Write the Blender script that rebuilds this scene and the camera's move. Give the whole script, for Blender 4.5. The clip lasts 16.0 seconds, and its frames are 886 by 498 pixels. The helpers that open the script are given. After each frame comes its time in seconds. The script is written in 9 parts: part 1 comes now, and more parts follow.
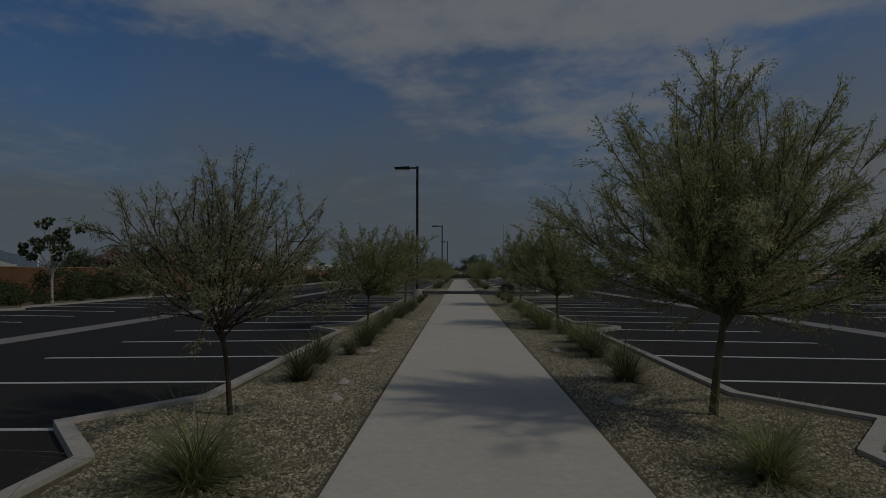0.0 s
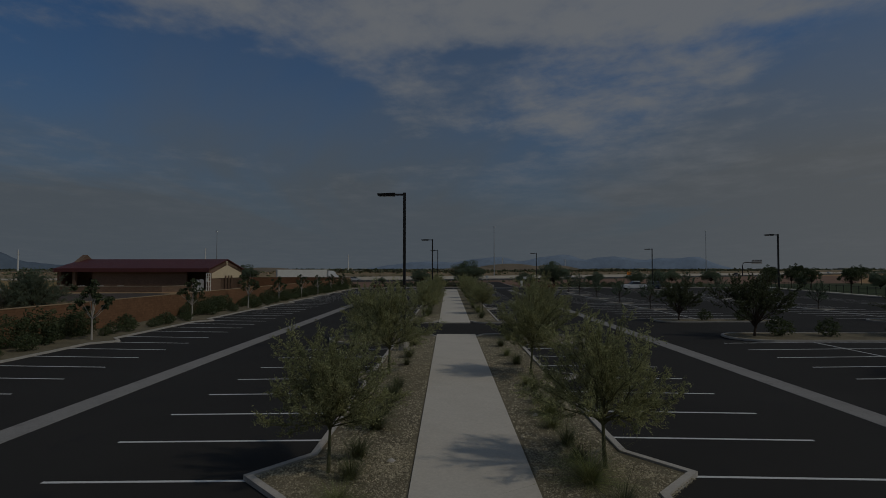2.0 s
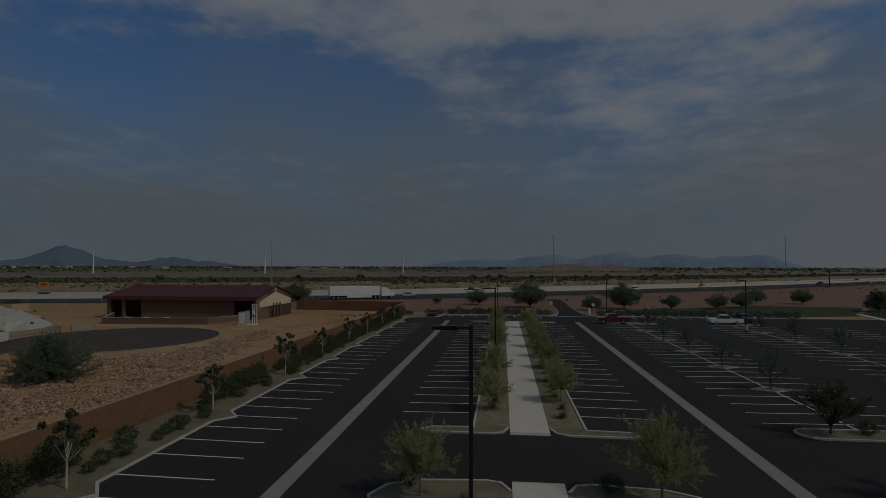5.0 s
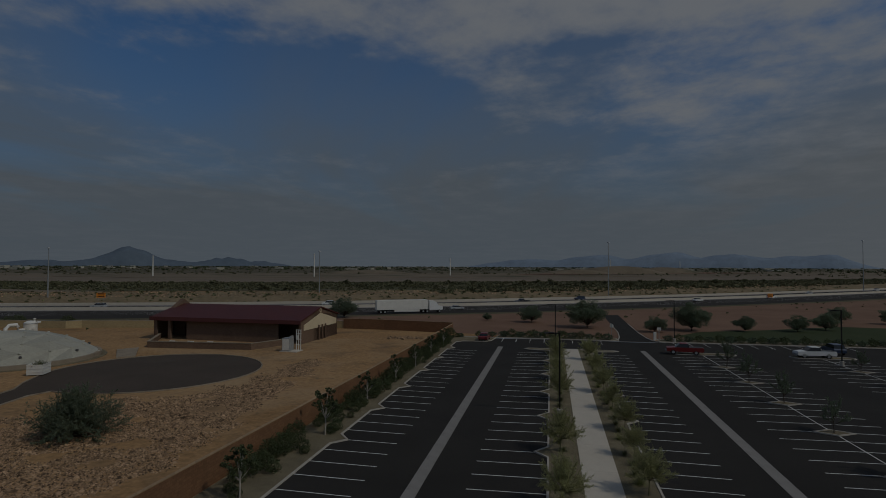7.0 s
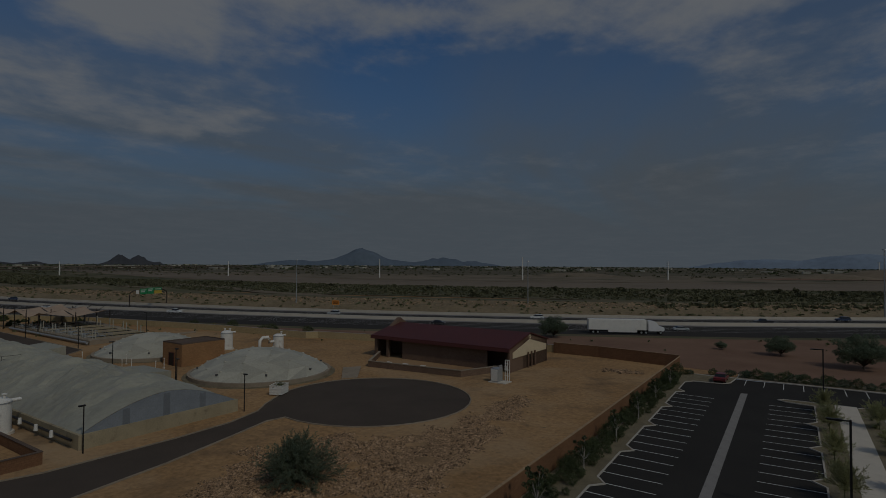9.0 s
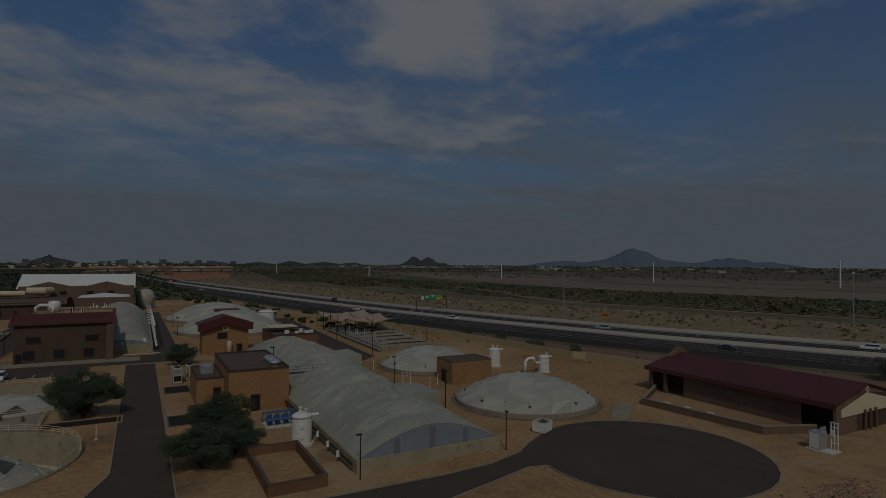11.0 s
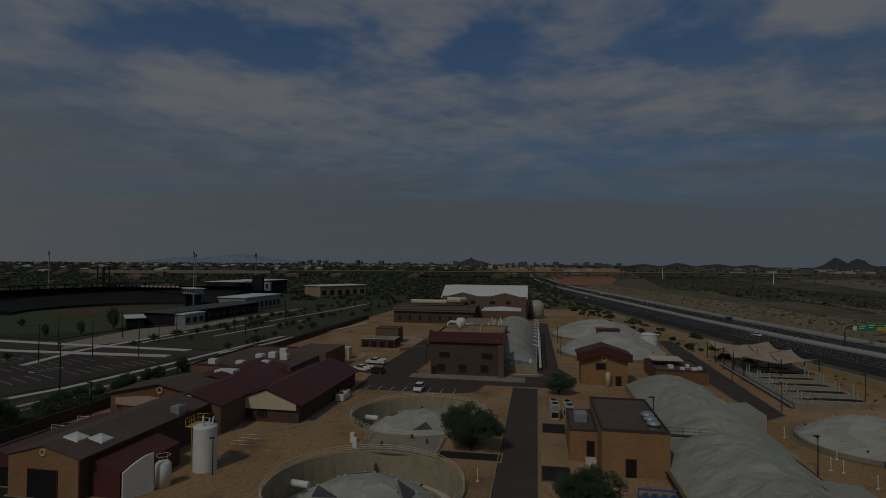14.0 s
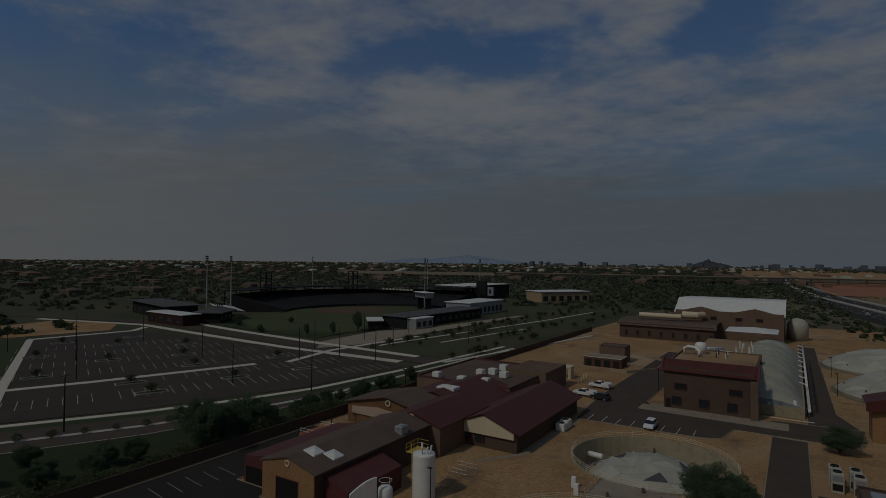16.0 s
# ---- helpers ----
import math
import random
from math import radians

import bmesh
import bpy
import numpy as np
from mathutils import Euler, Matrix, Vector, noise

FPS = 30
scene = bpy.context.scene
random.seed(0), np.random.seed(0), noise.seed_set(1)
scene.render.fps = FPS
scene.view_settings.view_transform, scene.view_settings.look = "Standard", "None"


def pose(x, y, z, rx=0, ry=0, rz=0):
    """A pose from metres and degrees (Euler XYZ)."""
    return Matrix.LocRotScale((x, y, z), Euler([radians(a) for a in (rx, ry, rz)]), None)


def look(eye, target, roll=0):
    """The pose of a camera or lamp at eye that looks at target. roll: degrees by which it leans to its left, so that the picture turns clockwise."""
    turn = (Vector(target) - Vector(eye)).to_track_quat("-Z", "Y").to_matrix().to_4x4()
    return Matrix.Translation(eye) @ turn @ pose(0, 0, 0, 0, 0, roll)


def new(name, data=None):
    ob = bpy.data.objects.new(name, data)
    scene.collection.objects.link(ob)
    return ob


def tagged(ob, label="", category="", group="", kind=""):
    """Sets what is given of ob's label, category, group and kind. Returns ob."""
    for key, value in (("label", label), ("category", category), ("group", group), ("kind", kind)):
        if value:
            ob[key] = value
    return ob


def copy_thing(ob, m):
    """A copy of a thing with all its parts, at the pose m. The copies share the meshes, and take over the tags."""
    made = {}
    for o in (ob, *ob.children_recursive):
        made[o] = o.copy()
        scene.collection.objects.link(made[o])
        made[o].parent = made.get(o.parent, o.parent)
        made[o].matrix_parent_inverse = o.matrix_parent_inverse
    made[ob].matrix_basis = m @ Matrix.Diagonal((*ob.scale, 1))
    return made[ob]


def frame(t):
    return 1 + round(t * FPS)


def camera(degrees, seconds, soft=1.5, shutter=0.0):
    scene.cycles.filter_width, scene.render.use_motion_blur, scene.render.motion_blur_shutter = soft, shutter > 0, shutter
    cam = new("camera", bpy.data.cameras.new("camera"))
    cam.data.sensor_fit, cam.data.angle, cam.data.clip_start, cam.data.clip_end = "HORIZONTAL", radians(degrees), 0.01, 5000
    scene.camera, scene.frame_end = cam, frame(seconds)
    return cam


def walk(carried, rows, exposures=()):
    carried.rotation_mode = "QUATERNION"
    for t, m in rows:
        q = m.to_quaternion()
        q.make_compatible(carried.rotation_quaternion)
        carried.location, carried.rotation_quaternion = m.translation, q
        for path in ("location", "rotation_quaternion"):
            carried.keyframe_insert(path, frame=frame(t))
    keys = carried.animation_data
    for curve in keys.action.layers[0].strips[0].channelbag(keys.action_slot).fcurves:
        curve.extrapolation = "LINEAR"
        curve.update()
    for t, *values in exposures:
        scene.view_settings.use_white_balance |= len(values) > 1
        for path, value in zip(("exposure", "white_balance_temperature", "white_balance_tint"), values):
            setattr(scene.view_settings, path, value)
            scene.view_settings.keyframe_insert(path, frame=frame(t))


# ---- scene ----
cam = camera(77.11, 16.0, soft=0.9)
# seconds, eye, heading to the left of north, tilt up, roll
PATH = [
    (0, (-0.214, 0.682, 1.742), 1.653, 2.345, 0.020),
    (0.5, (-0.315, 1.997, 2.130), 1.242, 2.172, -0.020),
    (1, (-0.386, 3.342, 2.700), 0.778, 2.072, -0.019),
    (1.5, (-0.448, 4.725, 3.484), 0.547, 2.039, -0.003),
    (2, (-0.511, 6.128, 4.398), 0.556, 2.041, 0.007),
    (2.5, (-0.587, 7.617, 5.384), 0.580, 2.029, 0.005),
    (3, (-0.701, 9.134, 6.422), 0.776, 1.976, 0.002),
    (3.5, (-0.890, 10.702, 7.504), 1.712, 1.893, 0.013),
    (4, (-1.117, 12.290, 8.602), 3.302, 1.812, 0.045),
    (4.5, (-1.395, 13.925, 9.686), 4.884, 1.752, 0.094),
    (5, (-1.720, 15.558, 10.754), 6.168, 1.715, 0.150),
    (5.5, (-2.090, 17.195, 11.811), 7.193, 1.699, 0.197),
    (6, (-2.503, 18.813, 12.858), 8.161, 1.692, 0.222),
    (6.5, (-2.960, 20.392, 13.913), 9.334, 1.682, 0.221),
    (7, (-3.449, 21.929, 14.975), 10.977, 1.658, 0.213),
    (7.5, (-3.989, 23.428, 16.065), 13.708, 1.617, 0.221),
    (8, (-4.603, 24.899, 17.210), 18.472, 1.570, 0.255),
    (8.5, (-5.318, 26.357, 18.435), 25.109, 1.534, 0.310),
    (9, (-6.154, 27.816, 19.686), 32.149, 1.508, 0.365),
    (9.5, (-7.117, 29.278, 20.827), 38.981, 1.481, 0.395),
    (10, (-8.212, 30.730, 21.804), 45.733, 1.448, 0.396),
    (10.5, (-9.440, 32.133, 22.729), 52.521, 1.411, 0.380),
    (11, (-10.797, 33.435, 23.716), 59.373, 1.376, 0.364),
    (11.5, (-12.277, 34.584, 24.780), 66.223, 1.349, 0.362),
    (12, (-13.861, 35.530, 25.893), 72.918, 1.327, 0.370),
    (12.5, (-15.515, 36.249, 27.030), 79.364, 1.304, 0.384),
    (13, (-17.192, 36.746, 28.170), 85.659, 1.274, 0.404),
    (13.5, (-18.860, 37.040, 29.295), 91.798, 1.236, 0.430),
    (14, (-20.517, 37.141, 30.388), 97.634, 1.198, 0.457),
    (14.5, (-22.198, 37.029, 31.436), 103.334, 1.165, 0.486),
    (15, (-23.937, 36.682, 32.437), 109.025, 1.136, 0.525),
    (15.5, (-25.746, 36.092, 33.394), 114.649, 1.102, 0.582),
    (16, (-27.622, 35.260, 34.309), 120.225, 1.050, 0.665),
]


def aimed(eye, yaw, pitch, roll):
    a, b = radians(yaw), radians(pitch)
    way = Vector((-math.sin(a) * math.cos(b), math.cos(a) * math.cos(b), math.sin(b)))
    return look(eye, Vector(eye) + 2 * way, roll)


walk(cam, [(t, aimed(eye, yaw, pitch, roll)) for t, eye, yaw, pitch, roll in PATH],
     exposures=[(0.0, -2.13), (6.5, -2.15), (8.0, -2.27), (9.0, -2.33), (11.5, -2.36), (16.0, -2.34)])

# ---- light ----
SUN_AZ, SUN_EL = radians(112), radians(46)     # from north, clockwise; height
world = bpy.data.worlds.new("sky")
scene.world = world
world.use_nodes = True
wn, wl = world.node_tree.nodes, world.node_tree.links
wn.clear()
out = wn.new("ShaderNodeOutputWorld")
bg = wn.new("ShaderNodeBackground")
sky = wn.new("ShaderNodeTexSky")
sky.sky_type, sky.sun_disc = "NISHITA", False
sky.sun_elevation, sky.sun_rotation = SUN_EL, SUN_AZ
sky.air_density, sky.dust_density, sky.ozone_density = 1.0, 2.5, 2.0
bg.inputs["Strength"].default_value = 0.085
tc = wn.new("ShaderNodeTexCoord")
sep = wn.new("ShaderNodeSeparateXYZ")
wl.new(tc.outputs["Generated"], sep.inputs[0])


def wmath(op, a, b=None, clamp=False):
    n = wn.new("ShaderNodeMath")
    n.operation, n.use_clamp = op, clamp
    for i, v in enumerate((a, b)):
        if v is None:
            continue
        if isinstance(v, (int, float)):
            n.inputs[i].default_value = v
        else:
            wl.new(v, n.inputs[i])
    return n.outputs[0]


zc = wmath("ADD", wmath("MAXIMUM", sep.outputs[2], 0.0), 0.09)
comb = wn.new("ShaderNodeCombineXYZ")
wl.new(wmath("DIVIDE", sep.outputs[0], zc), comb.inputs[0])
wl.new(wmath("DIVIDE", sep.outputs[1], zc), comb.inputs[1])


def wnoise(scale, detail, rough, dist, off, stretch=(1, 1, 1)):
    mp = wn.new("ShaderNodeMapping")
    mp.inputs["Location"].default_value = off
    mp.inputs["Scale"].default_value = stretch
    mp.inputs["Rotation"].default_value = (0, 0, 0.5)
    wl.new(comb.outputs[0], mp.inputs[0])
    n = wn.new("ShaderNodeTexNoise")
    n.inputs["Scale"].default_value, n.inputs["Detail"].default_value = scale, detail
    n.inputs["Roughness"].default_value, n.inputs["Distortion"].default_value = rough, dist
    wl.new(mp.outputs[0], n.inputs[0])
    return n.outputs[0]


def wramp(v, a, b):
    n = wn.new("ShaderNodeMapRange")
    n.interpolation_type = "SMOOTHSTEP"
    wl.new(v, n.inputs[0])
    n.inputs[1].default_value, n.inputs[2].default_value = a, b
    return n.outputs[0]


big_n = wnoise(0.62, 3, 0.5, 0.5, (3.1, 1.4, 0), (1, 0.7, 1))
fine_n = wnoise(3.1, 9, 0.62, 0.12, (7.3, 2.2, 0), (1, 0.9, 1))
high = wramp(sep.outputs[2], 0.16, 0.46)
# cloud banks (+) and blue gaps (-): bearing to the left of north and height in degrees, their half widths, weight
BANKS = ((27, 16, 17, 4.0, -0.20), (2.5, 12.2, 8, 1.8, -0.13), (-2, 20.8, 6, 2, -0.14), (-34, 18, 7, 4, -0.15), (5, 18.5, 5, 3, 0.10),
         (-18, 16, 10, 4.5, 0.09), (20, 24, 28, 2.5, 0.14), (-22, 24.5, 16, 2.5, 0.12), (60, 22.5, 8, 3, 0.13), (57, 13, 7, 1.6, 0.12),
         (50, 10.5, 7, 1.3, -0.12), (94, 20.5, 4, 1.3, -0.16), (74, 19.5, 7, 1.5, -0.12), (76, 14.5, 9, 2.5, 0.12), (98, 16, 12, 4, 0.11),
         (118, 20.8, 9, 1.8, -0.14), (119, 14.5, 9, 2.2, 0.13), (153, 17, 9, 5, -0.12), (99, 24, 14, 2.5, 0.09))
warp_a, warp_b = wnoise(1.1, 4, 0.6, 0.3, (0.4, 9.2, 0)), wnoise(1.7, 4, 0.6, 0.3, (5.5, 3.1, 0))
bearing = wmath("ADD", wmath("MULTIPLY", wmath("ARCTAN2", wmath("MULTIPLY", sep.outputs[0], -1.0), sep.outputs[1]), 180 / math.pi), wmath("MULTIPLY", wmath("SUBTRACT", warp_a, 0.5), 26.0))
rise = wmath("ADD", wmath("MULTIPLY", wmath("ARCSINE", sep.outputs[2]), 180 / math.pi), wmath("MULTIPLY", wmath("SUBTRACT", warp_b, 0.5), 9.0))
dens = wmath("ADD", wmath("ADD", wmath("MULTIPLY", big_n, 0.34), wmath("MULTIPLY", fine_n, 0.50)), wmath("ADD", wmath("MULTIPLY", high, 0.05), 0.088))
for az, el, wa, we, weight in BANKS:
    u, v = wmath("DIVIDE", wmath("SUBTRACT", bearing, az), wa), wmath("DIVIDE", wmath("SUBTRACT", rise, el), we)
    bell = wmath("EXPONENT", wmath("MULTIPLY", wmath("ADD", wmath("MULTIPLY", u, u), wmath("MULTIPLY", v, v)), -0.8))
    dens = wmath("ADD", dens, wmath("MULTIPLY", bell, weight))
cover = wmath("MULTIPLY", wramp(dens, 0.445, 0.70), 0.93)
low = wramp(sep.outputs[2], 0.07, 0.27)
cover = wmath("MULTIPLY", cover, wmath("ADD", wmath("MULTIPLY", low, 0.88), 0.12))
mixc = wn.new("ShaderNodeMixRGB")
mixc.inputs[2].default_value = (6.35, 6.75, 7.3, 1)
wl.new(cover, mixc.inputs[0])
haze = wn.new("ShaderNodeMixRGB")
HAZE_AZ = radians(130)      # the haze is palest to the south-east
glow = wramp(wmath("ADD", wmath("MULTIPLY", sep.outputs[0], math.sin(HAZE_AZ)), wmath("MULTIPLY", sep.outputs[1], math.cos(HAZE_AZ))), -0.75, 0.5)
warm = wn.new("ShaderNodeMixRGB")
warm.inputs[1].default_value, warm.inputs[2].default_value = (3.15, 3.8, 4.5, 1), (4.72, 4.95, 5.12, 1)
wl.new(glow, warm.inputs[0])
wl.new(warm.outputs[0], haze.inputs[2])
veil_n = wnoise(0.45, 5, 0.55, 0.6, (1.7, 5.2, 0), (1, 0.45, 1))
veil = wmath("MULTIPLY", wramp(veil_n, 0.36, 0.64), 0.42)
wl.new(wmath("ADD", wmath("SUBTRACT", 1.0, wramp(sep.outputs[2], -0.02, 0.40)), veil, True), haze.inputs[0])
dim = wn.new("ShaderNodeMixRGB")
dim.blend_type = "MULTIPLY"
dim.inputs[0].default_value = 1.0
dim.inputs[2].default_value = (0.76, 1.36, 1.92, 1)
wl.new(sky.outputs[0], dim.inputs[1])
wl.new(dim.outputs[0], haze.inputs[1])
wl.new(haze.outputs[0], mixc.inputs[1])
wl.new(mixc.outputs[0], bg.inputs["Color"])
wl.new(bg.outputs[0], out.inputs["Surface"])

sun_data = bpy.data.lights.new("sun", "SUN")
sun_data.energy, sun_data.angle, sun_data.color = 2.85, radians(3.0), (1.0, 0.925, 0.79)
sun = new("sun", sun_data)
sun_way = Vector((math.sin(SUN_AZ) * math.cos(SUN_EL), math.cos(SUN_AZ) * math.cos(SUN_EL), math.sin(SUN_EL)))
sun.matrix_world = look(sun_way * 100, (0, 0, 0))


# ---- materials ----
def mat(name, c1, c2=None, big=0.3, fine=8.0, rough=0.85, bump=0.1, metal=0.0, speck=0.15, spots=None, per_object=0.0, bands=None):
    """Two colours mixed by broad noise, a fine grain over them, relief from the grain; bands: (axis, metres, depth) of raised seams."""
    m = bpy.data.materials.new(name)
    m.use_nodes = True
    n, l = m.node_tree.nodes, m.node_tree.links
    b = n["Principled BSDF"]
    b.inputs["Roughness"].default_value, b.inputs["Metallic"].default_value = rough, metal
    b.inputs["Specular IOR Level"].default_value = 0.12 if rough > 0.84 else 0.4
    c2 = c2 or tuple(v * 0.8 for v in c1)
    t = n.new("ShaderNodeTexCoord")
    n1 = n.new("ShaderNodeTexNoise")
    n1.inputs["Scale"].default_value, n1.inputs["Detail"].default_value = big, 5
    n1.inputs["Roughness"].default_value = 0.6
    l.new(t.outputs["Object"], n1.inputs["Vector"])
    r1 = n.new("ShaderNodeMapRange")
    r1.inputs[1].default_value, r1.inputs[2].default_value = 0.32, 0.68
    l.new(n1.outputs[0], r1.inputs[0])
    mx = n.new("ShaderNodeMixRGB")
    mx.inputs[1].default_value, mx.inputs[2].default_value = (*c1, 1), (*c2, 1)
    l.new(r1.outputs[0], mx.inputs[0])
    n2 = n.new("ShaderNodeTexNoise")
    n2.inputs["Scale"].default_value, n2.inputs["Detail"].default_value = fine, 4
    n2.inputs["Roughness"].default_value = 0.7
    l.new(t.outputs["Object"], n2.inputs["Vector"])
    r2 = n.new("ShaderNodeMapRange")
    r2.inputs[1].default_value, r2.inputs[2].default_value = 0.25, 0.75
    r2.inputs[3].default_value, r2.inputs[4].default_value = 1 - speck, 1 + speck
    l.new(n2.outputs[0], r2.inputs[0])
    mul = n.new("ShaderNodeMixRGB")
    mul.blend_type = "MULTIPLY"
    mul.inputs[0].default_value = 1.0
    l.new(mx.outputs[0], mul.inputs[1])
    l.new(r2.outputs[0], mul.inputs[2])
    col = mul.outputs[0]
    for colour, scale, lo, hi in ([spots] if isinstance(spots, tuple) else spots or []):
        n3 = n.new("ShaderNodeTexNoise")
        n3.inputs["Scale"].default_value, n3.inputs["Detail"].default_value = scale, 6
        n3.inputs["Roughness"].default_value = 0.65
        l.new(t.outputs["Object"], n3.inputs["Vector"])
        r3 = n.new("ShaderNodeMapRange")
        r3.inputs[1].default_value, r3.inputs[2].default_value = lo, hi
        l.new(n3.outputs[0], r3.inputs[0])
        m3 = n.new("ShaderNodeMixRGB")
        m3.inputs[2].default_value = (*colour, 1)
        l.new(r3.outputs[0], m3.inputs[0])
        l.new(col, m3.inputs[1])
        col = m3.outputs[0]
    if per_object:
        oi = n.new("ShaderNodeObjectInfo")
        r4 = n.new("ShaderNodeMapRange")
        r4.inputs[3].default_value, r4.inputs[4].default_value = 1 - per_object, 1 + per_object
        l.new(oi.outputs["Random"], r4.inputs[0])
        m4 = n.new("ShaderNodeMixRGB")
        m4.blend_type = "MULTIPLY"
        m4.inputs[0].default_value = 1.0
        l.new(col, m4.inputs[1])
        l.new(r4.outputs[0], m4.inputs[2])
        col = m4.outputs[0]
    l.new(col, b.inputs["Base Color"])
    height = n2.outputs[0]
    if bands:
        axis, metres, depth = bands
        sx = n.new("ShaderNodeSeparateXYZ")
        l.new(t.outputs["Object"], sx.inputs[0])
        fr = n.new("ShaderNodeMath")
        fr.operation = "PINGPONG"
        fr.inputs[1].default_value = metres / 2
        l.new(sx.outputs["XYZ".index(axis)], fr.inputs[0])
        st = n.new("ShaderNodeMapRange")
        st.inputs[1].default_value, st.inputs[2].default_value = 0.0, metres * 0.08
        st.inputs[3].default_value, st.inputs[4].default_value = depth, 0.0
        l.new(fr.outputs[0], st.inputs[0])
        ad = n.new("ShaderNodeMath")
        l.new(st.outputs[0], ad.inputs[0])
        l.new(n2.outputs[0], ad.inputs[1])
        height = ad.outputs[0]
    if bump:
        bp = n.new("ShaderNodeBump")
        bp.inputs["Strength"].default_value, bp.inputs["Distance"].default_value = bump, 0.05
        l.new(height, bp.inputs["Height"])
        l.new(bp.outputs[0], b.inputs["Normal"])
    return m


def brick_mat(name, c1, c2, mortar, w=0.4, h=0.2):
    m = mat(name, c1, c2, 0.2, 6, 0.9, 0.15)
    n, l = m.node_tree.nodes, m.node_tree.links
    t = n.new("ShaderNodeTexCoord")
    sx = n.new("ShaderNodeSeparateXYZ")
    l.new(t.outputs["Object"], sx.inputs[0])
    ad = n.new("ShaderNodeMath")
    l.new(sx.outputs[0], ad.inputs[0])
    l.new(sx.outputs[1], ad.inputs[1])
    cb = n.new("ShaderNodeCombineXYZ")
    l.new(ad.outputs[0], cb.inputs[0])
    l.new(sx.outputs[2], cb.inputs[1])
    bt = n.new("ShaderNodeTexBrick")
    bt.inputs["Scale"].default_value = 1.0
    bt.inputs["Brick Width"].default_value, bt.inputs["Row Height"].default_value = w, h
    bt.inputs["Mortar Size"].default_value = 0.012
    bt.inputs["Color1"].default_value = (1, 1, 1, 1)
    bt.inputs["Color2"].default_value = (0.82, 0.82, 0.82, 1)
    bt.inputs["Mortar"].default_value = (*mortar, 1)
    l.new(cb.outputs[0], bt.inputs["Vector"])
    b = n["Principled BSDF"]
    old = b.inputs["Base Color"].links[0].from_socket
    mu = n.new("ShaderNodeMixRGB")
    mu.blend_type = "MULTIPLY"
    mu.inputs[0].default_value = 1
    l.new(old, mu.inputs[1])
    l.new(bt.outputs[0], mu.inputs[2])
    l.new(mu.outputs[0], b.inputs["Base Color"])
    return m


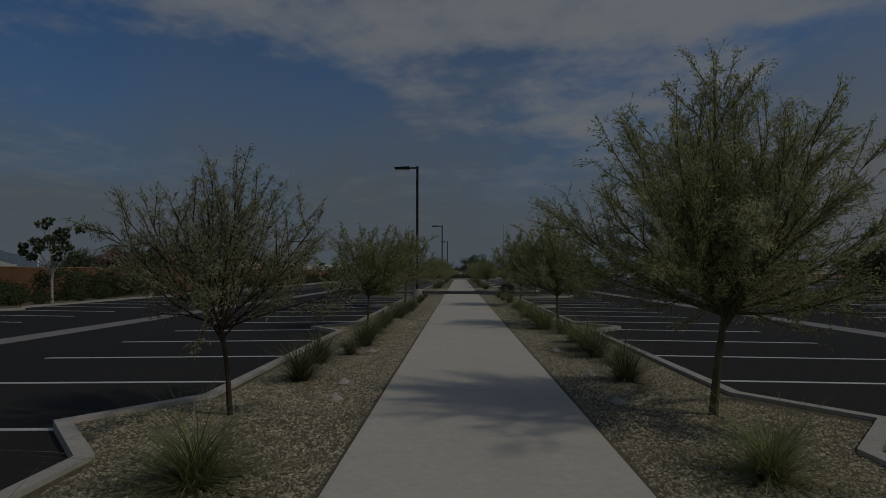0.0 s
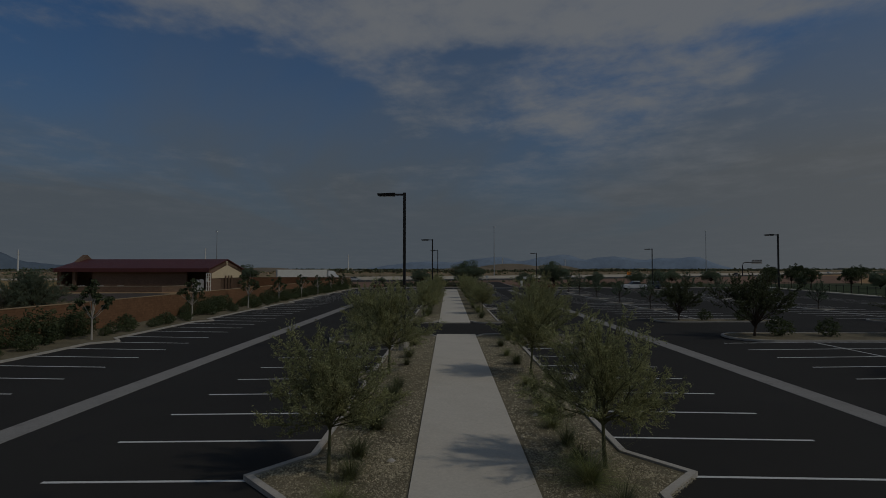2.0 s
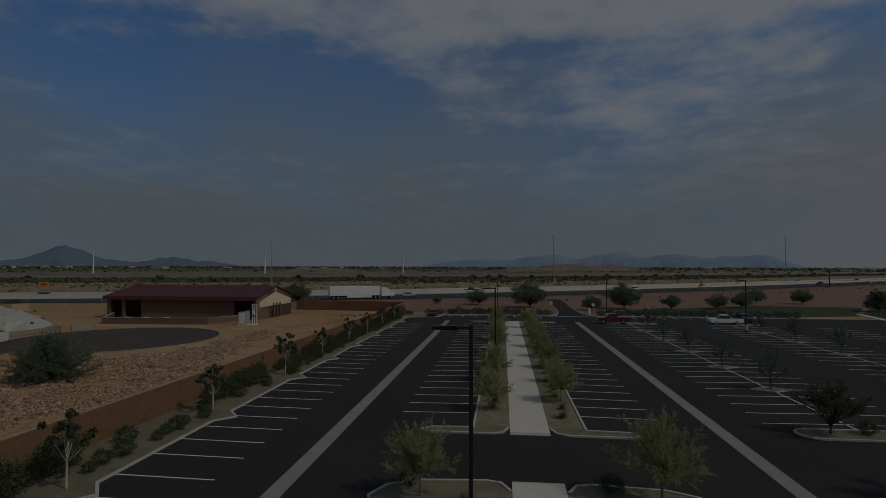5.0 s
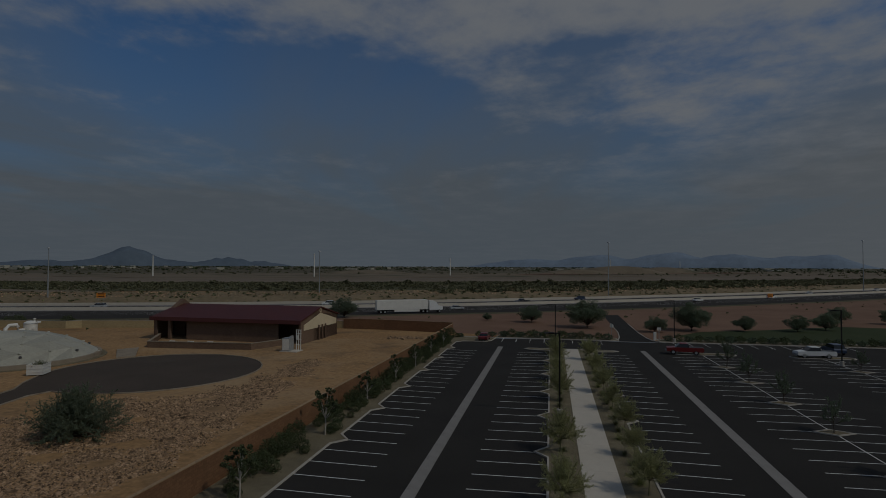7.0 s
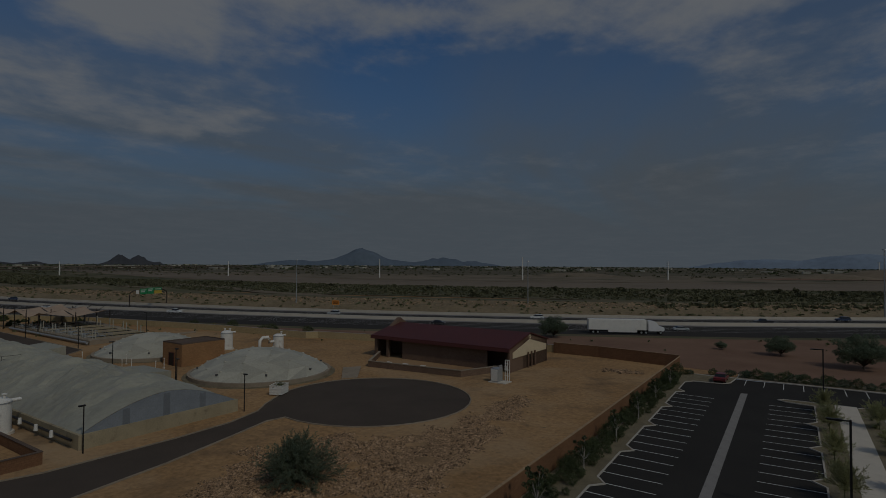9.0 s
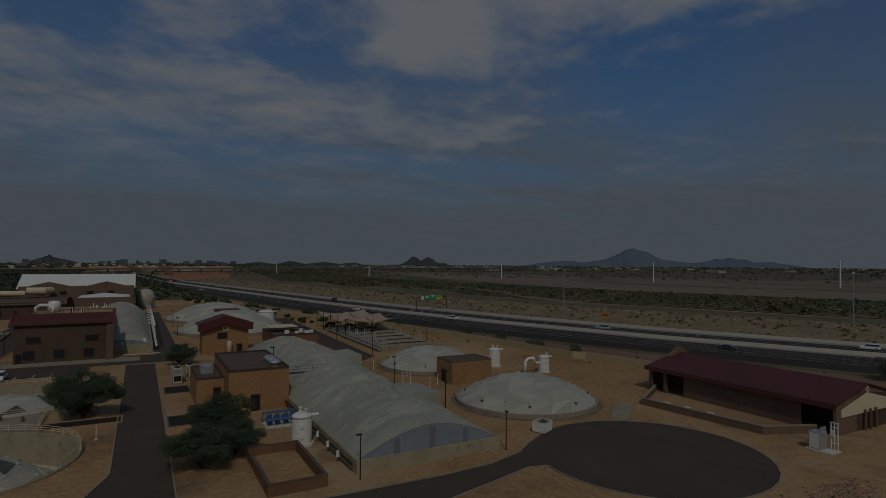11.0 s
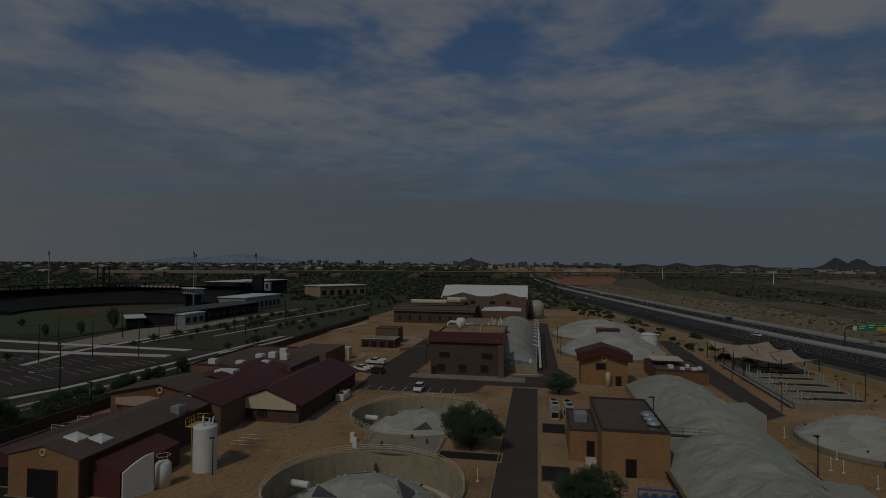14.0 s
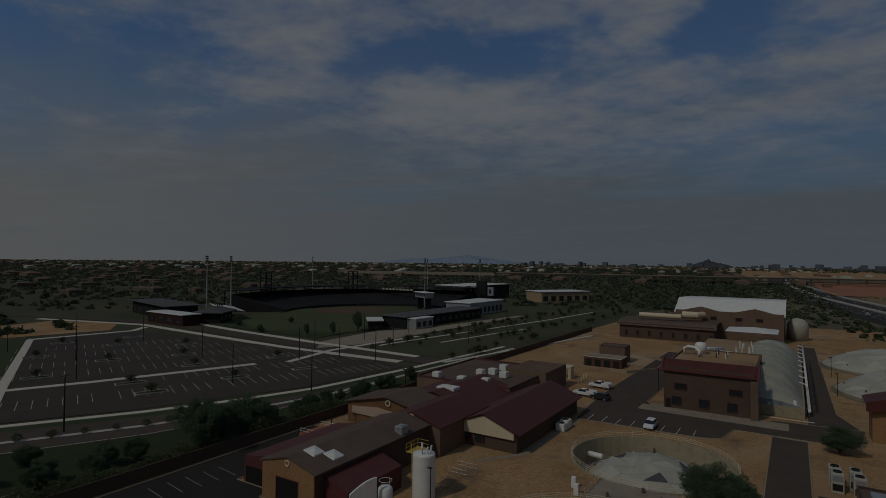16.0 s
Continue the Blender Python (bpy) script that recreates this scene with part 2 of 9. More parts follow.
M = {
    "dirt": mat("dirt", (0.372, 0.228, 0.110), (0.288, 0.170, 0.079), 0.05, 1.5, 0.95, 0.4, speck=0.36, spots=[((0.40, 0.285, 0.17), 0.03, 0.5, 0.72), ((0.16, 0.105, 0.062), 0.11, 0.52, 0.74), ((0.15, 0.11, 0.07), 0.9, 0.60, 0.74)]),
    # a red roof's colour with the sunlight on it mixed in
    "sunlit_red": mat("sunlit_red", (0.36, 0.135, 0.075), (0.28, 0.10, 0.06), 0.4, 6, 0.9, 0.2),
    "old_concrete": mat("old_concrete", (0.31, 0.255, 0.19), (0.25, 0.205, 0.15), 0.25, 8, 0.92, 0.2, spots=((0.19, 0.15, 0.11), 0.5, 0.55, 0.75)),
    "tank_wall": mat("tank_wall", (0.36, 0.305, 0.20), (0.29, 0.245, 0.16), 0.4, 7, 0.92, 0.2, spots=((0.19, 0.155, 0.105), 0.8, 0.56, 0.76)),
    "tan_panel": mat("tan_panel", (0.47, 0.35, 0.265), (0.41, 0.30, 0.225), 0.4, 8, 0.85, 0.2, bands=("Z", 0.25, 2.0)),
    "dark_trim": mat("dark_trim", (0.07, 0.04, 0.032), (0.055, 0.032, 0.026), 0.6, 8, 0.7, 0.1),
    "dirt_red": mat("dirt_red", (0.22, 0.135, 0.092), (0.17, 0.10, 0.068), 0.08, 2, 0.95, 0.3),
    "yard": mat("yard", (0.36, 0.232, 0.125), (0.28, 0.174, 0.091), 0.07, 3, 0.95, 0.3, spots=[((0.40, 0.30, 0.20), 0.05, 0.52, 0.72), ((0.20, 0.135, 0.085), 0.14, 0.54, 0.74), ((0.18, 0.125, 0.08), 1.1, 0.62, 0.75)]),
    "asphalt": mat("asphalt", (0.029, 0.0265, 0.0235), (0.037, 0.034, 0.030), 0.12, 40, 0.9, 0.25, speck=0.35, spots=((0.022, 0.022, 0.023), 0.5, 0.6, 0.75)),
    "asphalt_old": mat("asphalt_old", (0.086, 0.067, 0.053), (0.068, 0.054, 0.043), 0.15, 30, 0.9, 0.25, speck=0.3, spots=((0.08, 0.075, 0.06), 0.2, 0.6, 0.8)),
    "highway": mat("highway", (0.042, 0.037, 0.032), (0.034, 0.03, 0.026), 0.03, 5, 0.9, 0.1),
    "concrete": mat("concrete", (0.56, 0.505, 0.425), (0.50, 0.45, 0.375), 0.5, 12, 0.85, 0.12, speck=0.1, spots=((0.36, 0.33, 0.30), 0.9, 0.62, 0.8)),
    "kerb": mat("kerb", (0.46, 0.42, 0.365), (0.38, 0.345, 0.30), 1.2, 14, 0.88, 0.15, spots=((0.25, 0.22, 0.19), 1.5, 0.6, 0.78)),
    "ribbon": mat("ribbon", (0.27, 0.255, 0.235), (0.22, 0.205, 0.19), 0.6, 14, 0.88, 0.15, spots=((0.15, 0.14, 0.13), 1.2, 0.6, 0.8)),
    "paint": mat("paint", (0.68, 0.67, 0.64), (0.58, 0.57, 0.54), 1.0, 20, 0.7, 0.05, spots=((0.25, 0.25, 0.25), 3.0, 0.66, 0.8)),
    "gravel": mat("gravel", (0.22, 0.185, 0.12), (0.155, 0.13, 0.085), 0.6, 38, 0.95, 0.9, speck=0.55),
    "stones": mat("stones", (0.40, 0.345, 0.235), (0.23, 0.198, 0.135), 3.0, 20, 0.9, 0.3, speck=0.35),
    "riprap": mat("riprap", (0.35, 0.232, 0.14), (0.16, 0.102, 0.06), 1.2, 9, 0.92, 0.4, speck=0.3),
    "blockwall": brick_mat("blockwall", (0.235, 0.125, 0.068), (0.185, 0.10, 0.055), (0.75, 0.72, 0.7)),
    "sandwall": brick_mat("sandwall", (0.46, 0.36, 0.20), (0.40, 0.31, 0.17), (0.9, 0.88, 0.85)),
    "tanwall": brick_mat("tanwall", (0.40, 0.28, 0.17), (0.34, 0.235, 0.14), (0.85, 0.83, 0.8)),
    "brown_block": brick_mat("brown_block", (0.20, 0.135, 0.095), (0.16, 0.105, 0.075), (0.8, 0.78, 0.75)),
    "dark_block": brick_mat("dark_block", (0.125, 0.08, 0.058), (0.10, 0.065, 0.048), (0.8, 0.8, 0.8)),
    "orange_block": brick_mat("orange_block", (0.36, 0.20, 0.095), (0.30, 0.165, 0.08), (0.85, 0.83, 0.8)),
    "red_roof": mat("red_roof", (0.10, 0.023, 0.017), (0.078, 0.019, 0.015), 0.4, 6, 0.55, 0.5, metal=0.1, bands=("X", 0.45, 3.0)),
    "red_roof_y": mat("red_roof_y", (0.10, 0.023, 0.017), (0.078, 0.019, 0.015), 0.4, 6, 0.55, 0.5, metal=0.1, bands=("Y", 0.45, 3.0)),
    "red_trim": mat("red_trim", (0.11, 0.03, 0.028), (0.085, 0.025, 0.024), 0.6, 8, 0.6, 0.1),
    "brown_roof": mat("brown_roof", (0.135, 0.098, 0.076), (0.105, 0.076, 0.06), 0.3, 14, 0.9, 0.3, speck=0.3),
    "cream": mat("cream", (0.62, 0.52, 0.35), (0.55, 0.46, 0.31), 0.4, 8, 0.8, 0.2, bands=("Z", 0.25, 2.0)),
    "dome": mat("dome", (0.43, 0.408, 0.328), (0.35, 0.332, 0.266), 0.15, 3, 0.5, 0.1, spots=((0.30, 0.27, 0.23), 0.35, 0.58, 0.8)),
    "dome_dark": mat("dome_dark", (0.085, 0.082, 0.08), (0.06, 0.058, 0.055), 0.5, 6, 0.7, 0.1),
    "vault": mat("vault", (0.345, 0.332, 0.262), (0.27, 0.26, 0.205), 0.1, 2, 0.55, 0.2, spots=((0.27, 0.255, 0.23), 0.25, 0.55, 0.8)),
    "grp_dark": mat("grp_dark", (0.165, 0.182, 0.20), (0.14, 0.155, 0.17), 0.6, 5, 0.5, 0.1),
    "grp_panel": mat("grp_panel", (0.23, 0.255, 0.28), (0.19, 0.212, 0.235), 0.6, 5, 0.45, 0.1),
    "white_metal": mat("white_metal", (0.72, 0.70, 0.64), (0.64, 0.62, 0.57), 0.6, 8, 0.4, 0.05, spots=((0.45, 0.42, 0.38), 1.0, 0.64, 0.8)),
    "grey_metal": mat("grey_metal", (0.38, 0.39, 0.39), (0.30, 0.31, 0.31), 1.0, 9, 0.45, 0.08, metal=0.4),
    "dark_metal": mat("dark_metal", (0.025, 0.024, 0.023), (0.035, 0.033, 0.031), 2.0, 12, 0.45, 0.05, metal=0.5),
    "bronze": mat("bronze", (0.045, 0.034, 0.027), (0.035, 0.027, 0.022), 2.0, 12, 0.5, 0.05, metal=0.4),
    "blue_paint": mat("blue_paint", (0.05, 0.13, 0.28), (0.04, 0.10, 0.22), 1.5, 8, 0.45, 0.05),
    "yellow": mat("yellow", (0.55, 0.38, 0.06), (0.47, 0.32, 0.05), 1.5, 8, 0.6, 0.05),
    "orange_sign": mat("orange_sign", (0.75, 0.25, 0.02), (0.68, 0.22, 0.02), 1.0, 8, 0.5, 0.0),
    "green_sign": mat("green_sign", (0.012, 0.26, 0.09), (0.01, 0.22, 0.075), 0.5, 8, 0.5, 0.0),
    "glass": mat("glass", (0.02, 0.022, 0.025), (0.03, 0.032, 0.035), 0.5, 4, 0.12, 0.0),
    "fabric": mat("fabric", (0.42, 0.31, 0.225), (0.36, 0.265, 0.19), 0.4, 10, 0.95, 0.1),
    "bark": mat("bark", (0.085, 0.062, 0.045), (0.055, 0.042, 0.032), 3.0, 30, 0.95, 0.6, speck=0.3),
    "bark_green": mat("bark_green", (0.15, 0.15, 0.075), (0.11, 0.10, 0.055), 2.0, 25, 0.9, 0.5, speck=0.3),
    "rubber": mat("rubber", (0.015, 0.015, 0.015), (0.02, 0.02, 0.02), 3, 20, 0.85, 0.1),
    "river_sand": mat("river_sand", (0.20, 0.16, 0.118), (0.15, 0.122, 0.09), 0.01, 0.2, 0.95, 0.1),
    "scrub": mat("scrub", (0.105, 0.092, 0.055), (0.15, 0.122, 0.075), 0.02, 0.4, 0.95, 0.2, spots=((0.07, 0.08, 0.04), 0.05, 0.48, 0.7)),
    "levee": mat("levee", (0.235, 0.18, 0.11), (0.172, 0.134, 0.082), 0.06, 0.8, 0.95, 0.5, speck=0.35, spots=((0.13, 0.115, 0.065), 0.16, 0.55, 0.72)),
    "lawn": mat("lawn", (0.038, 0.052, 0.022), (0.05, 0.06, 0.028), 0.1, 6, 0.95, 0.3, speck=0.3),
    "lawn_bright": mat("lawn_bright", (0.034, 0.046, 0.018), (0.028, 0.036, 0.016), 0.08, 6, 0.95, 0.3, speck=0.3),
    "infield": mat("infield", (0.12, 0.075, 0.048), (0.10, 0.064, 0.04), 0.1, 4, 0.95, 0.2),
    "thicket_floor": mat("thicket_floor", (0.07, 0.07, 0.037), (0.085, 0.08, 0.045), 0.02, 0.4, 0.95, 0.2, spots=((0.175, 0.138, 0.09), 0.02, 0.50, 0.66)),
    "red_soil": mat("red_soil", (0.33, 0.15, 0.085), (0.26, 0.12, 0.07), 0.02, 0.3, 0.95, 0.2),
    "far_bank": mat("far_bank", (0.20, 0.158, 0.112), (0.14, 0.115, 0.08), 0.012, 0.15, 0.95, 0.1, spots=((0.065, 0.065, 0.038), 0.009, 0.52, 0.66)),
    "parkland": mat("parkland", (0.05, 0.056, 0.03), (0.075, 0.07, 0.042), 0.02, 0.4, 0.95, 0.2, spots=((0.11, 0.09, 0.06), 0.03, 0.6, 0.75)),
    "far_land": mat("far_land", (0.125, 0.102, 0.07), (0.08, 0.075, 0.048), 0.006, 0.05, 0.95, 0.0, spots=((0.19, 0.16, 0.12), 0.004, 0.56, 0.7)),
    "ball_grass": mat("ball_grass", (0.075, 0.085, 0.036), (0.06, 0.07, 0.03), 0.05, 4, 0.95, 0.2),
    "asphalt_lot": mat("asphalt_lot", (0.068, 0.056, 0.045), (0.055, 0.045, 0.037), 0.1, 20, 0.92, 0.2, speck=0.25, spots=((0.045, 0.04, 0.036), 0.15, 0.55, 0.75)),
    "stadium_dark": mat("stadium_dark", (0.017, 0.017, 0.018), (0.026, 0.025, 0.025), 0.1, 3, 0.92, 0.1),
    # Distance haze is put into these bluish mountain colours, palest for the farthest ranges
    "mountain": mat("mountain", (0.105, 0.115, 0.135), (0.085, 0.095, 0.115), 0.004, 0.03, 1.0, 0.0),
    "mountain_haze_blue": mat("mountain_haze_blue", (0.115, 0.145, 0.18), (0.10, 0.128, 0.162), 0.003, 0.02, 1.0, 0.0),
    "mountain_haze_pale": mat("mountain_haze_pale", (0.205, 0.255, 0.315), (0.185, 0.232, 0.29), 0.003, 0.02, 1.0, 0.0),
    "pit_dark": mat("pit_dark", (0.026, 0.023, 0.02), (0.036, 0.032, 0.028), 0.8, 9, 0.95, 0.1),
    "butte": mat("butte", (0.066, 0.068, 0.073), (0.052, 0.054, 0.06), 0.01, 0.08, 1.0, 0.0),
    "red_brick": brick_mat("red_brick", (0.07, 0.03, 0.024), (0.055, 0.024, 0.02), (0.7, 0.6, 0.55), 0.25, 0.08),
    "wet_dark": mat("wet_dark", (0.03, 0.03, 0.028), (0.045, 0.042, 0.038), 0.4, 4, 0.35, 0.1),
    "green_can": mat("green_can", (0.18, 0.22, 0.2), (0.15, 0.19, 0.17), 0.8, 6, 0.5, 0.05),
}


def leaf_mat(name, c1, c2, through_=0.25, vary=0.4):
    m = mat(name, c1, c2, 0.9, 14, 0.75, 0.0, speck=0.25, per_object=0.12)
    n, l = m.node_tree.nodes, m.node_tree.links
    b = n["Principled BSDF"]
    g = n.new("ShaderNodeNewGeometry")
    r = n.new("ShaderNodeMapRange")
    r.inputs[3].default_value, r.inputs[4].default_value = 1 - vary, 1 + vary
    l.new(g.outputs["Random Per Island"], r.inputs[0])
    old = b.inputs["Base Color"].links[0].from_socket
    mu = n.new("ShaderNodeMixRGB")
    mu.blend_type = "MULTIPLY"
    mu.inputs[0].default_value = 1
    l.new(old, mu.inputs[1])
    l.new(r.outputs[0], mu.inputs[2])
    l.new(mu.outputs[0], b.inputs["Base Color"])
    tr = n.new("ShaderNodeBsdfTranslucent")
    l.new(mu.outputs[0], tr.inputs[0])
    mixs = n.new("ShaderNodeMixShader")
    mixs.inputs[0].default_value = through_
    l.new(b.outputs[0], mixs.inputs[1])
    l.new(tr.outputs[0], mixs.inputs[2])
    l.new(mixs.outputs[0], n["Material Output"].inputs[0])
    return m


M["palo"] = leaf_mat("palo", (0.42, 0.415, 0.20), (0.33, 0.335, 0.165), 0.55)
M["mesquite"] = leaf_mat("mesquite", (0.115, 0.128, 0.06), (0.09, 0.102, 0.048), 0.4)
M["palo_grey"] = leaf_mat("palo_grey", (0.46, 0.45, 0.26), (0.36, 0.36, 0.205), 0.55)
M["olive_leaf"] = leaf_mat("olive_leaf", (0.09, 0.11, 0.045), (0.07, 0.09, 0.038), 0.35)
M["shade_leaf"] = leaf_mat("shade_leaf", (0.105, 0.15, 0.08), (0.085, 0.125, 0.066), 0.45, 0.25)
M["verge_leaf"] = leaf_mat("verge_leaf", (0.165, 0.205, 0.13), (0.135, 0.175, 0.108), 0.5, 0.25)
M["dark_leaf"] = leaf_mat("dark_leaf", (0.06, 0.078, 0.034), (0.078, 0.096, 0.042), 0.35)
# dark_leaf lifted and bluer: haze over the suburb is put into the leaf colour
M["suburb_leaf"] = leaf_mat("suburb_leaf", (0.075, 0.09, 0.05), (0.092, 0.105, 0.06), 0.4, 0.25)
M["shrub_leaf"] = leaf_mat("shrub_leaf", (0.085, 0.115, 0.065), (0.065, 0.09, 0.052), 0.2)
M["bush_leaf"] = leaf_mat("bush_leaf", (0.19, 0.23, 0.15), (0.15, 0.19, 0.12), 0.4, 0.25)
M["grass_blade"] = leaf_mat("grass_blade", (0.19, 0.225, 0.07), (0.27, 0.25, 0.115), 0.25)
M["grass_dark"] = leaf_mat("grass_dark", (0.11, 0.125, 0.055), (0.16, 0.155, 0.075), 0.25)
M["river_green"] = leaf_mat("river_green", (0.122, 0.117, 0.06), (0.10, 0.099, 0.051), 0.3, 0.2)


# ---- shape helpers ----
class Sh:
    """A mesh in the making: vertices and faces."""

    def __init__(s):
        s.v, s.f = [], []

    def add(s, vs, fs):
        k = len(s.v)
        s.v += [tuple(p) for p in vs]
        s.f += [tuple(i + k for i in f) for f in fs]
        return s

    def box(s, x0, y0, z0, x1, y1, z1, e=0.0):
        """A box; e: chamfer along the upper edges."""
        if e:
            vs = [(x0, y0, z0), (x1, y0, z0), (x1, y1, z0), (x0, y1, z0),
                  (x0, y0, z1 - e), (x1, y0, z1 - e), (x1, y1, z1 - e), (x0, y1, z1 - e),
                  (x0 + e, y0 + e, z1), (x1 - e, y0 + e, z1), (x1 - e, y1 - e, z1), (x0 + e, y1 - e, z1)]
            fs = [(3, 2, 1, 0), (8, 9, 10, 11)]
            for i in range(4):
                j = (i + 1) % 4
                fs += [(i, j, 4 + j, 4 + i), (4 + i, 4 + j, 8 + j, 8 + i)]
            return s.add(vs, fs)
        return s.add([(x0, y0, z0), (x1, y0, z0), (x1, y1, z0), (x0, y1, z0), (x0, y0, z1), (x1, y0, z1), (x1, y1, z1), (x0, y1, z1)],
                     [(3, 2, 1, 0), (4, 5, 6, 7), (0, 1, 5, 4), (1, 2, 6, 5), (2, 3, 7, 6), (3, 0, 4, 7)])

    def prism(s, pts, z0, z1):
        """An upright block on an outline that runs anticlockwise; heights may be numbers or one per corner."""
        n = len(pts)
        zt = z1 if isinstance(z1, (list, tuple)) else [z1] * n
        vs = [(x, y, z0) for x, y in pts] + [(x, y, z) for (x, y), z in zip(pts, zt)]
        fs = [tuple(range(n - 1, -1, -1)), tuple(range(n, 2 * n))]
        fs += [(i, (i + 1) % n, n + (i + 1) % n, n + i) for i in range(n)]
        return s.add(vs, fs)

    def sheet(s, pts, z):
        return s.add([(x, y, z) for x, y in pts], [tuple(range(len(pts)))])

    def cyl(s, x, y, z0, z1, r0, r1=None, n=16):
        r1 = r0 if r1 is None else r1
        vs = [(x + r * math.cos(2 * math.pi * i / n), y + r * math.sin(2 * math.pi * i / n), z) for z, r in ((z0, r0), (z1, r1)) for i in range(n)]
        fs = [tuple(range(n - 1, -1, -1)), tuple(range(n, 2 * n))] + [(i, (i + 1) % n, n + (i + 1) % n, n + i) for i in range(n)]
        return s.add(vs, fs)

    def lathe(s, x, y, prof, n=32):
        vs = [(x + r * math.cos(2 * math.pi * i / n), y + r * math.sin(2 * math.pi * i / n), z) for r, z in prof for i in range(n)]
        fs = [(k * n + i, k * n + (i + 1) % n, (k + 1) * n + (i + 1) % n, (k + 1) * n + i) for k in range(len(prof) - 1) for i in range(n)]
        return s.add(vs, fs)

    def tube(s, pts, r, n=6, r1=None):
        """A round bar through points, tapering from r to r1."""
        pts = [Vector(p) for p in pts]
        r1 = r if r1 is None else r1
        k0, m = len(s.v), len(pts)
        for k, p in enumerate(pts):
            d = (pts[min(k + 1, m - 1)] - pts[max(k - 1, 0)]).normalized()
            a = d.orthogonal().normalized() if abs(d.z) > 0.95 else d.cross(Vector((0, 0, 1))).normalized()
            b = d.cross(a)
            rr = r + (r1 - r) * k / max(m - 1, 1)
            for i in range(n):
                w = 2 * math.pi * i / n
                s.v.append(tuple(p + a * (rr * math.cos(w)) + b * (rr * math.sin(w))))
        for k in range(m - 1):
            for i in range(n):
                j = (i + 1) % n
                s.f.append((k0 + k * n + i, k0 + k * n + j, k0 + (k + 1) * n + j, k0 + (k + 1) * n + i))
        s.f.append(tuple(k0 + i for i in range(n - 1, -1, -1)))
        s.f.append(tuple(k0 + (m - 1) * n + i for i in range(n)))
        return s

    def band(s, pts, w0, w1, z0, z1, closed=False):
        """A bar of rectangular section along a line in plan, from w0 to w1 to the left of it."""
        pts = [Vector((p[0], p[1])) for p in pts]
        m, k0 = len(pts), len(s.v)
        for k, p in enumerate(pts):
            a = pts[k - 1] if (k > 0 or closed) else None
            b = pts[(k + 1) % m] if (k < m - 1 or closed) else None
            d1 = (p - a).normalized() if a is not None else (b - p).normalized()
            d2 = (b - p).normalized() if b is not None else d1
            n1, n2 = Vector((-d1.y, d1.x)), Vector((-d2.y, d2.x))
            nn = (n1 + n2).normalized()
            nn = nn / max(nn.dot(n1), 0.35)
            for w, z in ((w0, z0), (w1, z0), (w1, z1), (w0, z1)):
                s.v.append((p.x + nn.x * w, p.y + nn.y * w, z))
        for k in range(m if closed else m - 1):
            a, b = k0 + 4 * k, k0 + 4 * ((k + 1) % m)
            for i in range(4):
                j = (i + 1) % 4
                s.f.append((a + i, b + i, b + j, a + j))
        if not closed:
            e = k0 + 4 * (m - 1)
            s.f += [(k0, k0 + 1, k0 + 2, k0 + 3), (e + 3, e + 2, e + 1, e)]
        return s


def mesh(sh, material, smooth=False):
    me = bpy.data.meshes.new("mesh")
    me.from_pydata(sh.v, [], sh.f)
    me.materials.append(M[material] if isinstance(material, str) else material)
    if smooth:
        me.polygons.foreach_set("use_smooth", [True] * len(me.polygons))
    me.update()
    return me


def part(name, sh, material, parent=None, label="", smooth=False):
    ob = new(name, mesh(sh, material, smooth) if isinstance(sh, Sh) else sh)
    if parent is not None:
        ob.parent = parent
    if label:
        ob["label"] = label
    return ob


def thing(name, label, category, m=None, group="", kind=""):
    ob = new(name)
    ob.empty_display_size = 0.2
    if m is not None:
        ob.matrix_basis = m
    return tagged(ob, label, category, group, kind)


def solid(name, sh, material, label, category, m=None, group="", kind="", smooth=False):
    ob = part(name, sh, material, None, "", smooth)
    if m is not None:
        ob.matrix_basis = m
    return tagged(ob, label, category, group, kind)


G = -0.07                                     # level of the open ground
PLANT = Matrix.Rotation(radians(-2), 4, "Z")  # the works stand turned two degrees from the car park


def at(x, y, z=G, turn=0.0):
    """A pose in the grid of the water works."""
    return PLANT @ pose(x, y, z, 0, 0, turn)


def pw(x, y):
    p = PLANT @ Vector((x, y, 0))
    return (p.x, p.y)


# ---- ground and large structure ----
T1, T2, TANK_R = pw(-94.5, 13.6), pw(-129.3, 13.8), 13.3
LOT_HOLE = ((-21.5, -39.5), (21.4, -39.5), (21.4, 137.52), (-21.5, 137.52))   # the paving dips below the open ground here


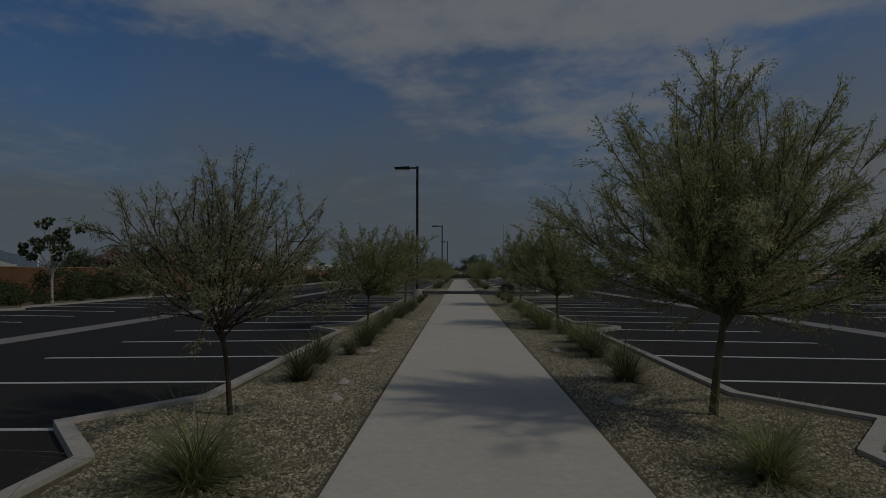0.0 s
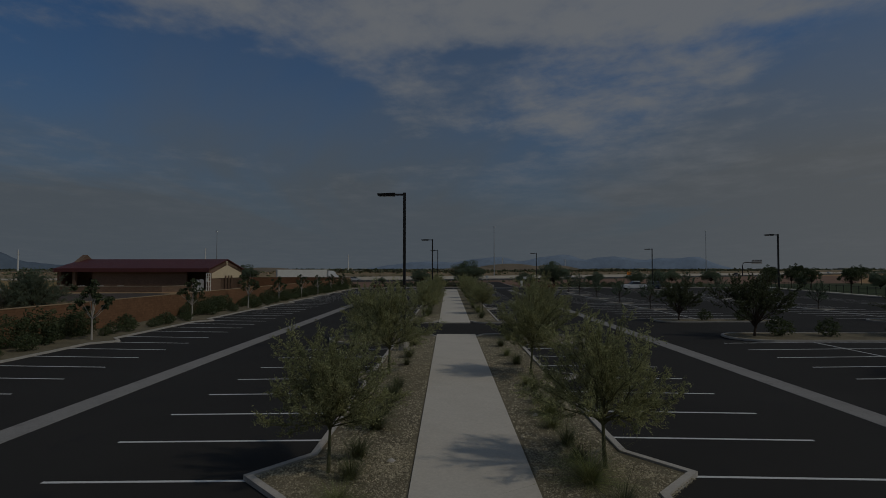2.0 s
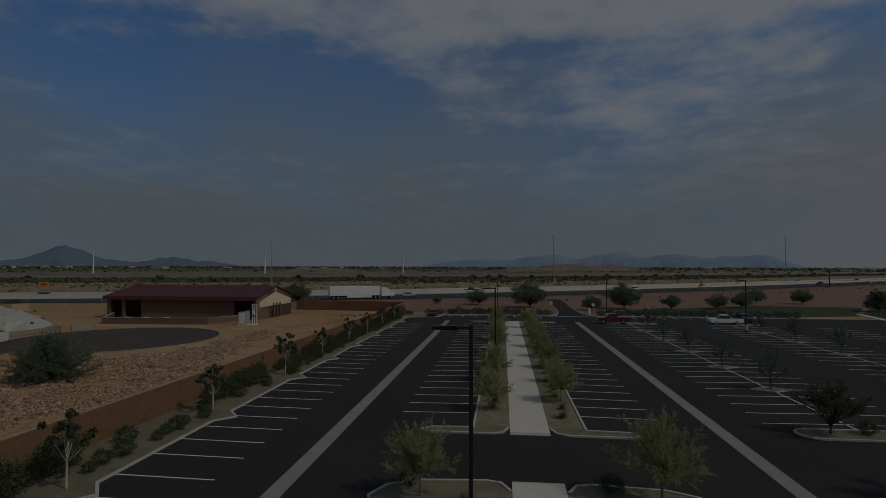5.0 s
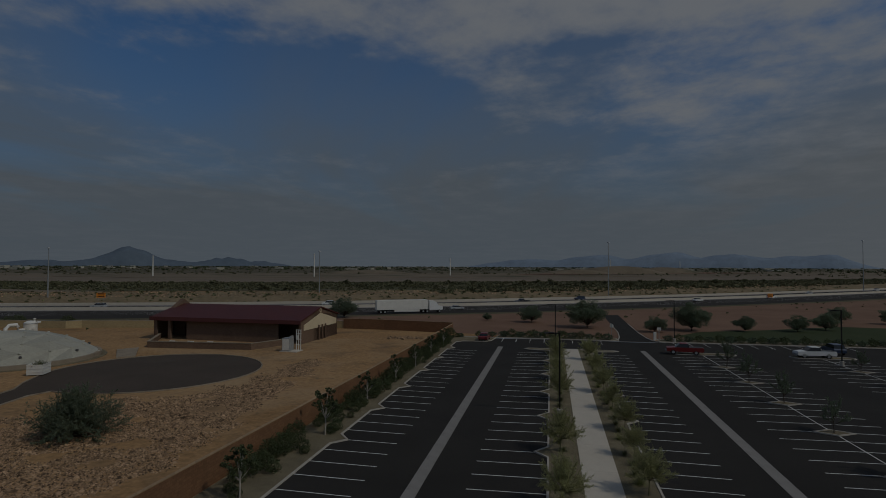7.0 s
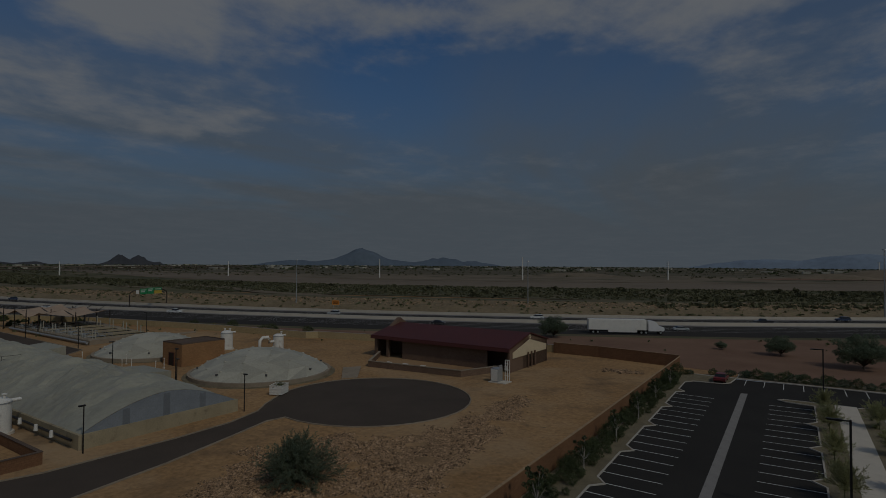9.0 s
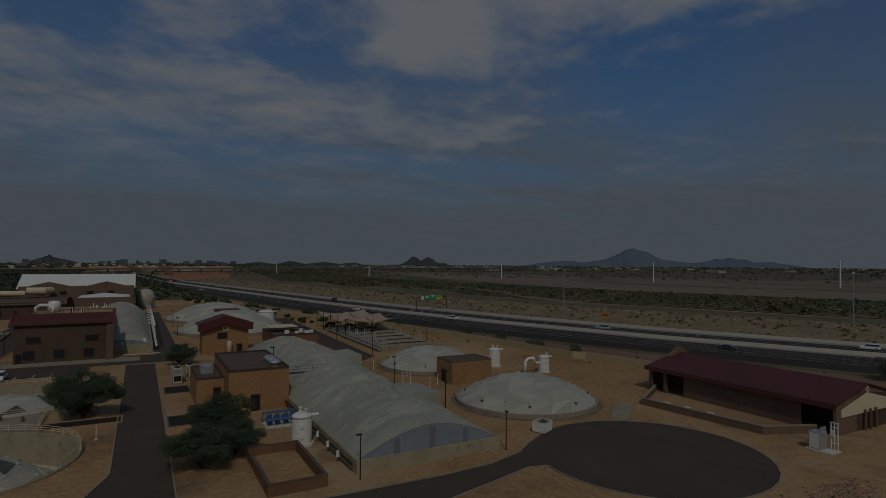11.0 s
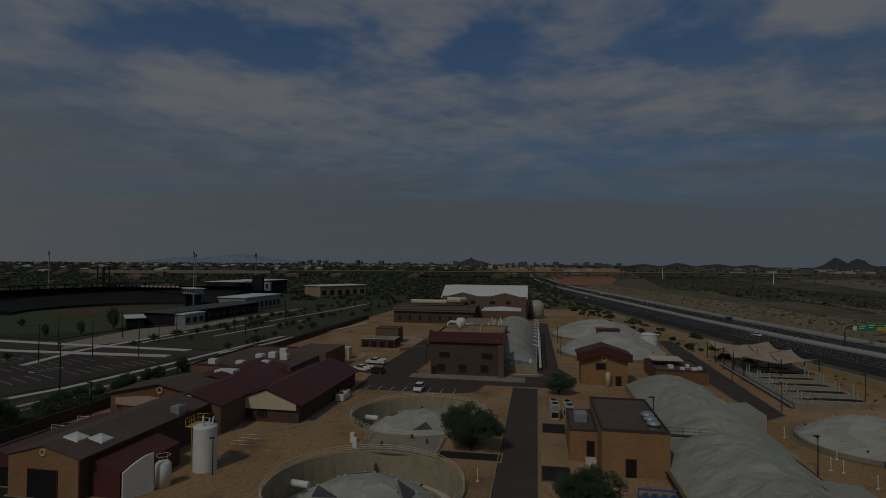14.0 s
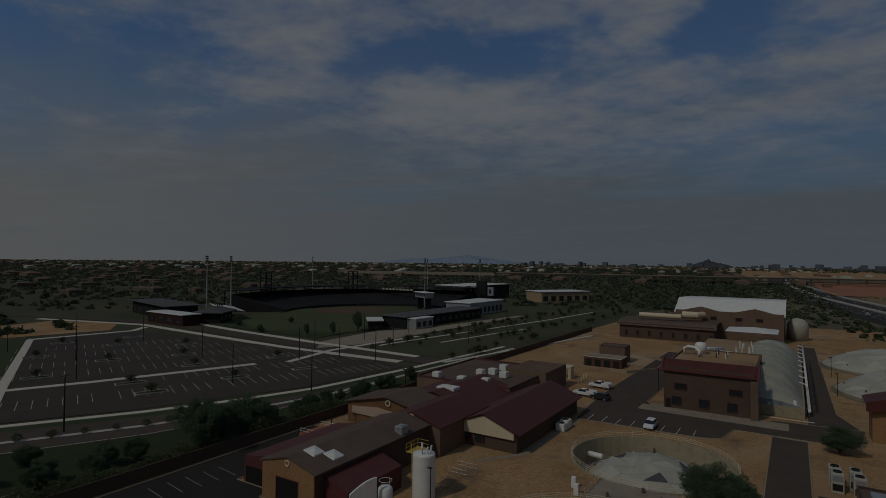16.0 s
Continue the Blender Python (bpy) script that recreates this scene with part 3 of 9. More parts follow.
def ground_sheet():
    bm = bmesh.new()

    def ring(cx, cy, r, n):
        vs = [bm.verts.new((cx + r * math.cos(2 * math.pi * i / n), cy + r * math.sin(2 * math.pi * i / n), G)) for i in range(n)]
        return [bm.edges.new((vs[i], vs[(i + 1) % n])) for i in range(n)]
    edges = ring(-60, 60, 4700, 64)
    for c in (T1, T2):
        edges += ring(c[0], c[1], TANK_R, 48)
    lot_vs = [bm.verts.new((x, y, G)) for x, y in LOT_HOLE]
    edges += [bm.edges.new((lot_vs[i], lot_vs[(i + 1) % 4])) for i in range(4)]
    bmesh.ops.triangle_fill(bm, edges=edges, use_beauty=True)
    inside = [f for f in bm.faces if any((f.calc_center_median().xy - Vector(c)).length < TANK_R * 0.98 and max((v.co.xy - Vector(c)).length for v in f.verts) < TANK_R * 1.01 for c in (T1, T2))]
    inside += [f for f in bm.faces if all(LOT_HOLE[0][0] - 0.01 <= v.co.x <= LOT_HOLE[1][0] + 0.01 and LOT_HOLE[0][1] - 0.01 <= v.co.y <= LOT_HOLE[2][1] + 0.01 for v in f.verts)]
    bmesh.ops.delete(bm, geom=inside, context="FACES_ONLY")
    for f in bm.faces:
        if f.normal.z < 0:
            f.normal_flip()
    me = bpy.data.meshes.new("ground")
    bm.to_mesh(me)
    bm.free()
    me.materials.append(M["dirt"])
    return tagged(new("ground", me), "bare tan desert soil stretching to the horizon", "ground", kind="structure")


ground_sheet()

WALK_W = 1.29
ROW = 2.74
TIPS_L_A, TIPS_R_A = (-4.0, 6.98, 18.0, 28.95), (-3.6, 7.35, 18.3, 29.2)
TIPS_IN_B = (67.7, 78.6, 89.4, 100.3, 111.2)
TIPS_OUT = (-1.2, 12.5, 26.2, 40.0, 53.6, 67.6, 78.4, 89.1, 100.1, 111.1, 122.0)


def kerb_line(xk, side, tips, y0, y1):
    pts = [(xk, y0)]
    for y in tips:
        pts += [(xk, y - 1.15), (xk + side * 1.04, y), (xk, y + 1.35)]
    return pts + [(xk, y1)]


CROSS = 0.0125      # cross fall of the paving towards the drainage ribbons


def paving_z(x):
    """Height of the paving: level along the beds, falling to the ribbon in each aisle."""
    return G + 0.02 - CROSS * max(0.0, min(abs(x) - 3.6, 21.6 - abs(x)))


def car_park_paving():
    xs = [-21.8, -21.6, -12.64, -3.6, 3.6, 12.55, 21.6, 63.5]
    ys = [-40, 0, 40, 80, 137.5]
    sh = Sh()
    sh.v = [(x, y, paving_z(x)) for y in ys for x in xs]
    n = len(xs)
    sh.f = [(j * n + i, j * n + i + 1, (j + 1) * n + i + 1, (j + 1) * n + i) for j in range(len(ys) - 1) for i in range(n - 1)]
    sh.sheet([(63.5, -40), (63.5, 60), (67.3, 95), (74.2, 137.5), (63.5, 137.5)][1:], G + 0.02)
    return sh.sheet([(8.6, 137.5), (17.6, 137.5), (16.0, 143.5), (15.7, 152), (16.6, 199), (12.0, 197), (11.3, 152), (10.6, 143.5)], G + 0.055)


asphalt = part("car_park", car_park_paving(), "asphalt")
tagged(asphalt, "dark sealed asphalt car park with white stall lines", "car park", kind="structure")


def planter(name, outline, label, fill="gravel", top=0.0, line=None):
    """A raised bed: gravel fill and a concrete kerb round it; outline anticlockwise."""
    bed = part(name, Sh().prism(outline, G, top), fill)
    tagged(bed, label, "planting bed", kind="structure")
    if line is None:
        part("kerb", Sh().band(outline, 0.0, -0.16, G, top + 0.05, closed=True), "kerb", bed, "concrete kerb")
    else:
        part("kerb", Sh().band(line, 0.0, -0.16, G, top + 0.05), "kerb", bed, "concrete kerb")
    return bed


left_a = [(-3.6, -40)] + [p for p in kerb_line(-3.6, -1, TIPS_L_A, -40, 38.6)][1:] + [(-6.6, 39.3), (-7.6, 40.2), (-7.9, 41.4), (-7.3, 42.7), (-6.0, 43.4), (-2.6, 43.7), (-1.9, 43.5), (-1.45, 42.6)]
planter("gravel_strip_1", [(-WALK_W, -40), (-WALK_W, 42.6)] + left_a[::-1], "tan gravel bed with a zigzag concrete kerb", line=left_a[::-1])
right_a = [(3.6, -40)] + kerb_line(3.6, 1, TIPS_R_A, -40, 38.6)[1:] + [(-x, y) for x, y in left_a[-8:]]
planter("gravel_strip_2", right_a + [(WALK_W, 42.6), (WALK_W, -40)], "tan gravel bed with a zigzag concrete kerb", line=right_a)
left_b = [(-1.45, 53.2), (-1.8, 52.1), (-2.4, 51.8), (-6.4, 51.8), (-7.0, 52.2), (-6.4, 52.7), (-3.6, 52.9)] + kerb_line(-3.6, -1, TIPS_IN_B, 54.5, 122.3)[1:] + [(-7.2, 123.0), (-8.0, 123.7), (-7.3, 124.3), (-2.0, 124.5), (-1.45, 123.8)]
planter("gravel_strip_3", [(-WALK_W, 53.2), (-WALK_W, 123.8)] + left_b[::-1], "tan gravel bed with a zigzag concrete kerb", line=left_b[::-1])
right_b = [(-x, y) for x, y in left_b]
planter("gravel_strip_4", right_b + [(WALK_W, 123.8), (WALK_W, 53.2)], "tan gravel bed with a zigzag concrete kerb", line=right_b)

for nm, y0, y1 in (("walkway_1", -40, 43.6), ("walkway_2", 52.0, 124.6)):
    path_ob = tagged(new(nm), "pale broom-finished concrete footpath", "footpath", kind="structure")
    y = y0
    slab = None
    while y < y1 - 0.1:
        step = min(6.1, y1 - y)
        if slab is None or abs(step - 6.1) > 0.01:
            slab = mesh(Sh().box(-WALK_W, 0.004, G, WALK_W, step - 0.004, 0.03, 0.006), "concrete")
        part("slab", slab, None, path_ob).location = (0, y, 0)
        y += step
    tip_y = y1 if nm == "walkway_1" else y0
    part("ramp_edge", Sh().box(-WALK_W, min(tip_y, tip_y + (0.3 if nm == "walkway_1" else -0.3)), G + 0.02, WALK_W, max(tip_y, tip_y + (0.3 if nm == "walkway_1" else -0.3)), G + 0.05), "kerb", path_ob)

# outer bed along the block wall
out_line = kerb_line(-21.75, 1, TIPS_OUT, -40, 129.5) + [(-20.6, 131.2), (-16.2, 131.6), (-15.2, 133), (-14.6, 138.4)]
planter("gravel_strip_5", [(-26.4, -40)] + out_line + [(-24.7, 138.4), (-26.3, 40)], "strip of decomposed granite with shrubs beside the block wall", fill="gravel", line=out_line)
# bed at the far end
planter("gravel_strip_6", [(-14.4, 137.6), (9.6, 137.6), (9.8, 139), (9.6, 142), (-14.4, 142)], "gravel bed with clipped shrubs at the end of the car park")
planter("gravel_strip_7", [(17.8, 137.6), (62, 137.6), (62, 142), (17.8, 142)], "gravel bed with clipped shrubs at the end of the car park")


def nose(x0, x1, y0, y1):
    h = (y1 - y0) / 2
    c = (y0 + y1) / 2
    a = [(x1 + h * 0.9 * math.sin(w) - h * 0.9, c - h * math.cos(w)) for w in np.linspace(0, math.pi, 9)]
    b = [(x0 + h * 0.9 - h * 0.9 * math.sin(w), c + h * math.cos(w)) for w in np.linspace(0, math.pi, 9)]
    return a + b


for k, (x0, x1, y0, y1) in enumerate(((17.6, 44.5, 40.6, 44.6), (17.2, 27.2, 53.0, 55.0), (35.5, 45.0, 53.0, 55.0), (17.2, 27.0, 122.6, 124.6), (35.5, 45.0, 122.6, 124.6), (17.2, 44.5, -10, -6))):
    planter("island_%d" % (k + 1), nose(x0, x1, y0, y1), "kerbed gravel island with rounded ends")

for x in (-12.64, 12.55):
    rib = tagged(new("drain_ribbon_1" if x < 0 else "drain_ribbon_2"), "flat grey concrete drainage ribbon in the asphalt", "drainage ribbon", kind="structure")
    panel = mesh(Sh().box(-0.47, 0.01, G, 0.47, 6.07, G + 0.035, 0.004), "ribbon")
    for k in range(27):
        part("panel", panel, None, rib).location = (x, -38 + 6.08 * k, paving_z(x) - G - 0.02)

for k_, (xa, xb) in enumerate(((-21.8, 8.4), (17.8, 74.0))):
    tagged(part("end_kerb_%d" % (k_ + 1), Sh().box(xa, 137.5, G, xb, 137.75, G + 0.17, 0.02), "kerb"), "concrete kerb at the end of the car park", "kerb", kind="structure")
# stall lines, laid to the fall of the paving
FALL = math.degrees(math.atan(CROSS))
line_in, line_long = mesh(Sh().box(0, -0.05, 0.0, 5.35, 0.05, 0.006), "paint"), mesh(Sh().box(0, -0.05, 0.0, 10.8, 0.05, 0.006), "paint")


def stall_line(me, x, y, tilt=0.0):
    part("stall_line", me, None, asphalt).matrix_basis = pose(x, y, paving_z(x) + 0.001, 0, tilt, 0)


for k in range(-13, 39):
    y = 18.0 + ROW * k
    if y > 121.5:
        continue
    near, far = y < 38.2, y > 54.8
    y_left = y - 0.05 if y < 45 else y + 0.4
    y_right = y + 0.28
    if near or far:
        stall_line(line_in, -9.1, y_left, -FALL)
        stall_line(line_in, 3.75, y_right, FALL)
    stall_line(line_in, -21.6, y_left, FALL)
    if y < 40 or y > 55.5:
        stall_line(line_in, 16.2, y_right, -FALL)
        stall_line(line_in, 21.6, y_right)
        stall_line(line_long, 34.4, y_right)
    stall_line(line_in, 52.5, y_right)
for x in (21.6, 39.8):
    for y0, y1 in ((-6, 40.4), (55.2, 122.4)):
        part("centre_line", Sh().box(x - 0.05, y0, G + 0.02, x + 0.05, y1, G + 0.03), "paint", asphalt)
end_line = mesh(Sh().box(-0.05, 0, G + 0.02, 0.05, 5.2, G + 0.026), "paint")
for k in range(24):
    x = -13.0 + ROW * k
    if 8.5 < x < 19:
        continue
    part("stall_line", end_line, None, asphalt).location = (x, 132.2, 0)
diamond = Sh().prism([(-1.5, 0), (0, -0.85), (1.5, 0), (0, 0.85)], G, 0.0)
dia_me, dia_k = mesh(diamond, "gravel"), mesh(Sh().band([(-1.5, 0), (0, -0.85), (1.5, 0), (0, 0.85)], 0, -0.14, G, 0.05, True), "kerb")
n_isl = 7
for x in (21.6, 39.8):
    for y in (7.0, 18.0, 29.0, 67.3, 78.3, 89.2, 100.2, 111.2):
        d = tagged(new("island_%d" % n_isl, dia_me), "small diamond tree island with a concrete kerb", "island", kind="structure")
        n_isl += 1
        d.location = (x, y, 0)
        part("kerb", dia_k, None, d)


# ---- walls ----
def block_wall(name, pts, h, material, label, cap=True, t=0.2):
    ob = part(name, Sh().band(pts, -t / 2, t / 2, G, h - 0.06), material)
    tagged(ob, label, "wall", kind="structure")
    if cap:
        part("cap", Sh().band(pts, -t / 2 - 0.03, t / 2 + 0.03, h - 0.06, h), "kerb" if material == "sandwall" else "tanwall", ob, "pale cap course")
    return ob


block_wall("wall_1", [(-26.9, -45), (-26.6, 40), (-25.6, 90), (-24.8, 143.6)], 2.05, "blockwall", "red-brown block wall with a pale cap")
block_wall("wall_2", [(-24.8, 143.7), (-41.5, 146.5), (-51.5, 146.8)], 2.3, "blockwall", "brown block wall beside the pump house")
WALL3 = [(-51.5, 147), (-64, 147.5), (-96, 138.3), (-112, 134.8), (-114, 132.4), (-141, 130), (-165, 126.5), (-194, 121), (-250, 101), (-330, 76)]
block_wall("wall_3", WALL3, 1.7, "sandwall", "sand-coloured block wall along the highway verge")
block_wall("wall_4", [pw(-60, -50), pw(-140, -49.5), pw(-183, -51.5), pw(-300, -49.5)], 2.1, "dark_block", "dark brown block wall round the works", cap=False)

# ---- highway and river ----
MID = [(-1500, 70), (-1000, 68), (-707, 84), (-455, 118), (-330, 136), (-255, 150), (-190, 166), (-130, 185), (-83, 204), (-30, 230), (30, 268), (100, 318), (200, 400), (400, 575), (900, 1020), (1600, 1650)]

LEVEE = [(-690, 86)] + MID[3:]


def side(pts, w):
    s = Sh().band(pts, w, w + 0.1, 0, 1)
    return [(s.v[4 * k][0], s.v[4 * k][1]) for k in range(len(pts))]


def strip(pts, w0, w1, z0, z1=None):
    z1 = z0 if z1 is None else z1
    a, b = side(pts, w0), side(pts, w1)
    s = Sh()
    vs = [(x, y, z0) for x, y in a] + [(x, y, z1) for x, y in b]
    n = len(pts)
    return s.add(vs, [(k, k + 1, n + k + 1, n + k) for k in range(n - 1)])


hw = tagged(part("highway", strip(MID, -31.5, 20, G + 0.05), "highway"), "wide dark highway with pale concrete medians", "highway", kind="structure")
part("median_barrier", Sh().band(MID, -2.2, -1.6, G, 1.0), "concrete", hw)
part("median", strip(MID, -5.5, 1.8, G + 0.09), "ribbon", hw)
part("shoulder", strip(MID, 16, 19.5, G + 0.09), "ribbon", hw)
part("parapet", Sh().band(MID, 20, 20.4, G, 0.95), "concrete", hw)
part("shoulder", strip(MID, -36, -31.5, G + 0.04), "scrub", hw, "brown earth shoulder")
for w in (-9.2, -12.9, -16.6, -20.3, 5.4, 9.1, 12.8):
    part("lane_line", strip(MID, w - 0.07, w + 0.07, G + 0.11), "paint", hw)
tagged(part("verge_2", Sh().sheet((WALL3[1:9] + side(MID, -36)[5:9])[::-1], G + 0.035), "dirt_red"), "bare reddish verge between the wall and the highway", "verge", kind="structure")
VERGE3 = [(-64, 147.8), (-51.5, 147.3), (-41.5, 146.9), (-24.8, 144.1), (-14.4, 142.2), (62, 142.2), (78, 150), (125, 178), (240, 330)]
tagged(part("verge_3", Sh().sheet(VERGE3 + side(MID, -36)[8:13][::-1], G + 0.03), "dirt_red"), "bare reddish ground between the car park and the highway", "verge", kind="structure")
for k_, pts_ in enumerate(([(8.6, 137.6), (9.9, 139.6), (10.6, 143.5), (11.3, 152), (11.6, 172)], [(17.6, 137.6), (16.5, 139.6), (16.0, 143.5), (15.7, 152), (16.0, 172)])):
    tagged(part("drive_kerb_%d" % (k_ + 1), Sh().band(pts_, -0.09, 0.09, G, G + 0.15), "kerb"), "concrete kerb beside the exit drive", "kerb", kind="structure")
tagged(part("levee", strip(LEVEE, 21, 33, G + 0.2, 2.2), "levee"), "low gravel levee with scattered brush", "levee", kind="structure")
tagged(part("levee_top", strip(LEVEE, 33, 62, 2.2, 3.0), "levee"), "stony top of the levee", "levee", kind="structure")
tagged(part("levee_back", strip(LEVEE, 62, 122, 3.0, G + 0.2), "scrub"), "brushy back of the levee", "levee", kind="structure")
BRUSH = [(-4200, 700), (-1500, 330), (-700, 205), (-400, 250), (-244, 284), (-75, 340), (180, 458), (900, 930), (3800, 2600)]
SHORE = [(-4200, 1150), (-1500, 640), (-700, 430), (-400, 402), (-244, 432), (-75, 508), (180, 640), (900, 1140), (3800, 2860)]
SANDS = [(-4200, 1160), (-1500, 650), (-700, 580), (-400, 530), (-244, 590), (-75, 690), (180, 860), (900, 1400), (3800, 3150)]
BANK = [(-4200, 1164), (-1500, 656), (-700, 760), (-400, 880), (-244, 990), (-75, 1120), (180, 1290), (900, 1850), (3800, 3300)]
RIM = [(-4300, 1600), (-3200, 3100), (-2400, 3900), (-1500, 4350), (-400, 4600), (800, 4500), (1600, 4300), (2600, 3700), (3600, 2950)]


def between(a, b, z):
    n = len(a)
    return Sh().add([(x, y, z) for x, y in a] + [(x, y, z) for x, y in b], [(k, k + 1, n + k + 1, n + k) for k in range(n - 1)])


tagged(part("river_brush", between(BRUSH, SHORE, G + 0.3), "thicket_floor"), "dark brush along a dry river", "scrub", kind="structure")
tagged(part("river_bed", between(SHORE, SANDS, G + 0.5), "river_sand"), "pale flat sand of a dry river bed", "river bed", kind="structure")
tagged(part("far_bank", between(SANDS, BANK, G + 0.7), "far_bank"), "brown far bank of the dry river with dark brush", "river bank", kind="structure")
tagged(part("far_plain", between(BANK, RIM, G + 0.7), "far_land"), "flat far plain with brush and sand", "plain", kind="structure")

tagged(part("lawn_4", Sh().sheet([(24, 142.6), (62, 142.6), (75.5, 146), (77, 150), (92.5, 173), (67, 177), (46, 165), (30, 158), (24, 150)], G + 0.045), "lawn"), "olive green lawn behind the car park", "lawn", kind="structure")
# east edge of the car park: path, lawn and fence
EAST = [(63.6, -40), (63.6, 60), (67.4, 95), (74.3, 137.6), (77, 150)]
tagged(part("lawn_2", Sh().sheet([(65, -40), (130, -40), (150, 60), (150, 150), (125, 178), (95, 174), (78.4, 150), (75.6, 137), (68.8, 95), (65, 60)], G + 0.05), "lawn"), "dark green lawn beside the car park", "lawn", kind="structure")
tagged(part("footpath_9", Sh().band(EAST, -1.5, 0.0, G, 0.06), "concrete"), "pale concrete path along the edge of the car park", "footpath", kind="structure")


# ---- the water works: roads ----
def road(name, pts, material, label, z=0.03, kerb=True):
    ob = part(name, Sh().sheet([pw(*p) for p in pts], G + z), material)
    tagged(ob, label, "road", kind="structure")
    if kerb:
        part("kerb", Sh().band([pw(*p) for p in pts], 0.0, -0.16, G, G + 0.14, True), "old_concrete", ob)
    return ob


cul = [(-61.3 + 14.2 * math.cos(a), 89.5 + 14.2 * math.sin(a)) for a in np.linspace(radians(-100), radians(215), 32)]
road("road_1", [(-56, -60), (-56, 34), (-58.6, 48), (-60.3, 58), (-62.5, 66.5), (-64.3, 73)] + cul + [(-71.3, 78.5), (-69, 75.5), (-67.3, 70), (-66.8, 62.8), (-67, 50), (-69.5, 41), (-74, 36.6), (-157, 36.6), (-157.3, 30.8), (-84, 30.6), (-78, 28.6), (-71.5, 23.5), (-66, 14), (-64, 0), (-64, -60)],
     "asphalt_old", "worn asphalt service road ending in a turning circle")
road("road_2", [(-147.5, -6), (-148.2, 19), (-150, 22.5), (-157.8, 24), (-157.8, 37.5), (-158.2, 45), (-172, 47), (-171, 37.2), (-170.5, 30.5), (-165.5, 28.5), (-164.8, 8.5), (-172, 4.0), (-255, 6), (-255, -6), (-181, -7.5), (-163, -7)][::-1],
     "asphalt_old", "worn asphalt yard with parked white vehicles", z=0.045)
road("road_3", [(-171, 37), (-300, 36), (-300, 41.5), (-262, 41.7), (-184, 42.5), (-172, 46)][::-1], "asphalt_old", "worn asphalt service road", z=0.06)
road("road_4", [(-138, 80), (-143, 85.5), (-185, 86.5), (-250, 88), (-250, 82), (-200, 79.5), (-168, 79)][::-1], "asphalt_old", "worn asphalt service road by the basins")


# ---- the water works: buildings ----
def gable(name, x0, x1, y0, y1, eave, ridge, wall, roof, label, axis="X", over=0.5, m=None):
    """A house with a gable roof; the ridge runs along the axis. Returns the thing."""
    h = thing(name, label, "building", m or at(0, 0, 0))
    if axis == "X":
        c = (y0 + y1) / 2
        prof = [(x0, y0), (x1, y0), (x1, y1), (x0, y1)]
        body = Sh().add([(x0, y0, G), (x1, y0, G), (x1, y1, G), (x0, y1, G), (x0, y0, eave), (x1, y0, eave), (x1, y1, eave), (x0, y1, eave), (x0, c, ridge), (x1, c, ridge)],
                        [(0, 1, 5, 4), (2, 3, 7, 6), (1, 2, 6, 9, 5), (3, 0, 4, 8, 7)])
        k = (ridge - eave) / (c - y0)
        r = Sh()
        for sgn, ye in ((-1, y0 - over), (1, y1 + over)):
            ze = eave - k * over
            a, b = x0 - over, x1 + over
            vs = [(a, ye, ze + 0.06), (b, ye, ze + 0.06), (b, c, ridge + 0.06), (a, c, ridge + 0.06), (a, ye, ze + 0.24), (b, ye, ze + 0.24), (b, c, ridge + 0.24), (a, c, ridge + 0.24)]
            r.add(vs, [(0, 3, 2, 1), (4, 5, 6, 7), (0, 1, 5, 4), (1, 2, 6, 5), (2, 3, 7, 6), (3, 0, 4, 7)])
    else:
        c = (x0 + x1) / 2
        body = Sh().add([(x0, y0, G), (x1, y0, G), (x1, y1, G), (x0, y1, G), (x0, y0, eave), (x1, y0, eave), (x1, y1, eave), (x0, y1, eave), (c, y0, ridge), (c, y1, ridge)],
                        [(1, 2, 6, 5), (3, 0, 4, 7), (0, 1, 5, 8, 4), (2, 3, 7, 9, 6)])
        k = (ridge - eave) / (c - x0)
        r = Sh()
        for xe in (x0 - over, x1 + over):
            ze = eave - k * over
            a, b = y0 - over, y1 + over
            vs = [(xe, a, ze + 0.06), (xe, b, ze + 0.06), (c, b, ridge + 0.06), (c, a, ridge + 0.06), (xe, a, ze + 0.24), (xe, b, ze + 0.24), (c, b, ridge + 0.24), (c, a, ridge + 0.24)]
            r.add(vs, [(0, 1, 2, 3), (7, 6, 5, 4), (0, 4, 5, 1), (1, 5, 6, 2), (2, 6, 7, 3), (3, 7, 4, 0)])
    part("wall", body, wall, h)
    part("roof", r, roof, h, "red-brown ribbed metal roof" if "red" in roof else "")
    return h


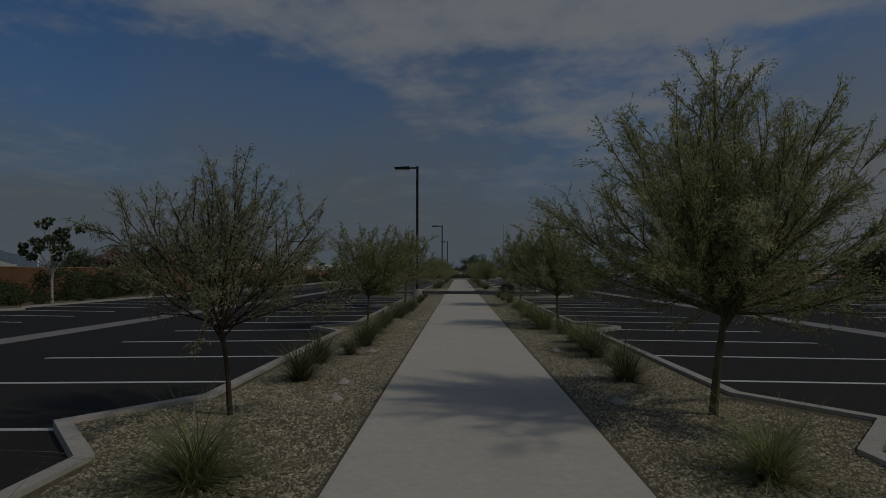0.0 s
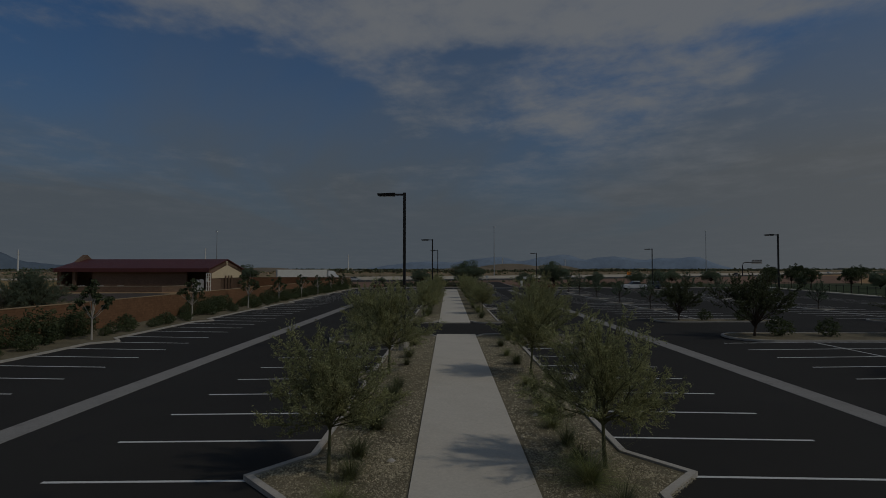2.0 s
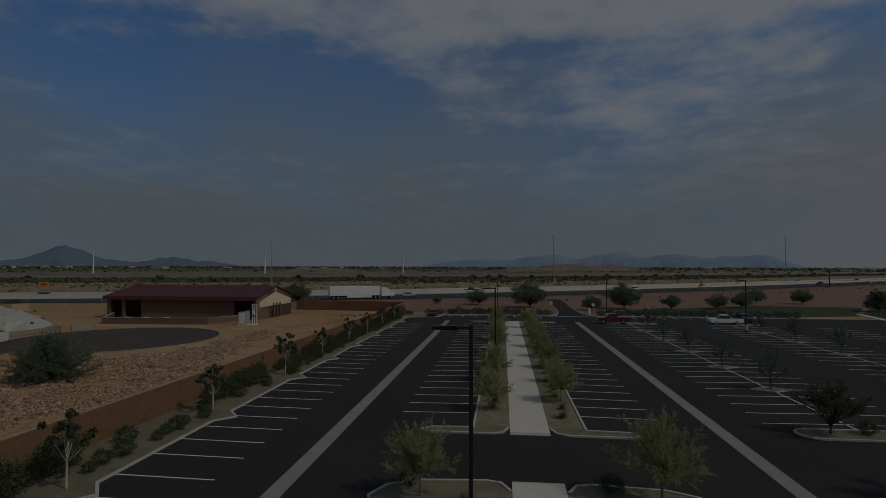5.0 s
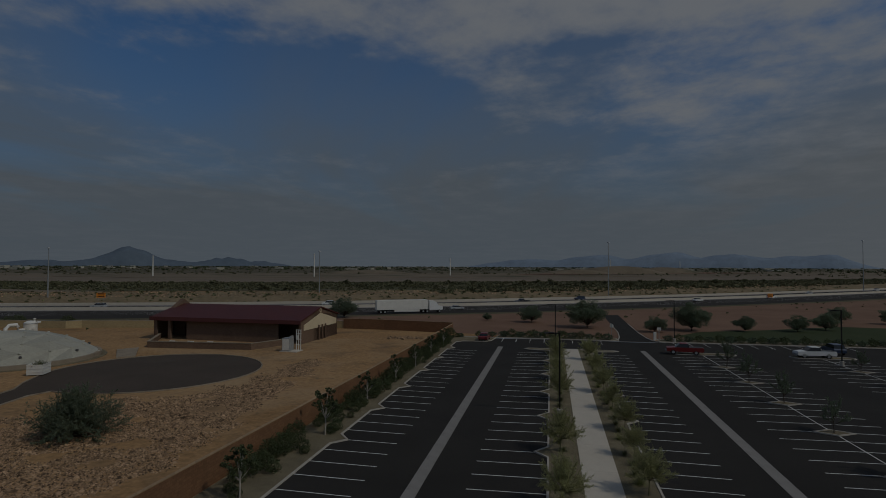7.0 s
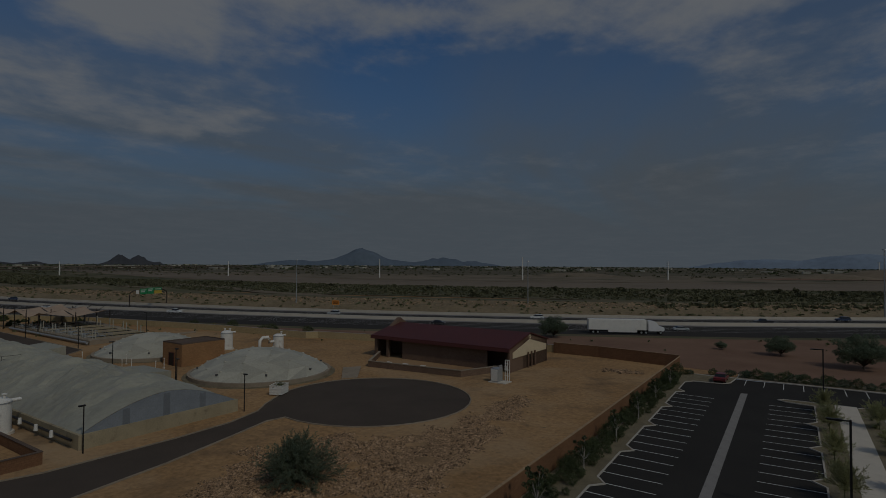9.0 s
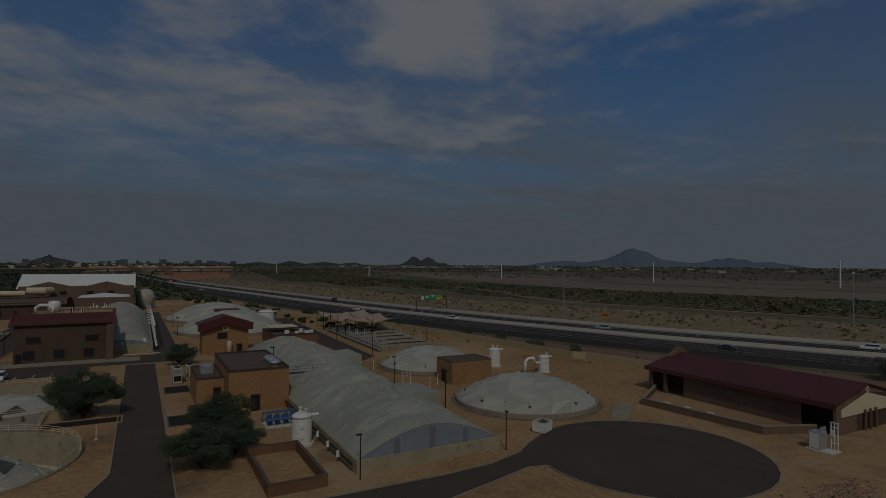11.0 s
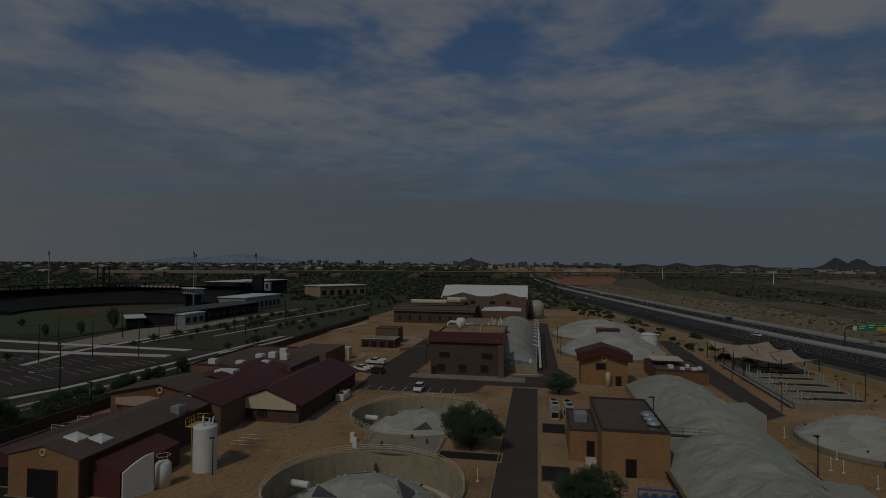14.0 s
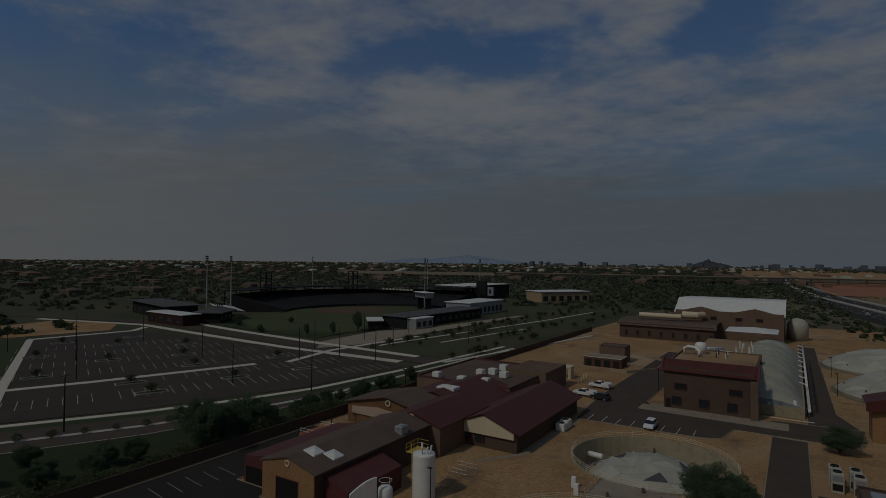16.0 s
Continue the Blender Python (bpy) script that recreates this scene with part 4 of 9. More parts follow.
def opening(parent, name, x, y, z0, w, h, face, material="glass", frame_mat="red_trim", label=""):
    """A window or door on a wall that faces +x, -x, +y or -y: frame and sunk leaf."""
    s, f = Sh(), Sh()
    t = 0.1
    if face in ("+x", "-x"):
        d = 1 if face == "+x" else -1
        for a0, a1, b0, b1 in ((-w / 2 - t, w / 2 + t, z0 + h, z0 + h + t), (-w / 2 - t, w / 2 + t, z0 - t, z0), (-w / 2 - t, -w / 2, z0, z0 + h), (w / 2, w / 2 + t, z0, z0 + h)):
            f.box(min(x - 0.02, x + d * 0.1), y + a0, b0, max(x - 0.02, x + d * 0.1), y + a1, b1)
        s.box(min(x, x + d * 0.03), y - w / 2, z0, max(x, x + d * 0.03), y + w / 2, z0 + h)
    else:
        d = 1 if face == "+y" else -1
        for a0, a1, b0, b1 in ((-w / 2 - t, w / 2 + t, z0 + h, z0 + h + t), (-w / 2 - t, w / 2 + t, z0 - t, z0), (-w / 2 - t, -w / 2, z0, z0 + h), (w / 2, w / 2 + t, z0, z0 + h)):
            f.box(x + a0, min(y - 0.02, y + d * 0.1), b0, x + a1, max(y - 0.02, y + d * 0.1), b1)
        s.box(x - w / 2, min(y, y + d * 0.03), z0, x + w / 2, max(y, y + d * 0.03), z0 + h)
    o = part(name, s, material, parent, label)
    part("frame", f, frame_mat, o)
    return o


# pump house with the porch
ph = thing("pump_house", "brown block pump house with red metal roof and walled forecourt", "building", at(0, 0, 0))
PX0, PX1, PY0, PYB, PY1, PC = -86.0, -53.8, 118.1, 123.5, 134.7, 126.4
part("wall", Sh().prism([(PX0, PYB), (PX1, PYB), (PX1, PY1), (PX0, PY1)], G, [5.6, 5.6, 4.3, 4.3]), "brown_block", ph)
for xa, xb in ((PX0, PX0 + 0.4), (PX1 - 0.4, PX1)):
    part("end_wall", Sh().add([(x, y, z) for x in (xa, xb) for y, z in ((PY0, G), (PY1, G), (PY1, 4.3), (PC, 6.25), (PY0, 4.3))],
         [(4, 3, 2, 1, 0), (5, 6, 7, 8, 9), (0, 1, 6, 5), (1, 2, 7, 6), (2, 3, 8, 7), (3, 4, 9, 8), (4, 0, 5, 9)]), "brown_block", ph)
for y0, y1, z0, z1 in ((PY0 - 0.6, PC, 4.2, 6.32), (PC, PY1 + 0.6, 6.32, 4.2)):
    part("roof", Sh().add([(PX0 - 0.5, y0, z0), (PX1 + 0.3, y0, z0), (PX1 + 0.3, y1, z1), (PX0 - 0.5, y1, z1), (PX0 - 0.5, y0, z0 + 0.2), (PX1 + 0.3, y0, z0 + 0.2), (PX1 + 0.3, y1, z1 + 0.2), (PX0 - 0.5, y1, z1 + 0.2)],
         [(3, 2, 1, 0), (4, 5, 6, 7), (0, 1, 5, 4), (1, 2, 6, 5), (2, 3, 7, 6), (3, 0, 4, 7)]), "red_roof", ph, "red-brown ribbed metal roof")
part("front_wall", Sh().box(-78.6, PY0 + 0.15, G, -58.6, PY0 + 0.5, 4.25), "brown_block", ph, "brown block front wall under the eave")
part("fascia", Sh().box(PX0 - 0.5, PY0 - 0.75, 3.75, PX1 + 0.3, PY0 - 0.6, 4.5), "red_trim", ph, "deep dark red fascia")
part("gable_panel", Sh().add([(x, y, z) for x in (PX1, PX1 + 0.14) for y, z in ((119.2, 2.4), (134.0, 2.4), (134.0, 3.5), (PC, 5.2), (119.2, 3.4))],
     [(5, 6, 7, 8, 9), (0, 1, 6, 5), (1, 2, 7, 6), (2, 3, 8, 7), (3, 4, 9, 8), (4, 0, 5, 9)]), "cream", ph, "cream lap siding in the gable")
part("round_vent", Sh().lathe(0, 0, [(0.28, 0), (0.42, 0), (0.42, 0.12), (0.28, 0.12), (0.28, 0)], 18), "cream", ph).matrix_basis = pose(PX1, PC, 5.7, 0, 90, 0)
part("end_gable", Sh().add([(x, y, z) for x in (PX0 - 0.5, PX0 + 0.5) for y, z in ((PC - 3.6, 5.4), (PC + 3.6, 5.4), (PC, 7.5))], [(2, 1, 0), (3, 4, 5), (0, 1, 4, 3), (1, 2, 5, 4), (2, 0, 3, 5)]), "brown_block", ph, "small raised gable at the far end")
part("porch_floor", Sh().prism([(-78.4, 108.4), (-59.4, 110.4), (-56.4, 117.5), (-54.6, 123.5), (-85.4, 123.5), (-85.4, 118.5)], G, G + 0.12), "yard", ph, "brown paved forecourt")
part("porch_wall", Sh().band([(-84.5, 118.0), (-78.6, 108.1), (-59.2, 110.1), (-56.2, 117.6)], -0.2, 0.2, G, 1.0), "brown_block", ph, "low block wall round the forecourt")
part("wall_cap", Sh().band([(-84.5, 118.0), (-78.6, 108.1), (-59.2, 110.1), (-56.2, 117.6)], -0.25, 0.25, 1.0, 1.1), "old_concrete", ph)
for x in (PX0 + 0.3, PX0 + 3.4):
    part("post", Sh().box(x, PY0 - 0.2, G, x + 0.6, PY0 + 0.4, 4.3), "brown_block", ph)
for x in (-74.8, -71.3, -67.6):
    part("wall_lamp", Sh().box(x, 108.35 + (x + 78.6) * 0.103, 1.1, x + 1.1, 108.65 + (x + 78.6) * 0.103, 1.18), "white_metal", ph)
for y in (125.2, 126.7, 128.2):
    part("pipe", Sh().cyl(PX1 + 0.35, y, G, 2.9, 0.16, n=8), "brown_block", ph)
for x in (-82, -72, -62):
    opening(ph, "door", x, PYB - 0.02, G, 1.6, 2.4, "-y", "dark_metal")


def flat(name, x0, x1, y0, y1, h, wall, label, roof="brown_roof", cap="red_trim", par=0.5, lip=0.22):
    b = thing(name, label, "building", at(0, 0, 0))
    part("wall", Sh().prism([(x0, y0), (x1, y0), (x1, y1), (x0, y1)], G, h), wall, b)
    part("parapet", Sh().band([(x0, y0), (x1, y0), (x1, y1), (x0, y1)], 0, lip, h, h + par, True), cap, b)
    part("roof", Sh().box(x0 + lip, y0 + lip, h, x1 - lip, y1 - lip, h + 0.1), roof, b)
    return b


ob1 = flat("chemical_building", -123.5, -104.4, 45.6, 54.9, 6.2, "orange_block", "orange-tan block building with a flat brown roof", cap="dark_trim", par=0.42)
part("annex", Sh().box(-121.5, 41.4, G, -109.5, 45.55, 4.5), "orange_block", ob1)
part("annex_roof", Sh().box(-121.3, 41.6, 4.5, -109.7, 45.4, 4.58), "brown_roof", ob1)
part("annex_parapet", Sh().band([(-121.5, 41.4), (-109.5, 41.4), (-109.5, 45.55), (-121.5, 45.55)], 0, 0.22, 4.5, 4.85, True), "dark_trim", ob1)
opening(ob1, "door", -104.35, 49.6, G, 1.3, 2.5, "+x", "dark_metal")
opening(ob1, "door", -109.45, 44.5, 0.9, 1.0, 2.2, "+x", "dark_metal")
for k, x in enumerate((-112, -109.6, -107.2)):
    part("roof_vent", Sh().lathe(x, 53.2, [(0.75, 6.3), (0.75, 6.75), (1.0, 6.75), (1.0, 7.05), (0.55, 7.35), (0.0, 7.45)], 20), "grey_metal", ob1, "round grey exhaust fan", True)
part("air_unit", Sh().box(-116.5, 42.4, 4.6, -114.2, 44.4, 6.0, 0.08), "grey_metal", ob1)
part("steps", Sh().box(-109.4, 43.7, G, -108.4, 45.3, 0.8).box(-108.4, 43.7, G, -108.0, 45.3, 0.55).box(-108.0, 43.7, G, -107.6, 45.3, 0.3), "concrete", ob1)

sh1 = flat("blower_shed", -113, -106.5, 86.9, 96.0, 4.1, "orange_block", "tan block shed with a brown flat roof", cap="brown_roof", par=0.25)
opening(sh1, "door", -109.8, 86.85, G, 1.6, 2.4, "-y", "dark_metal")

rb = gable("filter_building", -170.5, -164.4, 47.2, 58.4, 7.6, 9.4, "orange_block", "red_roof", "orange-tan gabled building with a round vent and dark red roof edge", over=1.1)
part("gable_board", Sh().add([(x, y, z) for x in (-164.35, -163.2) for y, z in ((46.2, 6.0), (46.2, 7.75), (52.8, 9.75), (59.4, 7.75), (59.4, 6.0), (58.3, 6.0), (52.8, 7.7), (47.3, 6.0))],
     [(8, 9, 10, 14, 15), (10, 11, 12, 13, 14), (7, 6, 2, 1, 0), (6, 5, 4, 3, 2)] + [(i, (i + 1) % 8, 8 + (i + 1) % 8, 8 + i) for i in range(8)]), "red_roof", rb, "deep dark red board under the gable")
part("round_vent", Sh().lathe(0, 0, [(0.55, 0), (0.75, 0), (0.75, 0.15), (0.55, 0.15), (0.55, 0)], 20), "cream", rb).matrix_basis = pose(-164.35, 52.8, 6.55, 0, 90, 0)
opening(rb, "window", -164.35, 52.0, 3.9, 2.2, 1.4, "+x", "dark_metal")
opening(rb, "door", -164.35, 56.2, G, 1.2, 2.3, "+x", "dark_metal")
part("chem_tank", Sh().lathe(-163.4, 53.6, [(0, G), (0.6, G), (0.6, 3.0), (0.4, 3.3), (0, 3.35)], 16), "cream", rb, "", True)

b2 = flat("service_building", -186, -169.8, 66.0, 78.6, 2.9, "blockwall", "low brown block building with rooftop equipment", cap="dark_trim")
for k, (x, y, w, h) in enumerate(((-175, 70, 1.2, 0.9), (-173, 72.5, 1.0, 0.7), (-172.5, 75, 1.3, 0.8), (-176, 74.5, 0.9, 1.0), (-174.5, 77, 1.1, 0.7))):
    part("roof_unit", Sh().box(x, y, 3.0, x + w, y + w, 3.0 + h, 0.06), "white_metal", b2)
part("canopy", Sh().box(-184, 66.5, 4.4, -177, 74.5, 4.6), "cream", b2)

hb = thing("digester_building", "tall brown block building with a steep dark red roof strip", "building", at(0, 0, 0))
part("wall", Sh().prism([(-199, 8.3), (-169, 8.3), (-169, 27.2), (-199, 27.2)], G, 9.6), "dark_block", hb)
mans = Sh()
for ya, yb in ((7.9, 27.6),):
    mans.add([(-168.3, ya, 8.7), (-172.0, ya, 11.0), (-172.5, ya, 11.0), (-172.5, ya, 9.6), (-169.0, ya, 8.5), (-168.3, yb, 8.7), (-172.0, yb, 11.0), (-172.5, yb, 11.0), (-172.5, yb, 9.6), (-169.0, yb, 8.5)],
             [(0, 1, 6, 5), (1, 2, 7, 6), (2, 3, 8, 7), (3, 4, 9, 8), (4, 0, 5, 9), (4, 3, 2, 1, 0), (5, 6, 7, 8, 9)])
apron_d = tagged(part("paving_4", Sh().prism([(-169.0, 3.5), (-164.0, 3.5), (-163.2, 33.5), (-169.0, 33.5)], G, G + 0.09), "old_concrete"), "pale concrete apron before the brown building", "paving", kind="structure")
apron_d.matrix_basis = PLANT
part("roof", mans, "red_roof_y", hb, "steep dark red metal roof strip")
for y in (7.4, 27.6):
    part("end_wall", Sh().add([(x, yy, z) for yy in (y, y + 0.5) for x, z in ((-167.9, 8.4), (-171.9, 11.3), (-173.2, 11.3), (-173.2, 8.4))], [(0, 1, 2, 3), (7, 6, 5, 4), (0, 4, 5, 1), (1, 5, 6, 2), (2, 6, 7, 3), (3, 7, 4, 0)]), "red_trim", hb, "dark red end wall of the roof strip")
part("roof_deck", Sh().box(-198.6, 8.7, 9.6, -172.5, 26.8, 9.75), "yard", hb, "tan gravel roof deck")
part("parapet", Sh().band([(-172.6, 8.3), (-199, 8.3), (-199, 27.2), (-172.6, 27.2)], -0.15, 0.15, 9.6, 10.0), "brown_block", hb)
part("roof_tank", Sh().lathe(-193, 13.2, [(0, 9.75), (1.5, 9.75), (1.5, 12.2), (1.0, 12.7), (0, 12.8)], 18), "white_metal", hb, "white tank on the roof deck", True)
part("roof_pipe", Sh().tube([(-190, 9.6, 9.8), (-190, 9.6, 11.2), (-189.2, 10.6, 11.9), (-188.0, 12.6, 11.9), (-187.2, 13.6, 11.2), (-187.2, 13.6, 9.8)], 0.42, 12), "white_metal", hb, "bent white pipe on the roof deck", True)
for k in range(6):
    part("roof_vent", Sh().cyl(-193 + 2.4 * (k % 3), 17.5 + 2.2 * (k // 3), 9.75, 11.0, 0.16, 0.12, 8), "white_metal" if k % 2 else "dark_metal", hb)
for y in (11.2, 17.0, 22.8):
    opening(hb, "window", -168.95, y, 0.9, 2.0, 1.9, "+x")
for y in (12.0, 23.4):
    opening(hb, "window", -168.95, y, 4.6, 2.6, 1.3, "+x", "dark_metal")
opening(hb, "door", -168.95, 9.3, G, 1.1, 2.2, "+x", "dark_metal")
part("pilaster", Sh().box(-169, 26.4, G, -167.6, 27.9, 8.3), "brown_block", hb)

# arched covers
def vault(name, x0, x1, y0, y1, base, rise, label, ribs=8, wall="tank_wall", m=None, bulge=0.3, skin="vault", full=1.75, dent=0.55, hip=0.0):
    """A long arched cover on a low wall, with billowing bays between its ribs."""
    v = thing(name, label, "tank cover", m or at(0, 0, 0))
    s = Sh()
    na, nx = 26, ribs * 12
    rnd = random.Random(7)
    sag = [rnd.uniform(0.6, 1.3) for _ in range(ribs + 1)]

    def height(u, w):
        bay = u * ribs
        arch = 1 - abs(2 * w - 1) ** full
        low_end = 1 - 0.14 * max(0, 1 - min(u, 1 - u) * ribs)
        low_end *= 1 - hip * max(0, 1 - (1 - u) * 7)
        z = base + (rise * low_end + bulge * abs(math.sin(bay * math.pi)) * sag[min(int(bay), ribs)]) * arch
        crease = 1 - 3 * abs(noise.noise(Vector((u * (x1 - x0) * 0.5, w * 9, 8))))
        ease = min(1, min(u, 1 - u) * ribs * 1.1)
        return z + ease * dent * (noise.noise(Vector((u * (x1 - x0) * 0.33, w * 7, 3))) + 0.26 * crease + 0.16 * noise.noise(Vector((u * (x1 - x0) * 0.9, w * 19, 5)))) * arch ** 0.5

    ws = [0.5 - 0.5 * math.cos(math.pi * j / na) for j in range(na + 1)]
    for i in range(nx + 1):
        for w in ws:
            s.v.append((x0 + (x1 - x0) * i / nx, y0 + (y1 - y0) * w, height(i / nx, w)))
    for i in range(nx):
        for j in range(na):
            k = i * (na + 1) + j
            s.f += [(k, k + 1, k + na + 2), (k, k + na + 2, k + na + 1)] if (i + j) % 2 else [(k, k + 1, k + na + 1), (k + 1, k + na + 2, k + na + 1)]
    part("cover", s, skin, v, "weathered grey fibreglass cover")
    for u, xe, d in ((0, x0, -0.03), (1, x1, 0.03)):
        e = Sh()
        for j in range(na):
            e.add([(xe + d, y0 + (y1 - y0) * ws[j], base - 0.1), (xe + d, y0 + (y1 - y0) * ws[j + 1], base - 0.1), (xe + d, y0 + (y1 - y0) * ws[j + 1], height(u, ws[j + 1]) - 0.02), (xe + d, y0 + (y1 - y0) * ws[j], height(u, ws[j]) - 0.02)], [(0, 1, 2, 3)])
        part("end_panel", e, "grp_panel", v, "blue-grey translucent end panel")
        for k in range(1, 4):
            w = k / 4
            part("end_post", Sh().box(xe + d - 0.02, y0 + (y1 - y0) * w - 0.4, base, xe + d + 0.02, y0 + (y1 - y0) * w + 0.4, height(u, w) - 0.25), "grp_dark", v, "darker panel strip")
    part("wall", Sh().band([(x0, y0), (x1, y0), (x1, y1), (x0, y1)], -0.3, 0.1, G, base, True), wall, v, "stained concrete tank wall")
    return v


va = vault("basin_cover", -113.5, -71.6, 55.0, 73.6, 1.5, 3.3, "long arched grey fibreglass cover on a concrete basin", 7, bulge=0.45, dent=0.85)
vb = vault("basin_cover", -160, -113.3, 57.5, 75.0, 1.3, 3.2, "long arched grey fibreglass cover on a concrete basin", 6, bulge=0.35, hip=0.75, dent=0.85)
vc = vault("digester_cover", -256, -176, 18.8, 36.2, 2.2, 5.4, "tall ribbed pale arched cover beside the brown building", 16, bulge=1.0, full=2.3, dent=0.4, hip=0.72)

for own, xa, xb, ya, yb, h0, h1 in ((vb, -141, -131.2, 73.0, 77.4, 2.4, 2.8),):
    part("side_hatch", Sh().prism([(xa, ya), (xb, ya), (xb, yb), (xa, yb)], G, [h0, h0, h1, h1]), "vault", own, "pale grey boxed hatch at the side of the cover")


def dome(name, x, y, r, h, z0, label, sides=20, wallh=0.5, dark=()):
    """A low faceted dome of triangular panels on a concrete ring."""
    d = thing(name, label, "dome", at(x, y, 0))
    s, dk = Sh(), Sh()
    rings = 5
    R = (r * r + h * h) / (2 * h)
    rows = []
    rng = random.Random(int(abs(x)) + 5)
    for k in range(rings + 1):
        q = 1 - k / rings
        ph_ = math.asin(min(1, r / R)) * q
        n = max(1, round(sides * q)) if k < rings else 1
        rows.append([(R * math.sin(ph_) * math.cos(2 * math.pi * (i + 0.5 * (k % 2)) / n), R * math.sin(ph_) * math.sin(2 * math.pi * (i + 0.5 * (k % 2)) / n), z0 + R * math.cos(ph_) - (R - h) + rng.uniform(-0.05, 0.05)) for i in range(n)])

    def tri(a, b, c, mark):
        (dk if mark else s).add([a, b, c], [(0, 1, 2)])
    t = 0
    for k in range(rings):
        A, B = rows[k], rows[k + 1]
        i = j = 0
        while i < len(A) or j < len(B):
            t += 1
            if len(B) > 1 and (i / len(A) > j / len(B)):
                tri(B[j % len(B)], A[i % len(A)], B[(j + 1) % len(B)], (k, t % 97) in dark)
                j += 1
            else:
                if i >= len(A):
                    break
                tri(A[i % len(A)], A[(i + 1) % len(A)], B[j % len(B)], (k == dark[0] and t % dark[1] == dark[2]) if dark else False)
                i += 1
                if len(B) == 1 and i >= len(A):
                    break
    part("shell", s, "dome", d, "weathered white panel shell")
    for f in dk.f:
        part("vent_panel", Sh().add([dk.v[q] for q in f], [tuple(range(len(f)))]), "dome_dark", d, "dark open triangular panel")
    part("ring", Sh().band([(r * math.cos(2 * math.pi * i / 40), r * math.sin(2 * math.pi * i / 40)) for i in range(40)], -0.4, 0.1, min(G, z0 - wallh), z0 + 0.1, True), "old_concrete", d, "weathered concrete ring wall")
    if z0 > 0:
        part("gutter", Sh().band([(r * math.cos(2 * math.pi * i / 40), r * math.sin(2 * math.pi * i / 40)) for i in range(40)], -1.2, -0.4, G, G + 0.07, True), "gravel", d, "damp gravel gutter round the ring wall")
    for i in range(8):
        w = 2 * math.pi * (i + 0.3) / 8
        p = rows[1][int(i * len(rows[1]) / 8)]
        part("vent", Sh().box(-0.16, -0.16, 0, 0.16, 0.16, 0.3, 0.04), "dome_dark", d, "small dark vent").matrix_basis = pose(p[0] * 1.09, p[1] * 1.09, p[2] - 0.55, 0, 0, math.degrees(w))
    hub = mesh(Sh().cyl(0, 0, -0.02, 0.11, 0.26, 0.18, 8), "dome")
    for k in range(rings):
        for p in rows[k][:: 1 if k else 2]:
            part("hub", hub, None, d).location = (p[0], p[1], p[2])
    return d


dome("dome_cover", -90.2, 92.3, 11.8, 3.9, 0.5, "low white faceted dome over a round tank")
dome("dome_cover", -126.5, 92.5, 11.2, 3.9, 0.5, "low white faceted dome over a round tank")
dome("dome_cover", -259, 61, 18.5, 6.0, 0.6, "large low white faceted dome over a round tank", 24)
dome("dome_cover", -215, 61, 17.0, 6.2, 0.6, "large low white faceted dome over a round tank", 24, dark=(2, 11, 3))

# sunken round tanks
def sunk_tank(x, y):
    c = pw(x, y)
    w = tagged(part("tank_wall", Sh().band([(TANK_R * math.cos(2 * math.pi * i / 48), TANK_R * math.sin(2 * math.pi * i / 48)) for i in range(48)], 0.0, -0.35, -4.2, 0.15, True), "tank_wall"), "stained concrete wall of a sunken round tank", "tank", group="sunken round tanks")
    w.matrix_basis = at(x, y, 0)
    part("floor", Sh().cyl(0, 0, -4.3, -4.15, TANK_R, n=48), "concrete", w)
    rail = Sh()
    n = 40
    for hgt in (0.55, 0.85, 1.15):
        rail.tube([(13.45 * math.cos(2 * math.pi * i / n), 13.45 * math.sin(2 * math.pi * i / n), hgt) for i in range(n + 1)], 0.035, 5)
    part("rail", rail, "cream", w, "pale tube railing")
    post = mesh(Sh().cyl(0, 0, 0, 1.05, 0.035, n=6), "cream")
    for i in range(n):
        part("post", post, None, w).location = (13.45 * math.cos(2 * math.pi * i / n), 13.45 * math.sin(2 * math.pi * i / n), 0.13)
    return w


sunk_tank(-94.5, 13.6)
sunk_tank(-129.3, 13.8)
dome("dome_cover", -94.5, 13.6, 11.0, 4.4, -3.6, "white faceted dome inside a sunken round tank", 18, 0.6, dark=(2, 5, 2))
dome("dome_cover", -129.3, 13.8, 11.0, 4.4, -3.6, "white faceted dome inside a sunken round tank", 18, 0.6, dark=(2, 4, 2))

# offices and workshops
g1 = gable("office", -152, -119.7, -20, -7.1, 3.6, 6.1, "dark_block", "red_roof", "brown block office with a red metal roof and cream gable", over=0.9)
part("gable_panel", Sh().add([(-119.6, -19.6, 2.4), (-119.6, -7.5, 2.4), (-119.6, -7.5, 3.7), (-119.6, -13.55, 5.9), (-119.6, -19.6, 3.7), (-119.2, -19.6, 2.4), (-119.2, -7.5, 2.4), (-119.2, -7.5, 3.7), (-119.2, -13.55, 5.9), (-119.2, -19.6, 3.7)],
     [(5, 6, 7, 8, 9), (0, 1, 6, 5), (1, 2, 7, 6), (2, 3, 8, 7), (3, 4, 9, 8), (4, 0, 5, 9)]), "cream", g1, "cream lap siding in the gable")
for y in (-17.5, -14.5):
    opening(g1, "window", -119.6, y, 0.9, 1.8, 1.2, "+x")
g2 = gable("workshop", -128.3, -118.2, -45.3, -24.6, 4.2, 6.3, "blockwall", "brown_roof", "tan gabled workshop with a round vent", over=0.6)
